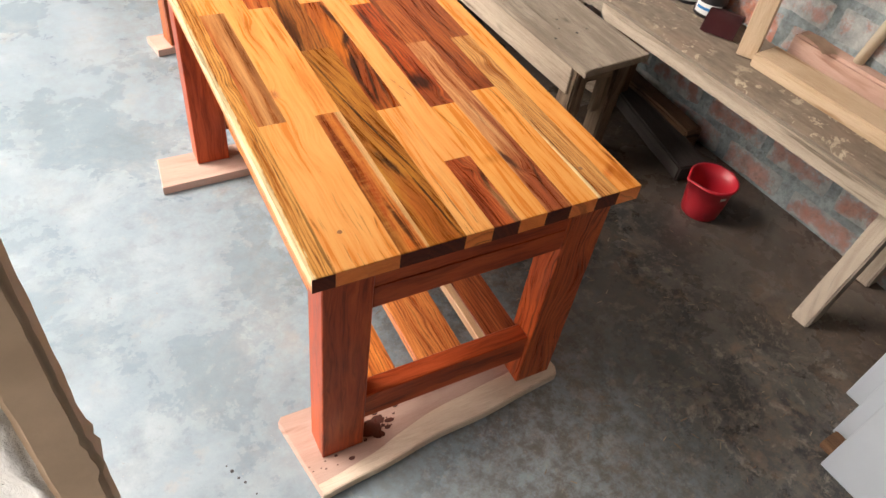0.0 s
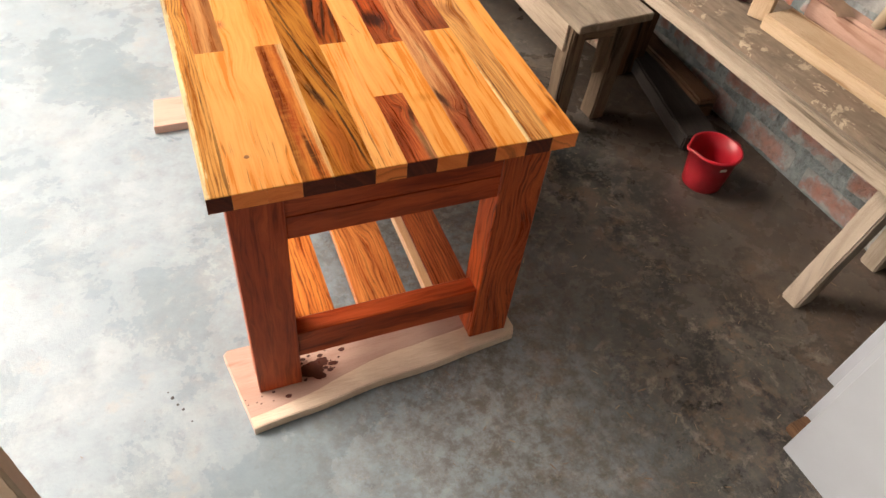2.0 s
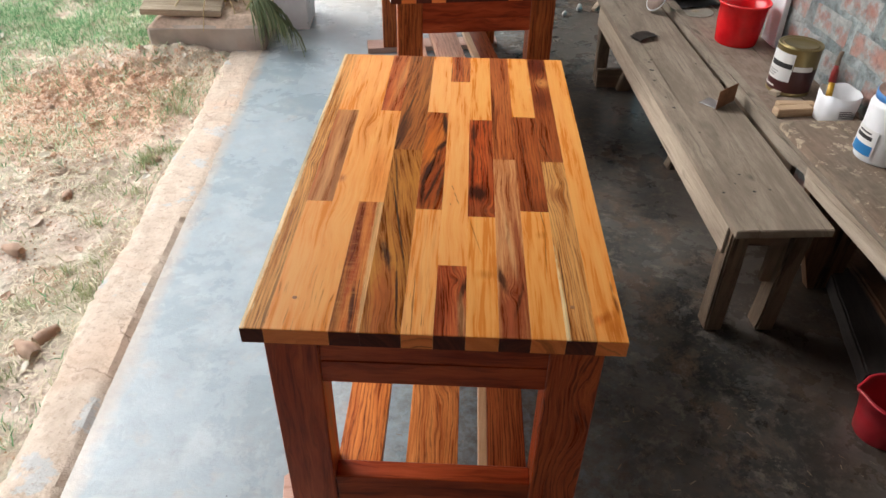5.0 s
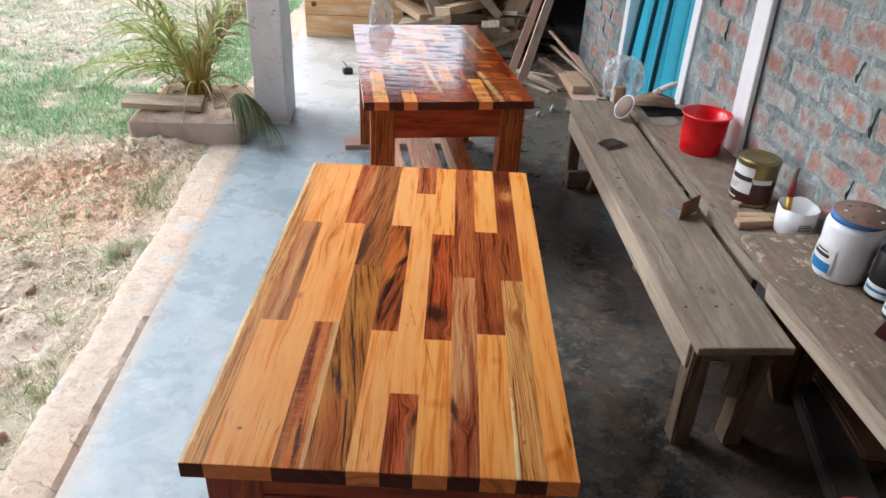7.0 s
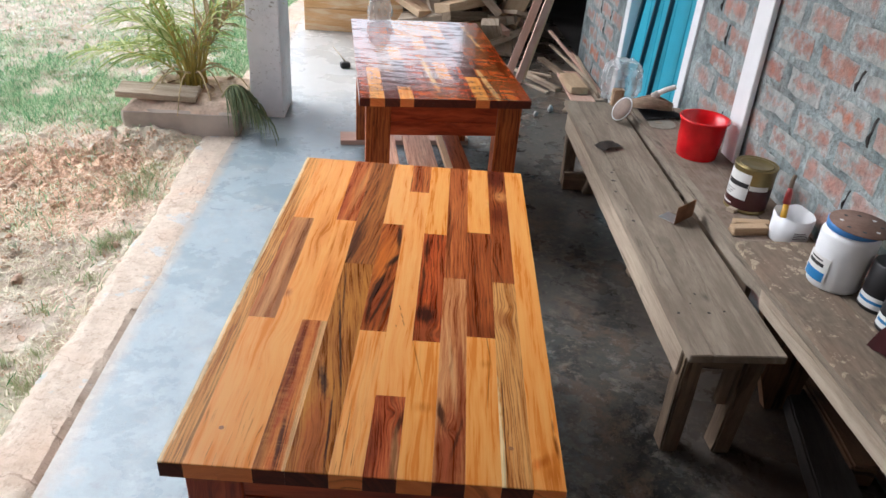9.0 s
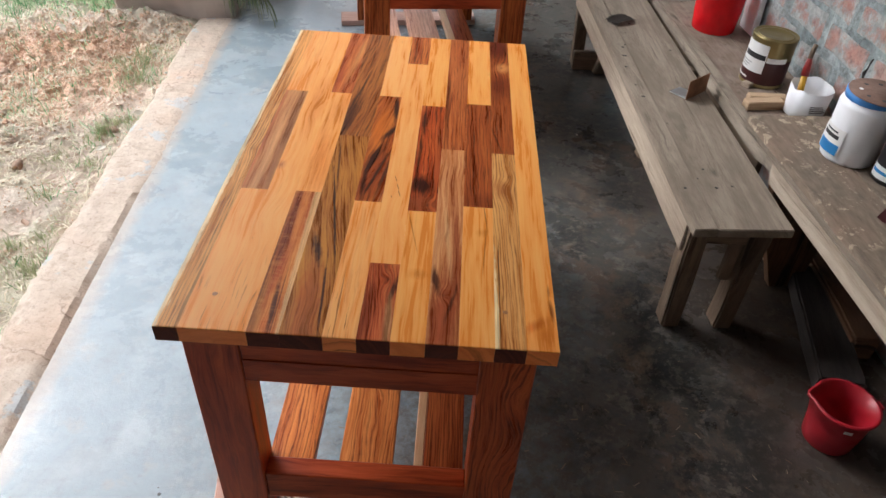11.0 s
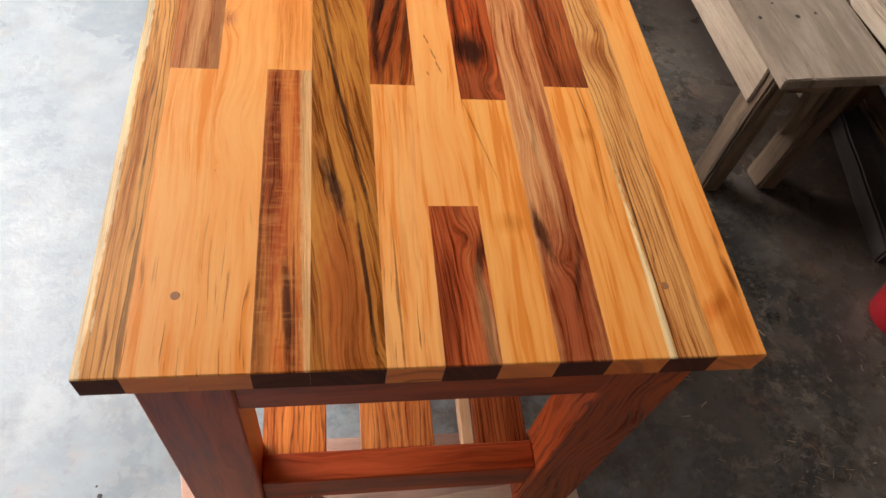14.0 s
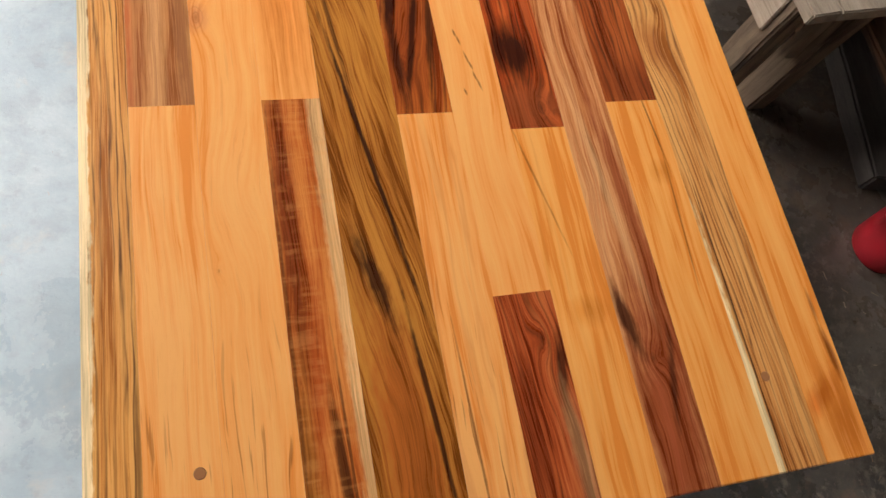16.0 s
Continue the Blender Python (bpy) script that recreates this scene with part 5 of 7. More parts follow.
def work_bench():
    """The broad low bench along the wall. Local y runs along its front edge, x to the wall."""
    t = thing("work_bench", WT, "broad low workbench of weathered planks, stained and dusty", "workbench")
    def lay(x, y, z):
        return pose(-0.020, 0, 0, 0, 0, -0.95) @ Matrix.Translation((x, y, z))

    def turned(b, y, width=0.0):
        """Leans the far part of a plank towards the wall; with a width, its wall side stays."""
        for v in b.verts:
            v.co.x += 0.040 * max(0.0, y + v.co.y - 0.70) * (1 - v.co.x / width if width else 1)
        return b

    part("front_plank", turned(worn_plank(0.036, 3.0, 0.034, 0.0015, 1.0, 20), -0.85), weathered("y"), t, at=lay(0.020, -0.85, 0.366))
    # the edge strip is broken away for a hand's width
    near, far = worn_plank(0.0205, 1.46, 0.036, 0.0008, 3.0, 14), worn_plank(0.0105, 1.44, 0.034, 0.0008, 9.0, 14)
    for v in near.verts:
        if v.co.y > 1.40:
            v.co.y += 0.045 * (v.co.x / 0.0205) - 0.016 * noise.noise(Vector((v.co.x * 90, v.co.z * 60, 4)))
    for v in far.verts:
        if v.co.y < 0.06:
            v.co.y -= 0.040 * (v.co.x / 0.0105) - 0.016 * noise.noise(Vector((v.co.x * 90, v.co.z * 60, 7)))
    part("edge_board", near, pale_board("y"), t, "pale sawn edge board with a broken end", at=lay(-0.001, -0.85, 0.3635))
    part("edge_board", turned(far, 0.735), weathered("y"), t, "weathered edge board with a splintered end", at=lay(0.009, 0.735, 0.3665))
    # board added under the far rail to block light and keep the gap dark
    part("front_apron", turned(worn_plank(0.018, 1.40, 0.200, 0.0012, 8.0, 12), 0.74), dirty_leg("y"), t, at=lay(0.030, 0.74, 0.165))
    part("low_plank", turned(worn_plank(0.150, 1.35, 0.028, 0.0012, 4.0, 12), 0.80), dusty_top(), t, "dusty brown plank of the lower far part", at=lay(0.0575, 0.80, WT_LOW - 0.028))
    part("low_plank", turned(worn_plank(0.130, 1.35, 0.028, 0.0012, 6.0, 12), 0.80, 0.130), dusty_top(), t, "dusty brown plank of the lower far part", at=lay(0.2085, 0.80, WT_LOW - 0.028))
    part("top_plank", worn_plank(0.166, 1.73, 0.032, 0.0010, 4.0, 20), stained_top(), t, "brown dusty stained plank", at=lay(0.0375, -0.85, WT_Z - 0.032))
    part("top_plank", worn_plank(0.125, 1.73, 0.032, 0.0010, 7.0, 20), stained_top(), t, "brown dusty stained plank", at=lay(0.2045, -0.85, WT_Z - 0.032))
    for y in (-0.395, 1.30, 2.0):
        for x, lean in ((0.045, -0.125), (0.22, 0.0)):
            leg = worn_plank(0.06, 0.05, 0.353, 0.002, y * 3 + x, 6)
            for w in leg.verts:
                w.co.x += lean * (1 - w.co.z / WT_Z)
            part("leg", leg, pale_board("z") if y < 0 else dirty_leg("z"), t, at=pose(x, y, 0.0))
    b = bmesh.new()
    pts = [(0.0, 0.0), (0.21, 0.0), (0.215, 0.16), (0.20, 0.385), (0.125, 0.385), (0.06, 0.22)]
    lo = [b.verts.new((x, 0, -z)) for x, z in pts]
    hi = [b.verts.new((x, 0.03, -z)) for x, z in pts]
    b.faces.new(lo)
    b.faces.new(hi[::-1])
    for i in range(len(pts)):
        b.faces.new((lo[i], hi[i], hi[(i + 1) % len(pts)], lo[(i + 1) % len(pts)]))
    bmesh.ops.recalc_face_normals(b, faces=b.faces[:])
    part("leg_board", b, brown_log("z"), t, "dark tapering leg board", at=pose(0.005, 0.60, 0.3555))
    return t


def dusty_top():
    """Brown planks under a film of pale dust."""
    if "dusty" in MATS:
        return MATS["dusty"]
    m = Nodes("dusty_bench_top")
    v, w = m.coords((1, 0.12, 1), 0), m.coords((1, 1, 1), 0)
    a, c = m.noise(v, 120.0, 6.0, 0.65), m.noise(w, 7.0, 6.0, 0.65)
    col = m.ramp(a, (0.3, (0.165, 0.118, 0.085)), (0.7, (0.285, 0.215, 0.165)))
    col = m.mix(m.ramp(c, (0.42, 0.0), (0.62, 0.6)), col, (0.33, 0.27, 0.22))
    col = m.mix(m.ramp(m.noise(w, 30.0, 6.0, 0.7), (0.56, 0.0), (0.64, 0.5)), col, (0.10, 0.075, 0.055))
    m.set(Base_Color=col, Roughness=0.85)
    m.bump(m.math("ADD", a, c), 0.35, 0.003)
    MATS["dusty"] = m.mat
    return m.mat


def stained_top():
    if "stained" in MATS:
        return MATS["stained"]
    m = Nodes("stained_bench_top")
    v = m.coords((1, 0.25, 1), 0)
    w = m.coords((1, 1, 1), 0)
    a, b, c = m.noise(v, 60.0, 7.0, 0.65), m.noise(w, 14.0, 6.0, 0.7), m.noise(w, 4.0, 3.0)
    col = m.ramp(a, (0.3, (0.125, 0.095, 0.07)), (0.7, (0.26, 0.205, 0.15)))
    col = m.mix(m.math("MULTIPLY", m.ramp(m.noise(w, 24.0, 7.0, 0.72), (0.55, 0.0), (0.58, 0.85)), m.ramp(c, (0.45, 0.0), (0.55, 1.0))), col, (0.58, 0.49, 0.35))
    col = m.mix(m.ramp(c, (0.48, 0.0), (0.68, 0.5)), col, (0.25, 0.165, 0.115))
    m.set(Base_Color=col, Roughness=0.8)
    m.bump(m.math("ADD", a, b), 0.35, 0.003)
    MATS["stained"] = m.mat
    return m.mat


work_bench()


def bucket(m, label, r0, r1, h, spout=0.0, handle=False):
    t = thing("bucket", m, label, "bucket", "red plastic buckets")
    red = plain("red_plastic", (0.86, 0.008, 0.015), 0.2, vary=0.35, relief=0.03, Subsurface_Weight=0.0)
    dirty = plain("dusty_red_plastic", (0.40, 0.010, 0.020), 0.42, vary=0.4, relief=0.05)
    mt = dirty if spout else red
    th = 0.004
    b = lathe([(r0 * 0.96, 0.0), (r0, 0.004), (r0 + (r1 - r0) * 0.5, h * 0.5), (r1 - 0.004, h - 0.010), (r1 + 0.003, h - 0.008), (r1 + 0.004, h), (r1 - th, h), (r0 + (r1 - r0) * 0.5 - th, h * 0.5), (r0 - th, 0.006)], 48)
    b.faces.new([v for v in b.verts[-48:]])
    if spout:
        for v in b.verts:
            a = math.atan2(v.co.y, v.co.x)
            k = math.exp(-((a - 2.7) / 0.22) ** 2) * max(0.0, v.co.z / h - 0.45) * spout
            v.co.x += math.cos(2.7) * k
            v.co.y += math.sin(2.7) * k
            v.co.z -= k * 0.25 * (1 if v.co.z > 0.8 * h else 0)
    part("body", b, mt, t)
    if spout:
        a0 = radians(252)
        rm = r0 + (r1 - r0) * 0.80 + 0.0012
        part("sticker", box(-0.009, 0.009, -0.0006, 0.0006, -0.005, 0.005, 0.0003), plain("white_sticker", (0.75, 0.72, 0.68), 0.6), t, "small white paper sticker", at=Matrix.Translation((rm * math.cos(a0), rm * math.sin(a0), h * 0.80)) @ pose(0, 0, 0, 8, 0, 252 + 90))
    if handle:
        pts = [(r1 * 0.98 + 0.05 * math.sin(math.pi * f), 0, h - 0.01 - (h * 0.6) * f) for f in [i / 10 for i in range(11)]]
        part("handle", tube(pts, 0.008, 8), mt, t)
    else:
        part("lug", box(r1 - 0.002, r1 + 0.016, -0.012, 0.012, h - 0.022, h - 0.006, 0.002), mt, t)
    return t


bucket(Matrix.Translation((1.062, 0.350, 0)) @ pose(0, 0, 0, 0, 0, 5), "small dusty red plastic bucket with a pouring lip", 0.057, 0.070, 0.126, 0.022)


def wb(x, y, z=0.0, rz=0.0):
    """A pose on the raised near part of the workbench."""
    return WT @ pose(x, y, WT_Z + z, 0, 0, rz)


def low(x, y, z=0.0, rz=0.0):
    """A pose on the lower far part of the workbench."""
    return WT @ pose(x, y, WT_LOW + z, 0, 0, rz)


bucket(low(0.208, 1.602, 0, 60), "bright red plastic mug bucket with a side handle", 0.077, 0.091, 0.155, 0.0, True)


# ---- door and wall fittings ----
WHITE = plain("white_gloss_paint", (0.84, 0.85, 0.87), 0.35, vary=0.10, scale=12)
BLUE = plain("sky_blue_paint", (0.030, 0.36, 0.50), 0.45, vary=0.18, scale=8)
NAVY = plain("dark_blue_paint", (0.012, 0.055, 0.085), 0.5, vary=0.2)


def door():
    t = thing("door_1", ROOM, "sky-blue boarded door in a white frame", "door", kind="structure")
    fw, d0, d1 = 0.075, WALL - 0.012, WALL + 0.10
    part("jamb", box(d0, d1, DOOR_V0, DOOR_V0 + fw, -0.02, DOOR_H, 0.003), WHITE, t, "white door jamb")
    part("jamb", box(d0, d1, DOOR_V1 - fw, DOOR_V1, -0.02, DOOR_H, 0.003), WHITE, t, "white door jamb")
    part("head", box(d0, d1, DOOR_V0 + fw, DOOR_V1 - fw, DOOR_H - fw, DOOR_H, 0.003), WHITE, t, "white door head")
    n, v0, v1 = 5, DOOR_V0 + fw + 0.004, DOOR_V1 - fw - 0.004
    for i in range(n):
        a, b = v0 + (v1 - v0) * i / n, v0 + (v1 - v0) * (i + 1) / n
        part("door_board", box(WALL + 0.045, WALL + 0.075, a + 0.002, b - 0.002, 0.01, DOOR_H - fw - 0.006, 0.003), BLUE, t)
    return t


door()
for v_foot, v_top in ((2.78, 2.74), (3.02, 2.88), (3.28, 3.02)):
    b = tube([(1.300, v_foot, 0.0), (1.343, v_top, 1.75)], 0.014, 4)
    solid("leaning_bar", b, NAVY, ROOM, "dark blue square bar leaning on the blue door", "bar", "dark bars on the door")


def white_board():
    b = box(0, 0.022, 0, 0.115, 0, 1.55, 0.003)
    return solid("white_board", b, WHITE, ROOM @ Matrix.Translation((1.318, 1.742, WT_LOW)) @ pose(0, 0, 0, -4.5, 0.3, 0), "narrow glossy white board standing against bricks", "board")


white_board()

# ---- things on the workbench ----
METAL = plain("dull_steel", (0.42, 0.42, 0.41), 0.4, 0.9, vary=0.3)
RUST = plain("rusty_steel", (0.20, 0.085, 0.035), 0.75, 0.3, vary=0.6, scale=60)
BLACK = plain("black_plastic", (0.012, 0.012, 0.014), 0.45, vary=0.1)
CREAM = plain("grey_white_plastic", (0.79, 0.81, 0.83), 0.4, vary=0.12)
GOLD = plain("dull_gold_tin", (0.30, 0.24, 0.11), 0.35, 0.8, vary=0.3)
MAROON = plain("maroon_label", (0.055, 0.012, 0.012), 0.35, vary=0.15)
PAPER = plain("white_label", (0.74, 0.74, 0.72), 0.5, vary=0.08)
PRINT = plain("black_print", (0.02, 0.02, 0.022), 0.5, vary=0.05)
SKYB = plain("blue_print", (0.02, 0.19, 0.45), 0.4, vary=0.15)
LIDB = plain("blue_lid_plastic", (0.05, 0.22, 0.56), 0.4, vary=0.15)


def patch(r, a0, a1, z0, z1, n=14):
    """A label patch wrapped round an upright can."""
    b = bmesh.new()
    ring = []
    for i in range(n + 1):
        a = radians(a0 + (a1 - a0) * i / n)
        ring.append([b.verts.new((q * math.cos(a), q * math.sin(a), z)) for q, z in ((r, z0), (r + 0.0006, z0), (r + 0.0006, z1), (r, z1))])
    for lo, hi in zip(ring, ring[1:]):
        for k in range(3):
            b.faces.new((lo[k], hi[k], hi[k + 1], lo[k + 1]))
    bmesh.ops.recalc_face_normals(b, faces=b.faces[:])
    return b


def paint_can(m):
    t = thing("paint_can", m, "half-label maroon and gold wood finish tin", "paint can")
    r, h = 0.069, 0.158
    part("body", lathe([(r - 0.002, 0), (r, 0.002), (r, 0.006), (r - 0.0015, 0.008), (r - 0.0015, h - 0.008), (r, h - 0.006), (r, h - 0.001), (r - 0.004, h), (r - 0.008, h - 0.004)], 44, close_top=True), GOLD, t)
    part("lid", lathe([(r - 0.013, h - 0.005), (r - 0.013, h - 0.0015), (r - 0.018, h - 0.001), (r - 0.020, h - 0.003), (0.010, h - 0.003)], 40, close_top=True), GOLD, t, "dull gold pressed lid")
    band = part("label", patch(r - 0.0012, 0, 359.9, 0.012, 0.090, 48), MAROON, t, "dark maroon label")
    part("label_field", patch(r - 0.0006, 140, 236, 0.047, 0.138), PAPER, t, "white label field")
    part("label_mark", patch(r + 0.0001, 165, 234, 0.090, 0.106), PRINT, t, "black lettering bar")
    part("label_mark", patch(r + 0.0001, 238, 290, 0.086, 0.102), PAPER, t, "white lettering bar")
    part("label_mark", patch(r + 0.0001, 150, 200, 0.022, 0.027), PAPER, t, "small white line of print")
    for k in range(3):
        part("label_mark", patch(r + 0.0001, 150, 190 + 6 * k, 0.056 + 0.008 * k, 0.0595 + 0.008 * k), METAL, t, "thin grey line of print")
    return t


paint_can(low(0.207, 1.173, 0, 0))


def white_jar(m):
    """A straight plastic jar with a rounded shoulder and a printed front."""
    t = thing("paint_jar", m, "white plastic paint jar with a blue band", "paint jar")
    r, h = 0.073, 0.188
    part("body", lathe([(r - 0.014, 0), (r - 0.007, 0.003), (r - 0.005, 0.012), (r, h - 0.036), (r - 0.003, h - 0.027), (r - 0.010, h - 0.022), (r - 0.010, h - 0.0205)], 44, close_top=True), CREAM, t)
    part("lid", lathe([(r - 0.008, h - 0.020), (r - 0.006, h - 0.019), (r - 0.005, h - 0.001), (r - 0.008, h)], 44, close_top=True), LIDB, t, "blue screw lid")
    part("label", patch(r + 0.0002, 150, 215, 0.022, 0.095), PAPER, t, "printed white label")
    part("label_picture", patch(r + 0.0010, 158, 212, 0.024, 0.052), SKYB, t, "blue picture on the label")
    part("label_mark", patch(r + 0.0010, 160, 205, 0.066, 0.076), PRINT, t, "dark lettering bar")
    part("label_mark", patch(r + 0.0010, 165, 200, 0.082, 0.086), PRINT, t, "thin dark line of print")
    return t


white_jar(wb(0.207, 0.655, 0, 0))


def sanding_disc(m, r, label, pale_face=False):
    b = lathe([(0.001, 0.0), (r, 0.0), (r, 0.002), (0.001, 0.002)], 48, close_bottom=True, close_top=True)
    bmesh.ops.recalc_face_normals(b, faces=b.faces[:])
    t = thing("sanding_disc", m, label, "sanding disc")
    if pale_face:
        part("disc", b, CREAM, t)
        part("abrasive_face", lathe([(0.001, 0.0), (r * 0.90, 0.0), (r * 0.90, 0.0007), (0.001, 0.0007)], 40, close_top=True), plain("worn_abrasive", (0.27, 0.20, 0.165), 0.9, vary=0.4, scale=70), t, "worn brownish abrasive face", at=pose(0, 0, 0.0021))
        return t
    part("disc", b, CREAM if pale_face else plain("brown_abrasive", (0.20, 0.125, 0.095), 0.9, vary=0.4, scale=90, relief=0.4), t)
    for k in range(8):
        a = 2 * math.pi * k / 8
        part("dust_hole", lathe([(0.0055, 0.0021), (0.0055, 0.0024)], 10, close_top=True), BLACK if k % 3 else PAPER, t, "punched dust hole", at=pose(0.62 * r * math.cos(a), 0.62 * r * math.sin(a), 0))
    return t


sanding_disc(wb(0.216, 0.645, 0.1885) @ pose(0, 0, 0, 1, 0, 20), 0.079, "brown perforated sanding disc lying on the jar")
sanding_disc(WT @ pose(0.008, 1.954, WT_LOW + 0.052) @ pose(0, 0, 0, 12, -58, 0), 0.055, "pale worn sanding disc leaning at the bench end", True)


def cut_cup(m):
    t = thing("plastic_cup", m, "white cut-off plastic tub with printed lines", "tub")
    r, h, n = 0.060, 0.088, 40
    b = lathe([(r - 0.006, 0), (r - 0.003, 0.003), (r + 0.002, h), (r, h), (r - 0.005, 0.006)], n)
    b.faces.new([v for v in b.verts[-n:]])
    for v in b.verts:
        if v.co.z > h * 0.9:
            v.co.z += 0.012 * noise.noise(Vector((v.co.x * 30, v.co.y * 30, 1)))
    part("body", b, CREAM, t)
    for k in range(4):
        part("print_line", patch(r + 0.0006, 250, 300 - 5 * k, 0.030 + 0.006 * k, 0.032 + 0.006 * k), PRINT, t)
    return t


cut_cup(low(0.245, 0.955, 0, 0))


def paint_brush(m):
    t = thing("paint_brush", m, "old paint brush with a yellow and red handle", "paint brush")
    part("handle", tube([(0, 0, 0.0), (0, 0, 0.05), (0, 0, 0.10)], 0.011, 10, tip=0.8), plain("yellow_paint", (0.60, 0.33, 0.02), 0.4, vary=0.25), t, "yellow handle")
    part("grip", tube([(0, 0, 0.10), (0, 0, 0.135), (0, 0, 0.150)], 0.012, 10, tip=0.55), plain("dark_red_paint", (0.25, 0.015, 0.012), 0.4, vary=0.3), t, "dark red grip")
    part("bristles", tube([(0, 0, 0.150), (0.002, 0, 0.175), (0.006, 0, 0.192)], 0.007, 8, tip=0.9), plain("dry_bristle", (0.20, 0.15, 0.11), 0.9, vary=0.5, scale=120), t, "dried grey bristles")
    return t


paint_brush(low(0.222, 0.965, 0.008) @ pose(0, 0, 0, -14, 4, 0))


def offcut(m, lx, ly, lz, kind, label, axis="x"):
    return solid("wood_offcut", worn_plank(lx, ly, lz, 0.001, lx * 50 + ly * 9, 3), kind(axis), m, label, "offcut", "loose offcuts")


offcut(low(0.072, 0.962, 0.0, 4), 0.120, 0.036, 0.027, raw, "pale rounded wooden block on the workbench")
offcut(low(0.105, 1.022, 0.0, -3), 0.120, 0.030, 0.018, raw, "thin pale wooden block on the workbench")
offcut(low(0.141, 1.112, 0.0, 30), 0.060, 0.030, 0.014, scrap, "small grey chip of wood beside the tin")


def black_pot(m, label, r, h):
    t = thing("black_tin", m, label, "tin")
    part("body", lathe([(r - 0.003, 0), (r, 0.003), (r, h - 0.004), (r - 0.003, h)], 36, close_top=True), BLACK, t)
    part("label", patch(r + 0.0002, 150, 260, 0.012, 0.045), PAPER, t, "white printed label")
    part("label_mark", patch(r + 0.0010, 160, 245, 0.026, 0.034), SKYB, t, "blue lettering bar")
    return t


black_pot(wb(0.264, 0.542), "plain black canister beside the jar", 0.046, 0.135)
black_pot(wb(0.248, 0.442), "black tin with a white and blue label", 0.045, 0.085)


def bent_sheet(m, label, pts, w, material, seed=0.0):
    """A curled piece of sheet: a profile swept across."""
    b = bmesh.new()
    rows = []
    for i, (x, z) in enumerate(pts):
        rows.append([b.verts.new((x, w * (k / 6 - 0.5) * (1 + 0.12 * noise.noise(Vector((i, seed, k)))), z + 0.004 * noise.noise(Vector((i * 0.7 + seed, k * 0.9, 2))))) for k in range(7)])
    for lo, hi in zip(rows, rows[1:]):
        for k in range(6):
            b.faces.new((lo[k], lo[k + 1], hi[k + 1], hi[k])).smooth = True
    bmesh.ops.solidify(b, geom=b.faces[:], thickness=0.0015)
    return solid("bent_sheet", b, material, m, label, "sheet scrap")


bent_sheet(wb(0.215, 0.36, 0.003, 25), "curled maroon sheet lying on the workbench", [(-0.070, 0.003), (-0.040, 0.030), (0.0, 0.044), (0.040, 0.036), (0.070, 0.002)], 0.10, plain("maroon_sheet", (0.085, 0.02, 0.022), 0.35, vary=0.3), 3)


def saw_blade(m):
    t = thing("saw_blade", m, "dull circular saw blade lying flat", "saw blade")
    n, r = 72, 0.075
    b = bmesh.new()
    out = [(r * (1.0 if i % 3 else 0.95) * math.cos(2 * math.pi * i / n), r * (1.0 if i % 3 else 0.95) * math.sin(2 * math.pi * i / n)) for i in range(n)]
    hi = [b.verts.new((x, y, 0.002)) for x, y in out]
    lo = [b.verts.new((x, y, 0.0)) for x, y in out]
    b.faces.new(hi)
    b.faces.new(lo[::-1])
    for i in range(n):
        b.faces.new((lo[i], lo[(i + 1) % n], hi[(i + 1) % n], hi[i]))
    part("blade", b, plain("dusty_steel", (0.40, 0.37, 0.31), 0.6, 0.5, vary=0.4), t)
    part("hub", lathe([(0.016, 0.0021), (0.016, 0.0035)], 20, close_top=True), plain("pale_wood_dust", (0.42, 0.35, 0.26), 0.8), t, "dusty hub")
    return t


saw_blade(low(0.176, 1.938, 0.001))


def duster():
    """A soft hand brush: a fat bundle of straw tied in the middle, with a stub handle on top."""
    t = thing("hand_brush", low(0.178, 2.055, 0.014, -12), "straw hand brush with a pale stub handle", "hand brush")
    b = bmesh.new()
    r2 = random.Random(8)
    for k in range(230):
        a, ring = r2.uniform(-1.7, 1.7), r2.uniform(0.55, 1.0)
        x0, x1 = -0.082 + r2.uniform(-0.008, 0.010), 0.078 + r2.uniform(-0.012, 0.014)
        pts = []
        for f in (0, 0.25, 0.5, 0.75, 1.0):
            x = x0 + (x1 - x0) * f
            fat = (0.42 + 0.58 * math.sin(math.pi * (0.08 + 0.84 * f))) * ring
            pts.append((x, 0.052 * fat * math.sin(a), 0.032 + 0.036 * fat * math.cos(a) - 0.012 * abs(2 * f - 1)))
        tube(pts, 0.0028, 4, b, 0.6)
    part("bristles", b, plain("dry_straw", (0.46, 0.335, 0.24), 0.9, vary=0.6, scale=50), t)
    part("binding", lathe([(0.015, 0.0), (0.0165, 0.006), (0.015, 0.030)], 16, close_top=True), plain("pale_cord", (0.66, 0.60, 0.52), 0.8, vary=0.4, scale=90), t, "pale cord binding", at=pose(-0.005, 0, 0.062, 0, 50, 0))
    part("handle", tube([(0.012, 0, 0.078), (0.045, 0.004, 0.098), (0.080, 0.010, 0.112), (0.086, 0.011, 0.114)], 0.0125, 12, tip=0.85), plain("pale_handle", (0.82, 0.80, 0.75), 0.6, vary=0.3), t, "pale rounded handle")
    return t


duster()
bent_sheet(low(0.200, 2.045, 0.001, 10), "crumpled black rag under the hand brush", [(-0.10, 0.004), (-0.05, 0.012), (0.0, 0.006), (0.05, 0.013), (0.11, 0.004)], 0.15, plain("black_rag", (0.03, 0.03, 0.032), 0.95, vary=0.4), 5)


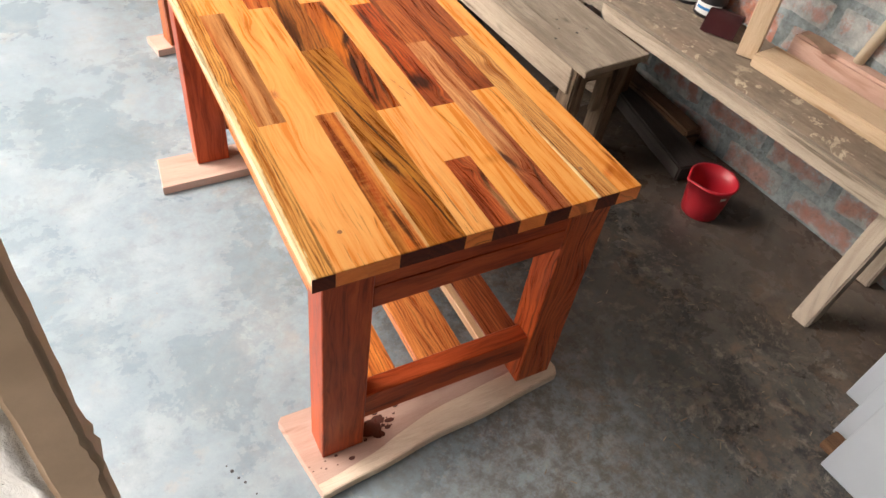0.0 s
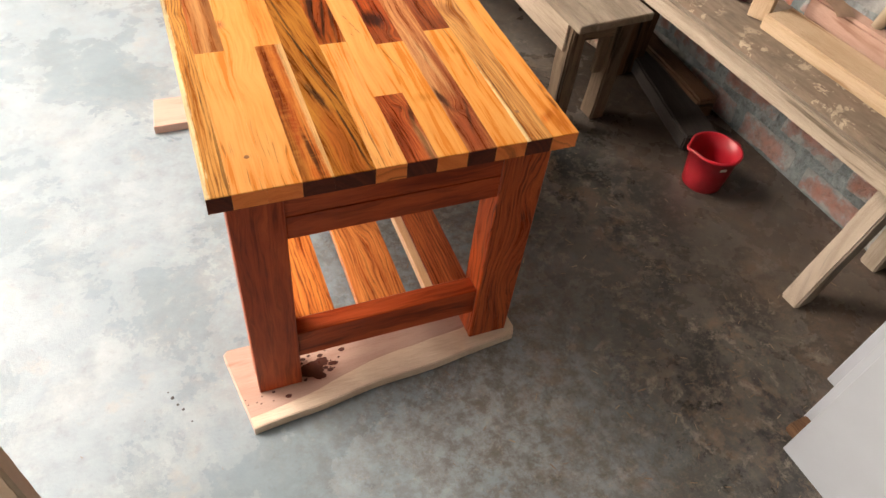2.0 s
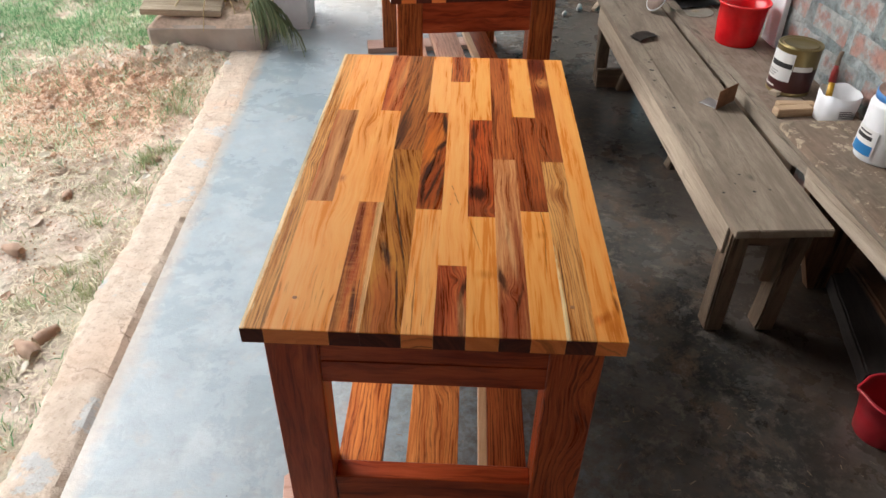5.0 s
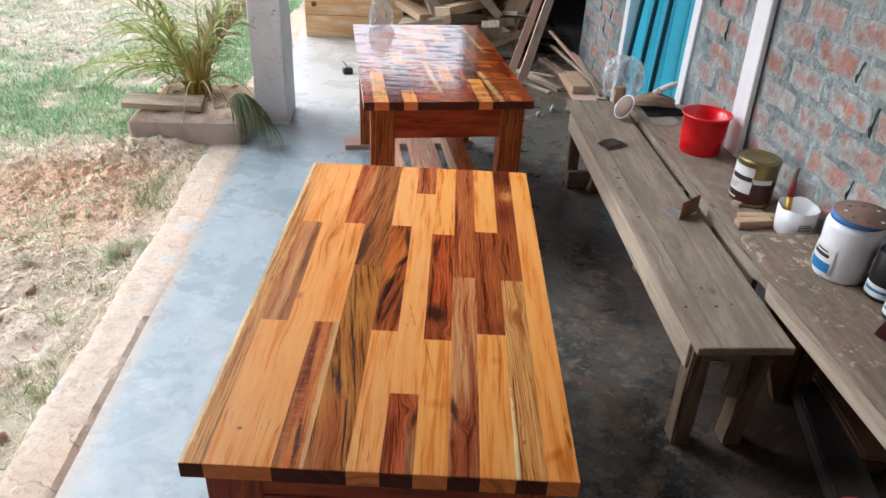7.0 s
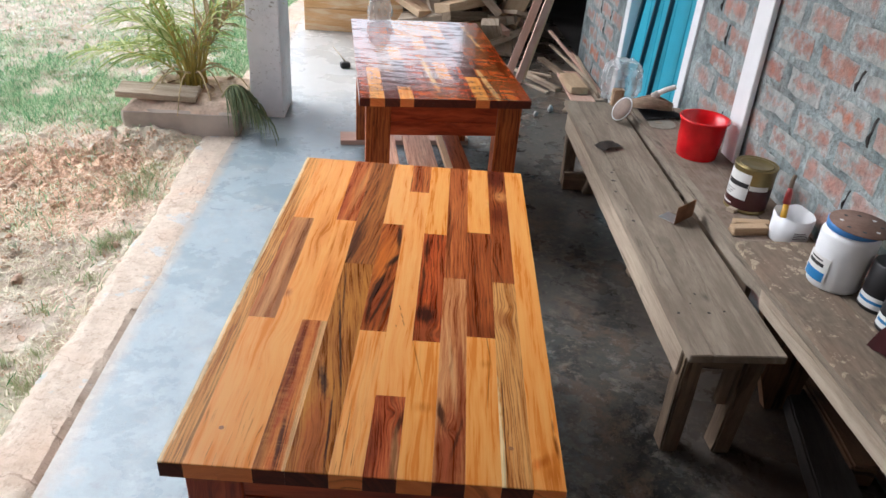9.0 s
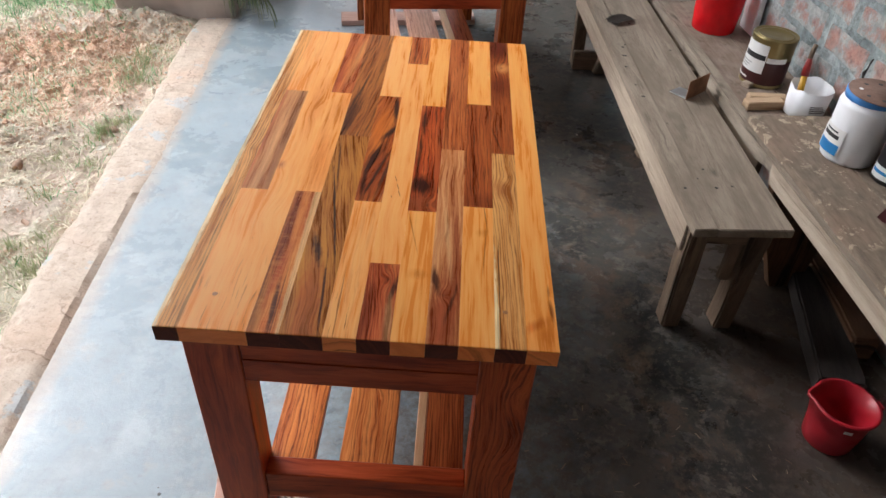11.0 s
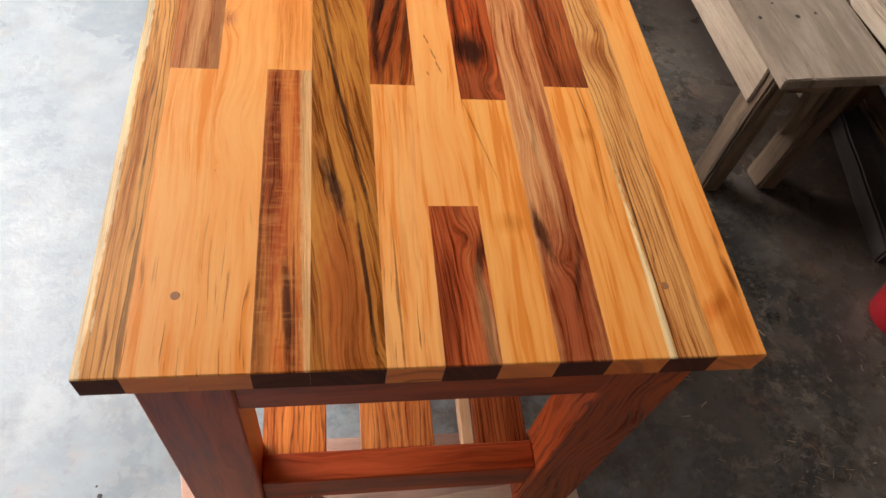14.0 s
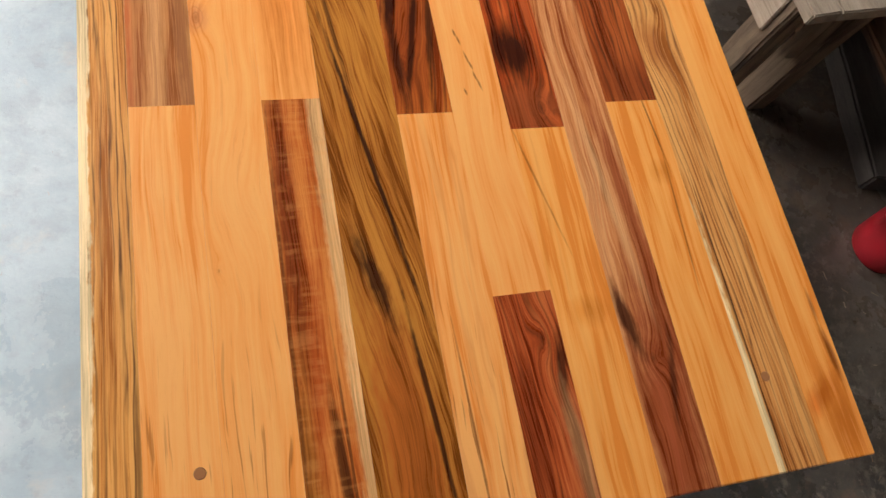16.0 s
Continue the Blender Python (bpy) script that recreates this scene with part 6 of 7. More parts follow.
def plastic_film():
    if "film" not in MATS:
        m = Nodes("clear_plastic_film")
        m.set(Base_Color=(0.86, 0.90, 0.92), Roughness=0.12, Alpha=0.30, Specular_IOR_Level=1.0)
        MATS["film"] = m.mat
    return MATS["film"]


def plastic_bag(at, size, label, peak=0.0):
    """A crumpled film bag with creased facets, drawn in towards its mouth by peak."""
    b = bmesh.new()
    bmesh.ops.create_icosphere(b, subdivisions=4, radius=1.0)
    for v in b.verts:
        p = v.co.copy()
        crease = 0.16 - 0.34 * abs(noise.noise(p * 2.0)) - 0.22 * abs(noise.noise(p * 4.3 + Vector((3, 1, 7)))) - 0.10 * abs(noise.noise(p * 9.0))
        narrow = 1 - peak * max(0.0, 0.5 + 0.5 * p.z)
        square = [math.copysign(abs(c) ** 0.75, c) for c in p]
        v.co = Vector((square[0] * size[0] * narrow, square[1] * size[1] * narrow, max(-0.8 * size[2], square[2] * size[2]))) * (1 + crease)
    lowest = min(v.co.z for v in b.verts)
    for v in b.verts:
        v.co.z -= lowest
    return solid("plastic_bag", b, plastic_film(), at, label, "plastic bag")


plastic_bag(low(0.062, 2.175, 0.016), (0.088, 0.060, 0.100), "crumpled clear plastic bag")
offcut(low(0.008, 2.085, 0.016, 6), 0.050, 0.030, 0.075, raw, "pale sawn block standing at the workbench end", "z")
plastic_bag(T2 @ pose(-0.17, 1.09, 0.609, 0, 0, 30), (0.080, 0.050, 0.074), "small crumpled clear plastic bag standing on the wet table", 0.6)
plastic_bag(ROOM @ Matrix.Translation((0.70, 4.58, 0.44)), (0.12, 0.09, 0.11), "crumpled pale plastic sheet caught in the scrap wood")

# boards and sticks lying at the near end of the workbench
offcut(wb(0.118, -0.62, 0.0, 0), 0.105, 0.80, 0.040, raw, "pale sawn board lying on the workbench", "y")
offcut(wb(0.228, -0.70, 0.0, -1), 0.105, 0.86, 0.085, pinkish, "thick pinkish beam lying on the workbench", "y")
b = box(-0.015, 0.015, -0.027, 0.027, 0.004, 0.64, 0.002)
solid("wooden_post", b, raw("z"), wb(0.150, 0.215, 0.0, 20) @ pose(0, 0, 0, -2, 3, 0), "short raw square post standing on the workbench", "post")
b = tube([(0, 0, 0), (0.0, -0.03, 0.20), (-0.03, -0.06, 0.5)], 0.015, 9)
solid("peeled_stick", b, plain("peeled_branch", (0.58, 0.50, 0.36), 0.7, vary=0.3), wb(0.275, -0.02, 0.0855), "pale peeled stick leaning at the wall", "stick")
bent_sheet(wb(0.245, 0.085, 0.0865, 70), "flake of pale bark on the beam", [(-0.05, 0.002), (-0.02, 0.010), (0.02, 0.012), (0.05, 0.003)], 0.05, plain("pale_bark", (0.52, 0.37, 0.26), 0.9, vary=0.4), 8)

# ---- on the bench ----
def steel_angle():
    """A bent plate: a flat blade and an upright rusty one."""
    t = thing("steel_scraper", ROOM @ Matrix.Translation((0.922, 1.232, 0.3818)) @ pose(0, 0, 0, 0, 0, -51.5), "bent steel plate with a rusty upright face", "steel plate")
    part("blade", box(-0.062, 0.0, 0.004, 0.060, 0.0, 0.0025, 0.0005), METAL, t, "flat grey blade")
    up = box(0.0, 0.0025, 0.0, 0.105, 0.0, 0.062, 0.0005)
    part("upright", up, RUST, t, "rusty upright face")
    return t


steel_angle()
bent_sheet(ROOM @ Matrix.Translation((0.858, 1.85, 0.383)) @ pose(0, 0, 0, 0, 0, 30), "dark curled scrap of sandpaper on the bench", [(-0.05, 0.004), (-0.02, 0.014), (0.02, 0.012), (0.055, 0.004)], 0.06, plain("dark_sandpaper", (0.075, 0.060, 0.050), 0.9, vary=0.4), 1)

# ---- on the floor at the wall ----
solid("dark_beam", worn_plank(0.115, 0.46, 0.055, 0.003, 2.0, 8), charred("y"), ROOM @ Matrix.Translation((1.108, 0.405, 0.001)) @ pose(0, 0, 0, 0, 0, -14), "dark old beam lying on the floor", "beam")
solid("brown_billet", worn_plank(0.075, 0.40, 0.075, 0.004, 5.0, 8), brown_log("y"), ROOM @ Matrix.Translation((1.245, 0.520, 0.001)) @ pose(0, 0, 0, 0, 0, -5), "brown squared billet on the floor by the wall", "billet")
offcut(ROOM @ Matrix.Translation((1.18, 0.90, 0.001)) @ pose(0, 0, 0, 0, 0, 10), 0.10, 0.12, 0.05, scrap, "pale block of wood on the floor")
GREYB = plain("pale_grey_laminate", (0.46, 0.50, 0.54), 0.45, vary=0.15, scale=6)
for u, v, L, lean, tone in ((0.700, -0.472, 0.80, 5.0, "pale grey board standing on edge"), (0.800, -0.432, 0.80, 5.5, "pale grey board behind another one"), (0.926, -0.380, 0.80, 6.0, "bluish grey board beside the workbench leg")):
    solid("leaning_board", box(0, 0.018, -L, 0, 0, 0.62, 0.002), GREYB, ROOM @ Matrix.Translation((u, v, 0.0)) @ pose(0, 0, 0, 0, lean, 0), tone, "board", "pale grey boards on edge")
offcut(ROOM @ Matrix.Translation((0.735, -0.60, 0.001)), 0.05, 0.16, 0.03, brown_log, "brown block between the grey boards", "y")


def tall_column(x0, x1, y0, y1, cuts, bevel):
    b = box(x0, x1, y0, y1, 0.0, 3.34, 0)
    bmesh.ops.subdivide_edges(b, edges=[e for e in b.edges if abs(e.verts[0].co.z - e.verts[1].co.z) > 1], cuts=cuts, use_grid_fill=True)
    bmesh.ops.bevel(b, geom=[e for e in b.edges if abs(e.verts[0].co.z - e.verts[1].co.z) > 1e-4 and len(e.link_faces) == 2 and e.calc_face_angle(0) > 1.0], offset=bevel, segments=3, affect="EDGES")
    return b


def veranda_pole():
    """A squared trunk with a chipped edge."""
    b = tall_column(-0.020, 0.020, -0.018, 0.018, 260, 0.005)
    for v in b.verts:
        z = v.co.z
        side = -1 if v.co.x < 0 else 1
        v.co.x += 0.003 * noise.noise(Vector((0, 0, z * 1.7))) + side * (0.0012 * noise.noise(Vector((side * 5, v.co.y * 40, z * 18))) + 0.0009 * noise.noise(Vector((side * 9, v.co.y * 60, z * 90))))
        if side > 0 and 0.765 < z < 0.832:
            v.co.x += 0.005 * (0.832 - z) / 0.067 + 0.004 * noise.noise(Vector((v.co.y * 90, 4, z * 130)))
        v.co.y += 0.002 * noise.noise(Vector((7, v.co.x * 30, z * 18)))
    for f in b.faces:
        f.smooth = True
    for e in b.edges:
        e.smooth = len(e.link_faces) == 2 and e.calc_face_angle(0) < 0.9
    return solid("veranda_pole", b, plain("tan_debarked_trunk", (0.60, 0.46, 0.33), 0.9, vary=0.22, scale=30, relief=0.25), Matrix.Translation((-0.605, -0.254, 0.0)), "rough tan squared pole holding the roof", "pole")


def plaster_pier():
    """Rough lime plaster built up against the pole."""
    b = tall_column(-0.190, 0.0, -0.030, 0.0, 240, 0.008)
    bmesh.ops.subdivide_edges(b, edges=[e for e in b.edges if abs(e.verts[0].co.x - e.verts[1].co.x) > 0.05], cuts=12, use_grid_fill=True)
    for v in b.verts:
        p = v.co.copy()
        swell = noise.noise(p * 22) * 0.006 + noise.noise(p * 55) * 0.0035 + noise.noise(p * 120) * 0.0014
        v.co.y -= swell if p.y < -0.015 else 0.0
        if p.x > -0.03:
            v.co.x += 0.005 * noise.noise(Vector((1, p.y * 20, p.z * 16))) + 0.004 * noise.noise(Vector((5, p.y * 50, p.z * 60)))
    for f in b.faces:
        f.smooth = True
    m = Nodes("rough_lime_plaster")
    v = m.coords(shift=0)
    a, c = m.noise(v, 16.0, 6.0, 0.65), m.noise(v, 60.0, 5.0, 0.7)
    col = m.ramp(a, (0.35, (0.66, 0.67, 0.66)), (0.6, (0.84, 0.85, 0.84)))
    col = m.mix(m.ramp(c, (0.26, 1.0), (0.31, 0.0)), col, (0.10, 0.09, 0.08))
    m.set(Base_Color=col, Roughness=0.95)
    m.bump(m.math("ADD", a, c), 0.6, 0.008)
    return solid("plaster_pier", b, m.mat, Matrix.Translation((-0.622, -0.274, 0.0)) @ pose(0, 0, 0, 0, 0, -42) @ Matrix.Translation((-0.006, 0.030, 0)), "rough white lime plaster pier behind the pole", "pier")


plaster_pier()
veranda_pole()

# ---- far end ----
def concrete_post():
    b = box(-0.770, -0.598, 2.98, 3.27, -0.05, 3.34, 0.006)
    bmesh.ops.subdivide_edges(b, edges=[e for e in b.edges if abs(e.verts[0].co.z - e.verts[1].co.z) > 1], cuts=30, use_grid_fill=True)
    rough_up(b, 0.006, 9.0)
    m = Nodes("whitewashed_concrete")
    v = m.coords(shift=0)
    a, c = m.noise(v, 8.0, 6.0, 0.65), m.noise(v, 45.0, 5.0, 0.7)
    col = m.ramp(a, (0.35, (0.86, 0.86, 0.86)), (0.65, (0.95, 0.95, 0.95)))
    col = m.mix(m.math("MULTIPLY", m.ramp(c, (0.33, 1.0), (0.44, 0.0)), m.ramp(m.noise(v, 6.0, 4.0, 0.7), (0.45, 0.0), (0.6, 0.75))), col, (0.24, 0.21, 0.18))
    m.set(Base_Color=col, Roughness=0.9)
    m.bump(m.math("ADD", a, c), 0.6, 0.01)
    return solid("concrete_post", b, m.mat, ROOM, "whitewashed square concrete veranda post", "post")


concrete_post()


def planter():
    t = thing("planter", ROOM, "low cement planter block full of soil", "planter")
    b = box(-1.345, -0.785, 2.68, 3.22, -0.06, 0.120, 0.012)
    bmesh.ops.subdivide_edges(b, edges=b.edges[:], cuts=8, use_grid_fill=True)
    part("block", rough_up(b, 0.012, 7.0), plain("weathered_cement_block", (0.44, 0.375, 0.32), 0.95, vary=0.5, scale=14, relief=0.6), t)
    b = bmesh.new()
    bmesh.ops.create_grid(b, x_segments=40, y_segments=40, size=0.5)
    for v in b.verts:
        x, y = v.co.x, v.co.y
        edge = max(0.0, 1 - (2 * max(abs(x), abs(y))) ** 6)
        v.co = Vector((-1.065 + x * 0.56, 2.95 + y * 0.54, 0.112 + edge * (0.045 + 0.02 * noise.noise(Vector((x * 6, y * 6, 0))) + 0.012 * noise.noise(Vector((x * 22, y * 22, 3))))))
    for f in b.faces:
        f.smooth = True
    part("soil", b, plain("red_planter_soil", (0.60, 0.45, 0.34), 0.95, vary=0.6, scale=60, relief=0.8), t, "heaped reddish soil")
    return t


planter()
offcut(ROOM @ Matrix.Translation((-1.375, 2.71, 0.168)) @ pose(0, 0, 0, 5, 3, 4), 0.385, 0.14, 0.030, scrap, "dusty pinkish grey board lying across the planter")


def palm():
    t = thing("areca_palm", ROOM @ Matrix.Translation((-1.06, 2.98, 0.14)), "young areca palm with arching yellow-green fronds", "palm")
    green = leaf_mat("palm_leaf", (0.20, 0.30, 0.08), (0.46, 0.54, 0.17), (0.76, 0.76, 0.42), 0.45)
    dry = leaf_mat("dry_palm_leaf", (0.34, 0.24, 0.11), (0.42, 0.31, 0.15), (0.26, 0.17, 0.08))
    stalk = plain("yellow_stalk", (0.42, 0.33, 0.07), 0.5, vary=0.35)
    r3 = random.Random(11)
    for k in range(15):
        az = r3.uniform(10, 230) if k > 7 else 105 + 18 * k
        L = r3.uniform(0.6, 1.0)
        rise = r3.uniform(0.85, 1.2) if k > 4 else r3.uniform(0.55, 0.75)
        a = radians(az)
        d = Vector((math.cos(a), math.sin(a), 0))
        pts = []
        for i in range(15):
            f = i / 14
            pts.append(d * (L * max(0.34, 1 - rise * 0.55) * f ** 1.5) + Vector((0, 0, L * (rise * 1.05 * f - 0.42 * f * f * (1.25 - rise * 0.6)))) + Vector((0.03 * math.cos(k * 2.4), 0.03 * math.sin(k * 2.4), 0)))
        fr = part("frond", tube(pts, 0.006, 6, tip=0.3), stalk, t, "yellow-green frond")
        b = bmesh.new()
        for i in range(4, 15):
            p = pts[i]
            fw = (pts[min(i + 1, 14)] - pts[i - 1]).normalized()
            side = fw.cross(Vector((0, 0, 1))).normalized()
            for sgn in (-1, 1):
                for rep in range(1 + i % 2):
                    q = p + fw * (0.5 * rep * L / 14)
                    ll = (0.20 + 0.09 * math.sin(math.pi * (i - 3) / 11)) * r3.uniform(0.8, 1.15) * (0.75 if i > 12 else 1)
                    dirn = (side * sgn * r3.uniform(0.85, 1.1) + fw * r3.uniform(0.35, 0.75) + Vector((0, 0, r3.uniform(0.15, 0.5)))).normalized()
                    wdt = dirn.cross(Vector((0, 0, 1))).normalized() * 0.0088
                    prev = None
                    for s5 in range(5):
                        g = s5 / 4
                        c = q + dirn * ll * g + Vector((0, 0, -0.10 * g * g * ll / 0.25))
                        w = wdt * (1.0 - g) ** 0.6 * (0.55 + 0.45 * min(1, g * 4))
                        cur = (b.verts.new(c - w), b.verts.new(c + Vector((0, 0, -0.003))), b.verts.new(c + w))
                        if prev:
                            b.faces.new((prev[0], prev[1], cur[1], cur[0]))
                            b.faces.new((prev[1], prev[2], cur[2], cur[1]))
                        prev = cur
        part("leaf_blade", b, dry if k in (9, 13) else green, fr)
    b = bmesh.new()
    for k in range(20):
        a, w = k * 2.4, 0.6 + 0.05 * k
        tube([(0.05 * w * math.cos(a), 0.05 * w * math.sin(a), -0.02), (0.045 * w * math.cos(a), 0.045 * w * math.sin(a), 0.10), (0.085 * w * math.cos(a), 0.085 * w * math.sin(a), 0.26)], 0.008, 6, b, 0.5)
    part("stem_clump", b, stalk, t, "clump of yellow stems")
    for k in range(9):
        a = radians(200 + 34 * k)
        d, L = Vector((math.cos(a), math.sin(a), 0)), r3.uniform(0.14, 0.30)
        pts = [d * (0.05 + L * f) + Vector((0, 0, 0.10 + 0.16 * f - 0.30 * f * f)) for f in (0, 0.25, 0.5, 0.75, 1.0)]
        part("dead_stem", tube(pts, 0.006, 5, tip=0.35), plain("straw_coloured_stem", (0.60, 0.47, 0.27), 0.8, vary=0.4), t, "drooping straw-coloured dead stem")
    return t


palm()


def hanging_frond():
    t = thing("palm_leaf_cutting", ROOM @ Matrix.Translation((-0.86, 2.74, 0.17)), "drooping dull green frond hanging over the planter", "palm frond")
    r4 = random.Random(3)
    pts = [Vector((0.17 * f, -0.10 * f, 0.015 + 0.10 * math.sin(math.pi * min(1.0, f * 0.9)) - 0.06 * f * f)) for f in [i / 12 for i in range(13)]]
    part("midrib", tube(pts, 0.005, 6, tip=0.4), plain("green_midrib", (0.36, 0.36, 0.16), 0.5, vary=0.3), t)
    b = bmesh.new()
    for k in range(64):
        f = 0.12 + 0.88 * (k // 2) / 31
        p0 = pts[min(12, int(f * 12))]
        sgn = 1 if k % 2 else -1
        L = r4.uniform(0.20, 0.29) * (1.0 - 0.2 * f)
        out = Vector((0.15 + 0.55 * f + r4.uniform(-0.2, 0.2), sgn * r4.uniform(0.15, 0.45) - 0.1, 0))
        prev = None
        for s5 in range(6):
            g5 = s5 / 5
            c = p0 + out * L * g5 * (1.1 - 0.5 * g5) + Vector((0, 0, -L * g5 * g5 * 0.95))
            w = Vector((0.75, 0.66 * sgn, 0)) * 0.0075 * (1 - g5) ** 0.5
            cur = (b.verts.new(c - w), b.verts.new(c + Vector((0, 0, -0.002))), b.verts.new(c + w))
            if prev:
                b.faces.new((prev[0], prev[1], cur[1], cur[0]))
                b.faces.new((prev[1], prev[2], cur[2], cur[1]))
            prev = cur
    part("leaf_blade", b, leaf_mat("drooping_leaf", (0.09, 0.13, 0.06), (0.18, 0.22, 0.11), (0.36, 0.38, 0.22)), t)
    return t


hanging_frond()


def plank_box():
    t = thing("wooden_crate", ROOM @ Matrix.Translation((-0.73, 4.86, 0.0)), "unfinished teak plank box with knots", "wooden box")
    for k, (z0, z1) in enumerate(((0.0, 0.165), (0.168, 0.335), (0.338, 0.50))):
        part("front_plank", box(0, 0.75, 0.0, 0.022, z0, z1, 0.002), teak_box("x"), t)
        part("back_plank", box(0, 0.75, 0.40, 0.422, z0, z1, 0.002), teak_box("x"), t)
        for x in (0.0, 0.728):
            part("end_plank", box(x, x + 0.022, 0.0225, 0.3995, z0, z1, 0.002), teak_box("y"), t)
    part("lid", box(-0.01, 0.76, -0.01, 0.432, 0.501, 0.523, 0.002), teak_box("x"), t)
    for x, z in ((0.07, 0.245), (0.52, 0.245)):
        part("knot", lathe([(0.020, 0), (0.017, 0.0012)], 18, close_top=True), darkred("x"), t, "dark round knot", at=pose(x, 0, z, 90, 0, 0))
    return t


plank_box()


def scrap_pile():
    t = thing("scrap_wood_pile", ROOM, "tangled heap of grey and pale scrap lumber", "wood pile")
    r5 = random.Random(21)
    for k in range(92):
        L, w, h = r5.uniform(0.18, 0.70), r5.uniform(0.06, 0.17), r5.uniform(0.025, 0.08)
        b = box(-L / 2, L / 2, -w / 2, w / 2, -h / 2, h / 2, 0.003)
        f = (k / 92)
        u, v = r5.uniform(0.08, 0.92), r5.uniform(4.45, 5.6)
        z = 0.05 + 0.85 * f * max(0.25, min(1.0, (v - 4.3) / 0.7))
        part("offcut", b, r5.choice((scrap, weathered, pale_board, dirty_leg, scrap, raw, pinkish, pale_board))("x"), t, at=Matrix.Translation((u, v, z)) @ pose(0, 0, 0, r5.uniform(-35, 35), r5.uniform(-50, 50), r5.uniform(0, 180)))
    for k in range(11):
        u = 0.06 + 0.07 * k + r5.uniform(-0.03, 0.03)
        b = box(-0.045, 0.045, -0.012, 0.012, 0, r5.uniform(0.7, 1.02), 0.003)
        part("upright_offcut", b, r5.choice((scrap, raw, weathered, pale_board))("z"), t, at=Matrix.Translation((u, 5.3, 0.05)) @ pose(0, 0, 0, -9, r5.uniform(-14, 18), r5.uniform(-30, 30)))
    for u, v, w, h, turn_y, turn_z in ((0.62, 4.72, 0.11, 0.95, -12, 12), (0.38, 4.80, 0.08, 0.85, 16, -8), (0.74, 4.95, 0.07, 1.0, -4, 20)):
        part("upright_offcut", box(-w, w, -0.014, 0.014, 0, h, 0.003), pale_board("z"), t, "wide pale board", at=Matrix.Translation((u, v, 0.03)) @ pose(0, 0, 0, -16, turn_y, turn_z))
    b = tube([(-0.14, 4.66, 0.05), (0.05, 4.70, 0.12), (0.30, 4.75, 0.26)], 0.03, 10)
    part("pipe", b, plain("grey_pvc", (0.35, 0.37, 0.40), 0.4, vary=0.2), t, "grey plastic pipe")
    return t


scrap_pile()
for k, (u, v, tu, tv, w) in enumerate(((0.725, 3.86, 1.24, 4.00, 0.026), (0.79, 3.80, 1.26, 3.92, 0.022), (0.835, 3.86, 1.28, 4.00, 0.010))):
    p, q = Vector((u, v, 0.0)), Vector((tu, tv, 1.75))
    d = (q - p).normalized()
    side = d.cross(Vector((0, 1, 0))).normalized() if k else d.cross(Vector((0.2, 1, 0))).normalized()
    rot = Matrix((side, d.cross(side), d)).transposed().to_4x4()
    L = (q - p).length
    solid("leaning_plank", box(-w, w, -0.012, 0.012, 0.012, L, 0.002), (pinkish("z"), pinkish("z"), raw("z"))[k], ROOM @ Matrix.Translation(p) @ rot, "long pinkish raw plank leaning towards the wall", "plank", "leaning planks")


def floor_lumber():
    def piece(b, kind, u, v, z, label, rx=0, ry=0, rz=0):
        solid("loose_lumber", b, kind("y"), ROOM @ Matrix.Translation((u, v, z)) @ pose(0, 0, 0, rx, ry, rz), label, "lumber", "loose lumber at the wall")

    flat, thin = "rough flat board of pale lumber on the floor", "thin split stick leaning on the lumber"
    piece(worn_plank(0.150, 0.62, 0.020, 0.001, 1, 3), pinkish, 1.09, 3.46, 0.001, flat, rz=-1)
    piece(worn_plank(0.065, 0.55, 0.018, 0.001, 2, 3), scrap, 1.245, 3.50, 0.001, flat, rz=2)
    piece(worn_plank(0.115, 0.30, 0.048, 0.0012, 3, 3), raw, 1.10, 3.57, 0.022, "thick sawn block lying on the boards", rz=4)
    piece(worn_plank(0.055, 0.46, 0.022, 0.001, 4, 3), scrap, 1.02, 3.66, 0.001, flat, rz=28)
    piece(worn_plank(0.050, 0.52, 0.024, 0.001, 5, 3), dirty_leg, 1.14, 3.88, 0.001, flat, rz=14)
    for k, (u, v, z, rx, rz) in enumerate(((1.262, 3.52, 0.022, 17, 10), (1.292, 3.58, 0.022, 14, 14), (1.235, 3.66, 0.072, 9, 20), (1.275, 3.70, 0.040, 20, 25))):
        piece(worn_plank(0.020 + 0.004 * (k % 2), 0.46 + 0.05 * k, 0.010, 0.0012, 6 + k, 5), (scrap, pinkish)[k % 2], u, v, z, thin, rx, 0, rz)
    for k, (u, v, rz) in enumerate(((1.00, 3.30, -24), (0.955, 3.62, 34), (1.05, 3.95, 60))):
        piece(worn_plank(0.026, 0.22 + 0.07 * k, 0.014, 0.001, 12 + k, 3), scrap, u, v, 0.001, "short pale offcut on the floor", rz=rz)
    b = box(-0.032, 0.032, -0.022, 0.022, 0, 0.038, 0.006)
    solid("black_block", b, BLACK, ROOM @ Matrix.Translation((-0.345, 3.94, 0.001)) @ pose(0, 0, 0, 0, 0, 20), "small black plastic block on the floor", "block")
    solid("thin_stick", tube([(0, 0, 0.044), (-0.035, 0.03, 0.075), (-0.085, 0.07, 0.115)], 0.005, 7, tip=0.7), plain("pale_stick", (0.66, 0.58, 0.46), 0.8, vary=0.4), ROOM @ Matrix.Translation((-0.345, 3.94, 0.0)), "thin pale stick leaning out of the black block", "stick")


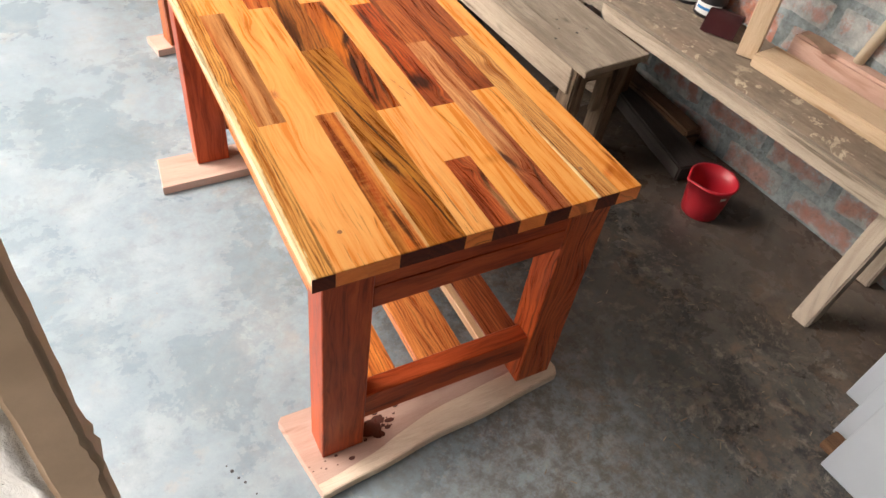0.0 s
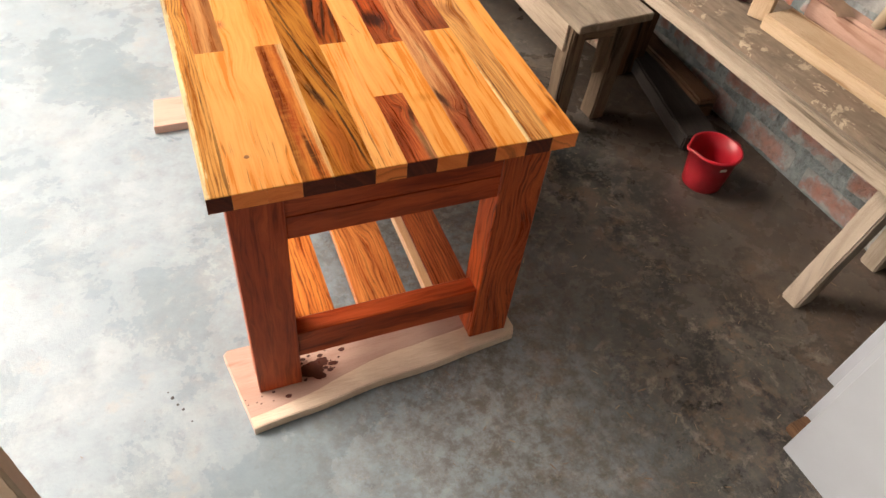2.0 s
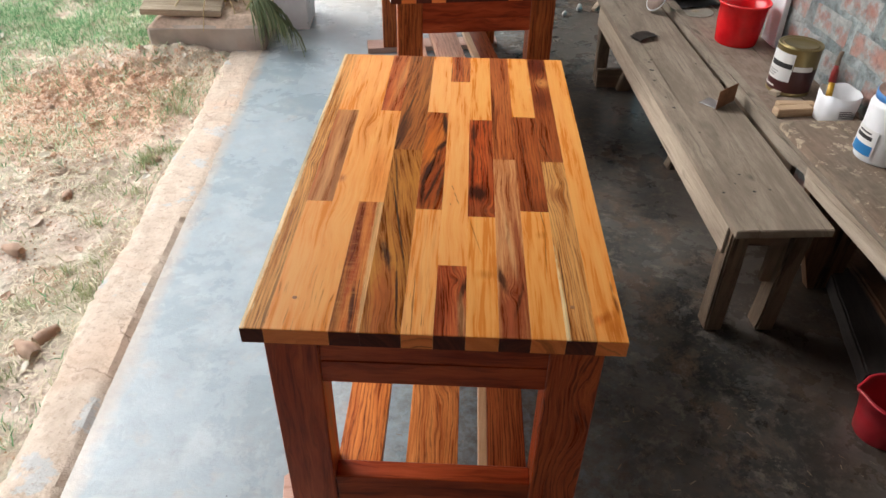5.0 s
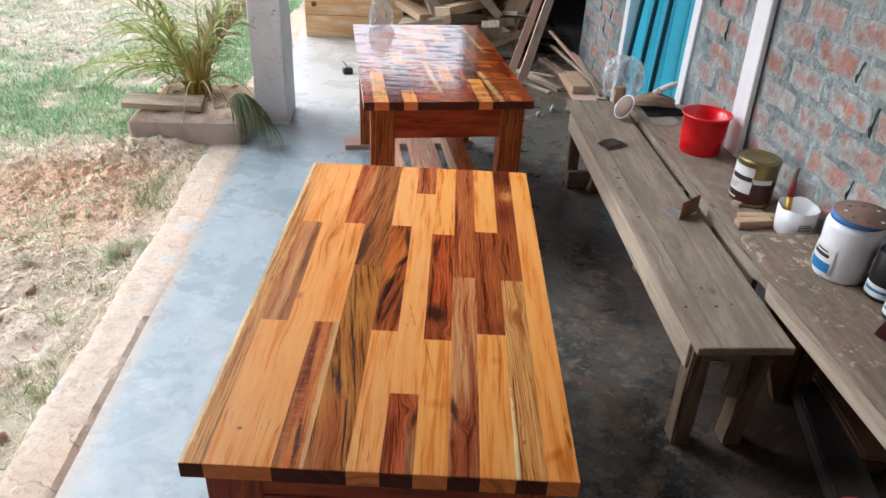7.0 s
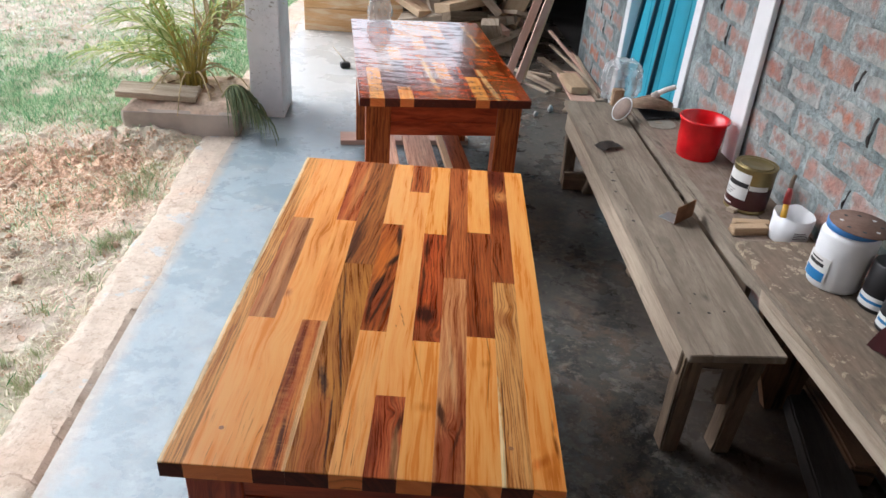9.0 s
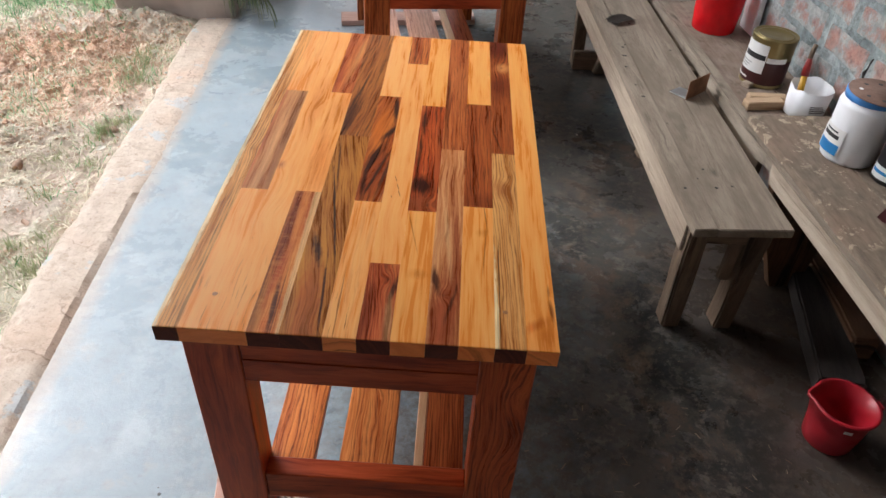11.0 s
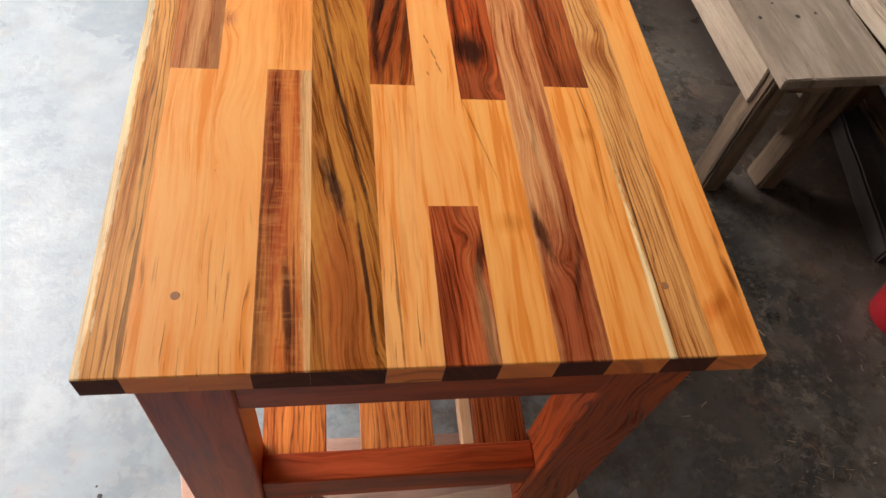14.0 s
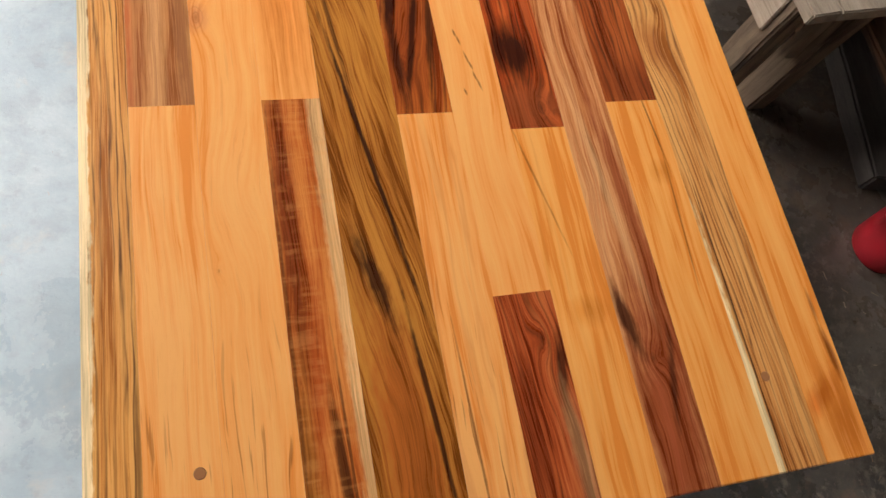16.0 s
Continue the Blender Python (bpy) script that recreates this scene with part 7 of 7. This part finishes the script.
floor_lumber()
CHIP = plain("pale_chip", (0.42, 0.42, 0.40), 0.8, vary=0.3)
for u, v, r in ((0.924, 3.29, 0.02), (0.824, 3.20, 0.016), (0.44, 4.25, 0.02)):
    b = bmesh.new()
    bmesh.ops.create_icosphere(b, subdivisions=2, radius=r)
    rough_up(b, r * 0.6, 30.0, 0, u)
    lowest = min(w.co.z for w in b.verts)
    solid("stone_chip", b, CHIP, ROOM @ Matrix.Translation((u, v, -lowest)), "small grey stone chip on the floor", "stone", "stone chips")

# ---- yard ----
def frames_at(n, seed, spread, size, lift=0.0, flat=False):
    """Random frames over the yard where spread(u, v) accepts them."""
    g = random.Random(seed)
    out, tries = [], 0
    room = np.array(ROOM)
    while len(out) < n and tries < n * 40:
        tries += 1
        u, v = g.uniform(-3.6, -0.93), g.uniform(-0.7, 6.2)
        if -1.40 < u and 2.62 < v < 3.25:
            continue
        if g.random() > spread(u, v):
            continue
        s = g.uniform(*size)
        m = Matrix.Translation((u, v, soil_height(u, v) + lift * s)) @ pose(0, 0, 0, g.uniform(-14, 14) if flat else g.uniform(-35, 35), g.uniform(-14, 14) if flat else g.uniform(-35, 35), g.uniform(0, 360)) @ Matrix.Scale(s, 4)
        out.append(room @ np.array(m))
    return out


ico = bmesh.new()
bmesh.ops.create_icosphere(ico, subdivisions=1, radius=1.0)
rough_up(ico, 0.45, 1.7)
ICO_V, ICO_F = [tuple(v.co) for v in ico.verts], [[v.index for v in f.verts] for f in ico.faces]
ico.free()


def clumpy(u, v):
    return min(1.0, 0.03 + 0.9 * dug(u, v))


scatter("soil_clods", ICO_V, ICO_F, frames_at(20000, 2, clumpy, (0.0012, 0.0052), -0.1), clod_mat(), "crumbled reddish soil clods", "soil")
scatter("soil_lumps", ICO_V, ICO_F, frames_at(110, 6, lambda u, v: max(0.0, dug(u, v) - 0.25), (0.006, 0.014), -0.1), clod_mat(), "larger broken lumps of reddish soil", "soil")
BLADE_V = [(-0.035, 0, 0), (0.035, 0, 0), (-0.03, 0.12, 0.45), (0.03, 0.12, 0.45), (0.0, 0.42, 0.85)]
BLADE_F = [(0, 1, 3, 2), (2, 3, 4)]


def grassy(u, v):
    n = noise.noise(Vector((u * 3.3, v * 3.3, 8)))
    ragged = 0.55 * noise.noise(Vector((u * 2.0, v * 2.0, 31))) + 0.25 * noise.noise(Vector((u * 7, v * 7, 33)))
    far = 1 / (1 + math.exp(-(v - 2.65 - 0.30 * (u + 1.6) + ragged) * 5))
    # bare trodden ground farther out, but for the strip behind the post
    far *= 1 - 0.93 / (1 + math.exp(-(v - 3.75 - max(0.0, u + 1.75) * 7.0 + ragged) * 5))
    patch_n = noise.noise(Vector((u * 1.7, v * 1.7, 21)))
    return max(0.0, min(1.0, far * (0.75 + 1.3 * n + 0.9 * noise.noise(Vector((u * 9, v * 9, 17)))) + (1 - far) * (0.16 * max(0, n) + 0.45 * max(0, patch_n - 0.12) + 0.35 * math.exp(-((u + 1.05) / 0.12) ** 2) * max(0, noise.noise(Vector((v * 2.1, 5, 0))))))) * (1 - 0.8 * dug(u, v))


GRASS = leaf_mat("yard_grass", (0.05, 0.22, 0.075), (0.34, 0.60, 0.32), (0.86, 0.90, 0.64))
scatter("grass", BLADE_V, BLADE_F, frames_at(90000, 3, grassy, (0.014, 0.058), -0.05), GRASS, "short patchy green yard grass", "grass")
DRYG = leaf_mat("dry_grass", (0.68, 0.57, 0.40), (0.94, 0.88, 0.70), (0.46, 0.44, 0.25), 0.2)
STRAW_V = [(-0.035, 0, 0.05), (0.035, 0, 0.05), (0.05, 0.5, 0.26), (-0.025, 0.5, 0.26), (0.10, 1, 0.16), (0.05, 1, 0.16)]
STRAW_F = [(0, 1, 2, 3), (3, 2, 4, 5)]


def strawy(u, v):
    n = 0.5 + 0.9 * noise.noise(Vector((u * 2.4, v * 2.4, 51))) + 0.6 * noise.noise(Vector((u * 8, v * 8, 53)))
    near = 1 / (1 + math.exp((v - 3.2) * 3))
    return max(0.0, min(1.0, n)) * near * (1 - 0.6 * dug(u, v))


scatter("dry_stalks", STRAW_V, STRAW_F, frames_at(52000, 4, strawy, (0.012, 0.046), 0.02, True), DRYG, "matted dry grass stalks and litter", "dry grass")
PALEL = leaf_mat("bleached_leaves", (0.66, 0.62, 0.50), (0.86, 0.84, 0.76), (0.50, 0.38, 0.24))
scatter("leaf_litter", [(0, -0.5, 0.02), (0.26, -0.1, 0.10), (0.0, 0.05, 0.02), (-0.26, -0.1, 0.12), (0.2, 0.25, 0.08), (-0.2, 0.25, 0.06), (0, 0.5, 0.1)], [(0, 1, 2), (0, 2, 3), (1, 4, 2), (3, 2, 5), (4, 6, 2), (5, 2, 6)], frames_at(1900, 41, lambda u, v: 0.15 + 0.6 * (v > 2.4), (0.014, 0.062), 0.12), PALEL, "bleached fallen leaves and scraps", "leaf litter")

g = random.Random(52)
tufts = []
for k in range(44):
    u, v = (g.uniform(-1.12, -0.985), g.uniform(0.0, 2.5)) if k < 28 else (g.uniform(-2.6, -1.05), g.uniform(0.6, 4.2))
    if -1.42 < u and 2.55 < v < 3.3:
        continue
    for j in range(60):
        a, r = g.uniform(0, 360), g.gauss(0, 0.04)
        x, y = u + r * math.cos(a), v + r * math.sin(a)
        tufts.append(np.array(ROOM @ Matrix.Translation((x, y, soil_height(x, y) - 0.004)) @ pose(0, 0, 0, g.uniform(-20, 20), g.uniform(-20, 20), a) @ Matrix.Scale(g.uniform(0.02, 0.05), 4)))
scatter("weed_tufts", BLADE_V, BLADE_F, tufts, leaf_mat("dusty_weeds", (0.30, 0.36, 0.17), (0.44, 0.48, 0.27), (0.62, 0.60, 0.40)), "small green weed tufts along the kerb", "weeds")


def dry_leaf(m, k):
    b = bmesh.new()
    rows = []
    for i in range(8):
        f = i / 7
        w = 0.5 * math.sin(math.pi * min(1, f * 0.96 + 0.03)) ** 0.8
        rows.append([b.verts.new((s * w * 0.55, f - 0.5, 0.22 * (abs(s) ** 1.5) * w + 0.25 * (f - 0.5) ** 2 + 0.05 * noise.noise(Vector((s, f * 3, k))))) for s in (-1, -0.5, 0, 0.5, 1)])
    for lo, hi in zip(rows, rows[1:]):
        for j in range(4):
            b.faces.new((lo[j], lo[j + 1], hi[j + 1], hi[j])).smooth = True
    return solid("dry_leaf", b, leaf_mat_dry(), m, "curled dry brown leaf on the soil", "leaf", "fallen leaves")


def leaf_mat_dry():
    if "fallen" not in MATS:
        m = Nodes("fallen_leaf")
        col = m.ramp(m.random(), (0.0, (0.36, 0.21, 0.125)), (0.5, (0.64, 0.48, 0.35)), (1.0, (0.80, 0.71, 0.58)))
        col = m.mix(m.math("MULTIPLY", m.noise(m.coords(), 9.0, 4.0), 0.6), col, (0.20, 0.11, 0.06))
        m.set(Base_Color=col, Roughness=0.7)
        MATS["fallen"] = m.mat
    return MATS["fallen"]


g = random.Random(14)
first = dry_leaf(ROOM @ Matrix.Translation((-1.3, 1.2, soil_height(-1.3, 1.2) + 0.004)) @ Matrix.Scale(0.06, 4), 1)
for k in range(110):
    u, v = g.uniform(-2.9, -1.0), g.uniform(-0.2, 4.6)
    if -1.42 < u and 2.6 < v < 3.3:
        continue
    c = copy_thing(first, ROOM @ Matrix.Translation((u, v, soil_height(u, v) + 0.003)) @ pose(0, 0, 0, g.uniform(-15, 15), g.uniform(-15, 15), g.uniform(0, 360)))
    c.scale = (first.scale[0] * g.uniform(0.3, 1.0),) * 3

for k in range(26):
    u, v = g.uniform(-1.30, -0.86), g.uniform(2.80, 3.18)
    c = copy_thing(first, ROOM @ Matrix.Translation((u, v, 0.158 + g.uniform(0, 0.012))) @ pose(0, 0, 0, g.uniform(-40, 40), g.uniform(-40, 40), g.uniform(0, 360)))
    c.scale = (first.scale[0] * g.uniform(0.5, 1.1),) * 3
    tagged(c, "curled dry brown leaf on the planter soil", "leaf", "fallen leaves")


def husk(m, label, s):
    b = bmesh.new()
    rows = []
    for i in range(12):
        f = i / 11
        r = s * (0.55 + 0.45 * math.sin(math.pi * min(1, f * 1.1 + 0.1)))
        rows.append([b.verts.new((r * math.cos(a), s * 3.2 * (f - 0.5), r * math.sin(a) + 0.2 * r * noise.noise(Vector((f * 4, a, 1))))) for a in [radians(-40 + 26 * j) for j in range(11)]])
    for lo, hi in zip(rows, rows[1:]):
        for j in range(10):
            b.faces.new((lo[j], lo[j + 1], hi[j + 1], hi[j])).smooth = True
    bmesh.ops.solidify(b, geom=b.faces[:], thickness=0.003)
    return solid("dry_husk", b, plain("pale_brown_husk", (0.64, 0.47, 0.35), 0.8, vary=0.4), m, label, "husk", "dry husks in the yard")


for u, v, rz, s in ((-1.075, 0.60, 55, 0.026), (-1.045, 0.655, -30, 0.022), (-1.30, 1.03, 70, 0.022), (-1.60, 2.05, 20, 0.020), (-1.24, 0.40, 15, 0.026), (-1.03, 1.62, 80, 0.014), (-1.27, 1.38, 10, 0.017), (-1.78, 1.50, 40, 0.020), (-1.46, 1.72, -20, 0.016)):
    husk(ROOM @ Matrix.Translation((u, v, soil_height(u, v) + s * 0.45)) @ pose(0, 0, 0, 0, 20, rz), "curled pale brown palm husk on the soil", s)

# ---- small litter on the floor ----
g = random.Random(31)
sh = []
for k in range(620):
    if k >= 420:
        u, v = g.uniform(-0.75, 0.2), g.uniform(-1.0, 3.8)
    elif k < 260:
        u, v = g.gauss(0.72, 0.28), g.gauss(-0.15, 0.35)
    else:
        u, v = g.uniform(-0.75, 1.2), g.uniform(-0.6, 3.6)
    if not (-0.78 < u < 1.30 and -1.5 < v < 4.5):
        continue
    s = g.uniform(0.003, 0.010) if k < 260 else g.uniform(0.001, 0.004)
    sh.append(np.array(ROOM @ Matrix.Translation((u, v, 0.0006)) @ pose(0, 0, 0, g.uniform(-6, 6), g.uniform(-6, 6), g.uniform(0, 360)) @ Matrix.Diagonal((s, s * g.uniform(0.2, 0.6), s * 0.4, 1))))
CURL_V = [(-1, -0.3, 0.1), (-1, 0.3, 0.1), (-0.4, -0.3, 0.35), (-0.4, 0.3, 0.35), (0.3, -0.3, 0.2), (0.3, 0.3, 0.2), (1, -0.25, 0.5), (1, 0.25, 0.5)]
CURL_F = [(0, 1, 3, 2), (2, 3, 5, 4), (4, 5, 7, 6)]
scatter("wood_shavings", CURL_V, CURL_F, sh, leaf_mat("shavings", (0.30, 0.21, 0.14), (0.24, 0.16, 0.10), (0.46, 0.38, 0.28)), "scattered pale wood shavings and grit", "shavings")
drops = thing("varnish_drips", Matrix.Translation((0, 0, 0.0002)), "small dark varnish drips on the cement floor", "stain")
DRIP = plain("dark_varnish", (0.035, 0.03, 0.028), 0.3, vary=0.1)
for x, y, r in ((-0.445, 0.085, 0.004), (-0.437, 0.066, 0.003), (-0.428, 0.052, 0.003), (-0.452, 0.10, 0.002), (-0.415, 0.02, 0.002), (0.62, 0.42, 0.007)):
    part("drip", lathe([(r, 0.0), (r * 0.7, 0.0006)], 10, close_top=True), DRIP, drops, at=pose(x, y, 0.0))


def board_stain(x, y, r, seed):
    b = bmesh.new()
    n = 40
    ring = [b.verts.new((r * (1 + 0.35 * noise.noise(Vector((math.cos(2 * math.pi * i / n) * 2 + seed, math.sin(2 * math.pi * i / n) * 2, seed)))) * math.cos(2 * math.pi * i / n), r * 0.7 * (1 + 0.35 * noise.noise(Vector((math.cos(2 * math.pi * i / n) * 2 + seed, math.sin(2 * math.pi * i / n) * 2, 4)))) * math.sin(2 * math.pi * i / n), 0.0)) for i in range(n)]
    mid = b.verts.new((0, 0, 0.0006))
    for i in range(n):
        b.faces.new((ring[i], ring[(i + 1) % n], mid))
    return solid("varnish_stain", b, plain("red_brown_varnish", (0.085, 0.022, 0.013), 0.3, vary=0.6, scale=80), Matrix.Translation((x, y, 0.0262)), "spilled red-brown varnish on the raw board", "stain", "varnish spills")


g = random.Random(12)
board_stain(-0.165, 0.050, 0.027, 1.0)
board_stain(-0.140, 0.062, 0.016, 4.0)
board_stain(-0.150, 0.030, 0.013, 7.0)
for k in range(46):
    x, y = g.gauss(-0.155, 0.026), g.gauss(0.045, 0.022)
    if k > 34:
        x, y = g.uniform(-0.325, -0.19), g.gauss(0.012, 0.008)
    if y > 0.0 and x > -0.32:
        board_stain(x, y, 0.0015 + 0.006 * g.random() ** 2, k * 1.7)
KNOTM = plain("small_knot", (0.30, 0.12, 0.04), 0.4, vary=0.3)
for x, y, r in ((-0.2285, 0.0755, 0.0042), (0.2215, 0.0765, 0.0042)):
    solid("knot", lathe([(r, 0.0), (r * 0.9, 0.0003)], 14, close_top=True), KNOTM, Matrix.Translation((x, y, 0.6081)), "tiny dark knot in the table top", "knot")

# ---- bricks of the long wall ----
brick_meshes = []
for k in range(5):
    b = box(-0.004, 0.03, -0.115, 0.115, -0.040, 0.040, 0.004)
    bmesh.ops.subdivide_edges(b, edges=[e for e in b.edges if e.calc_length() > 0.05], cuts=1)
    bmesh.ops.subdivide_edges(b, edges=[e for e in b.edges if e.calc_length() > 0.05], cuts=1)
    rough_up(b, 0.012, 13.0, 0, k * 3.7)
    rough_up(b, 0.004, 50.0, 0, k * 5.1)
    brick_meshes.append(mesh_of(b, "brick", BRICK))
# thin dark strips, proud of the mortar, stand for the shade in open joints
slit_b = box(-0.0022, 0.01, -0.005, 0.005, -0.045, 0.045, 0.001)
bmesh.ops.subdivide_edges(slit_b, edges=[e for e in slit_b.edges if e.calc_length() > 0.05], cuts=5)
rough_up(slit_b, 0.007, 34.0, 0, 2.0)
slit_mesh = mesh_of(slit_b, "open_joint", plain("joint_shade_dark", (0.045, 0.04, 0.037), 0.95, vary=0.4))
g = random.Random(77)
upper = []
for row in range(33):
    z = 0.045 + row * 0.104
    for col in range(24):
        v = -1.0 + col * 0.262 + (0.131 if row % 2 else 0.0) + g.uniform(-0.008, 0.008)
        if v > 4.40 or (DOOR_V0 - 0.13 < v < DOOR_V1 + 0.13 and z < DOOR_H + 0.05):
            continue
        m = Matrix.Translation((WALL, v, z + g.uniform(-0.004, 0.004))) @ pose(0, 0, 0, g.uniform(-1.5, 1.5), 0, 0) @ Matrix.Diagonal((g.uniform(0.04, 0.22), g.uniform(0.94, 1.02), g.uniform(0.94, 1.02), 1))
        if row < 14 and 0.4 < v < 4.2 and not (DOOR_V0 - 0.3 < v < DOOR_V1 + 0.1) and g.random() < 0.32:
            slit = new("open_joint", slit_mesh)
            slit.parent = wall
            slit.matrix_basis = Matrix.Translation((WALL, v + 0.131, z)) @ pose(0, 0, 0, g.uniform(-14, 14)) @ Matrix.Diagonal((1, g.uniform(0.4, 1.2), g.uniform(0.5, 1.15), 1))
        if row < 13 and -0.7 < v < 5.2:
            ob = new("brick", g.choice(brick_meshes))
            ob.parent = wall
            ob.matrix_basis = m
        elif z < 3.42:
            upper.append(np.array(m))
bv, bf = [tuple(v.co) for v in brick_meshes[0].vertices], [list(p.vertices) for p in brick_meshes[0].polygons]
up = scatter("brickwork", bv, bf, upper, BRICK, "", "")
up.parent = wall
up["kind"] = "stuff"
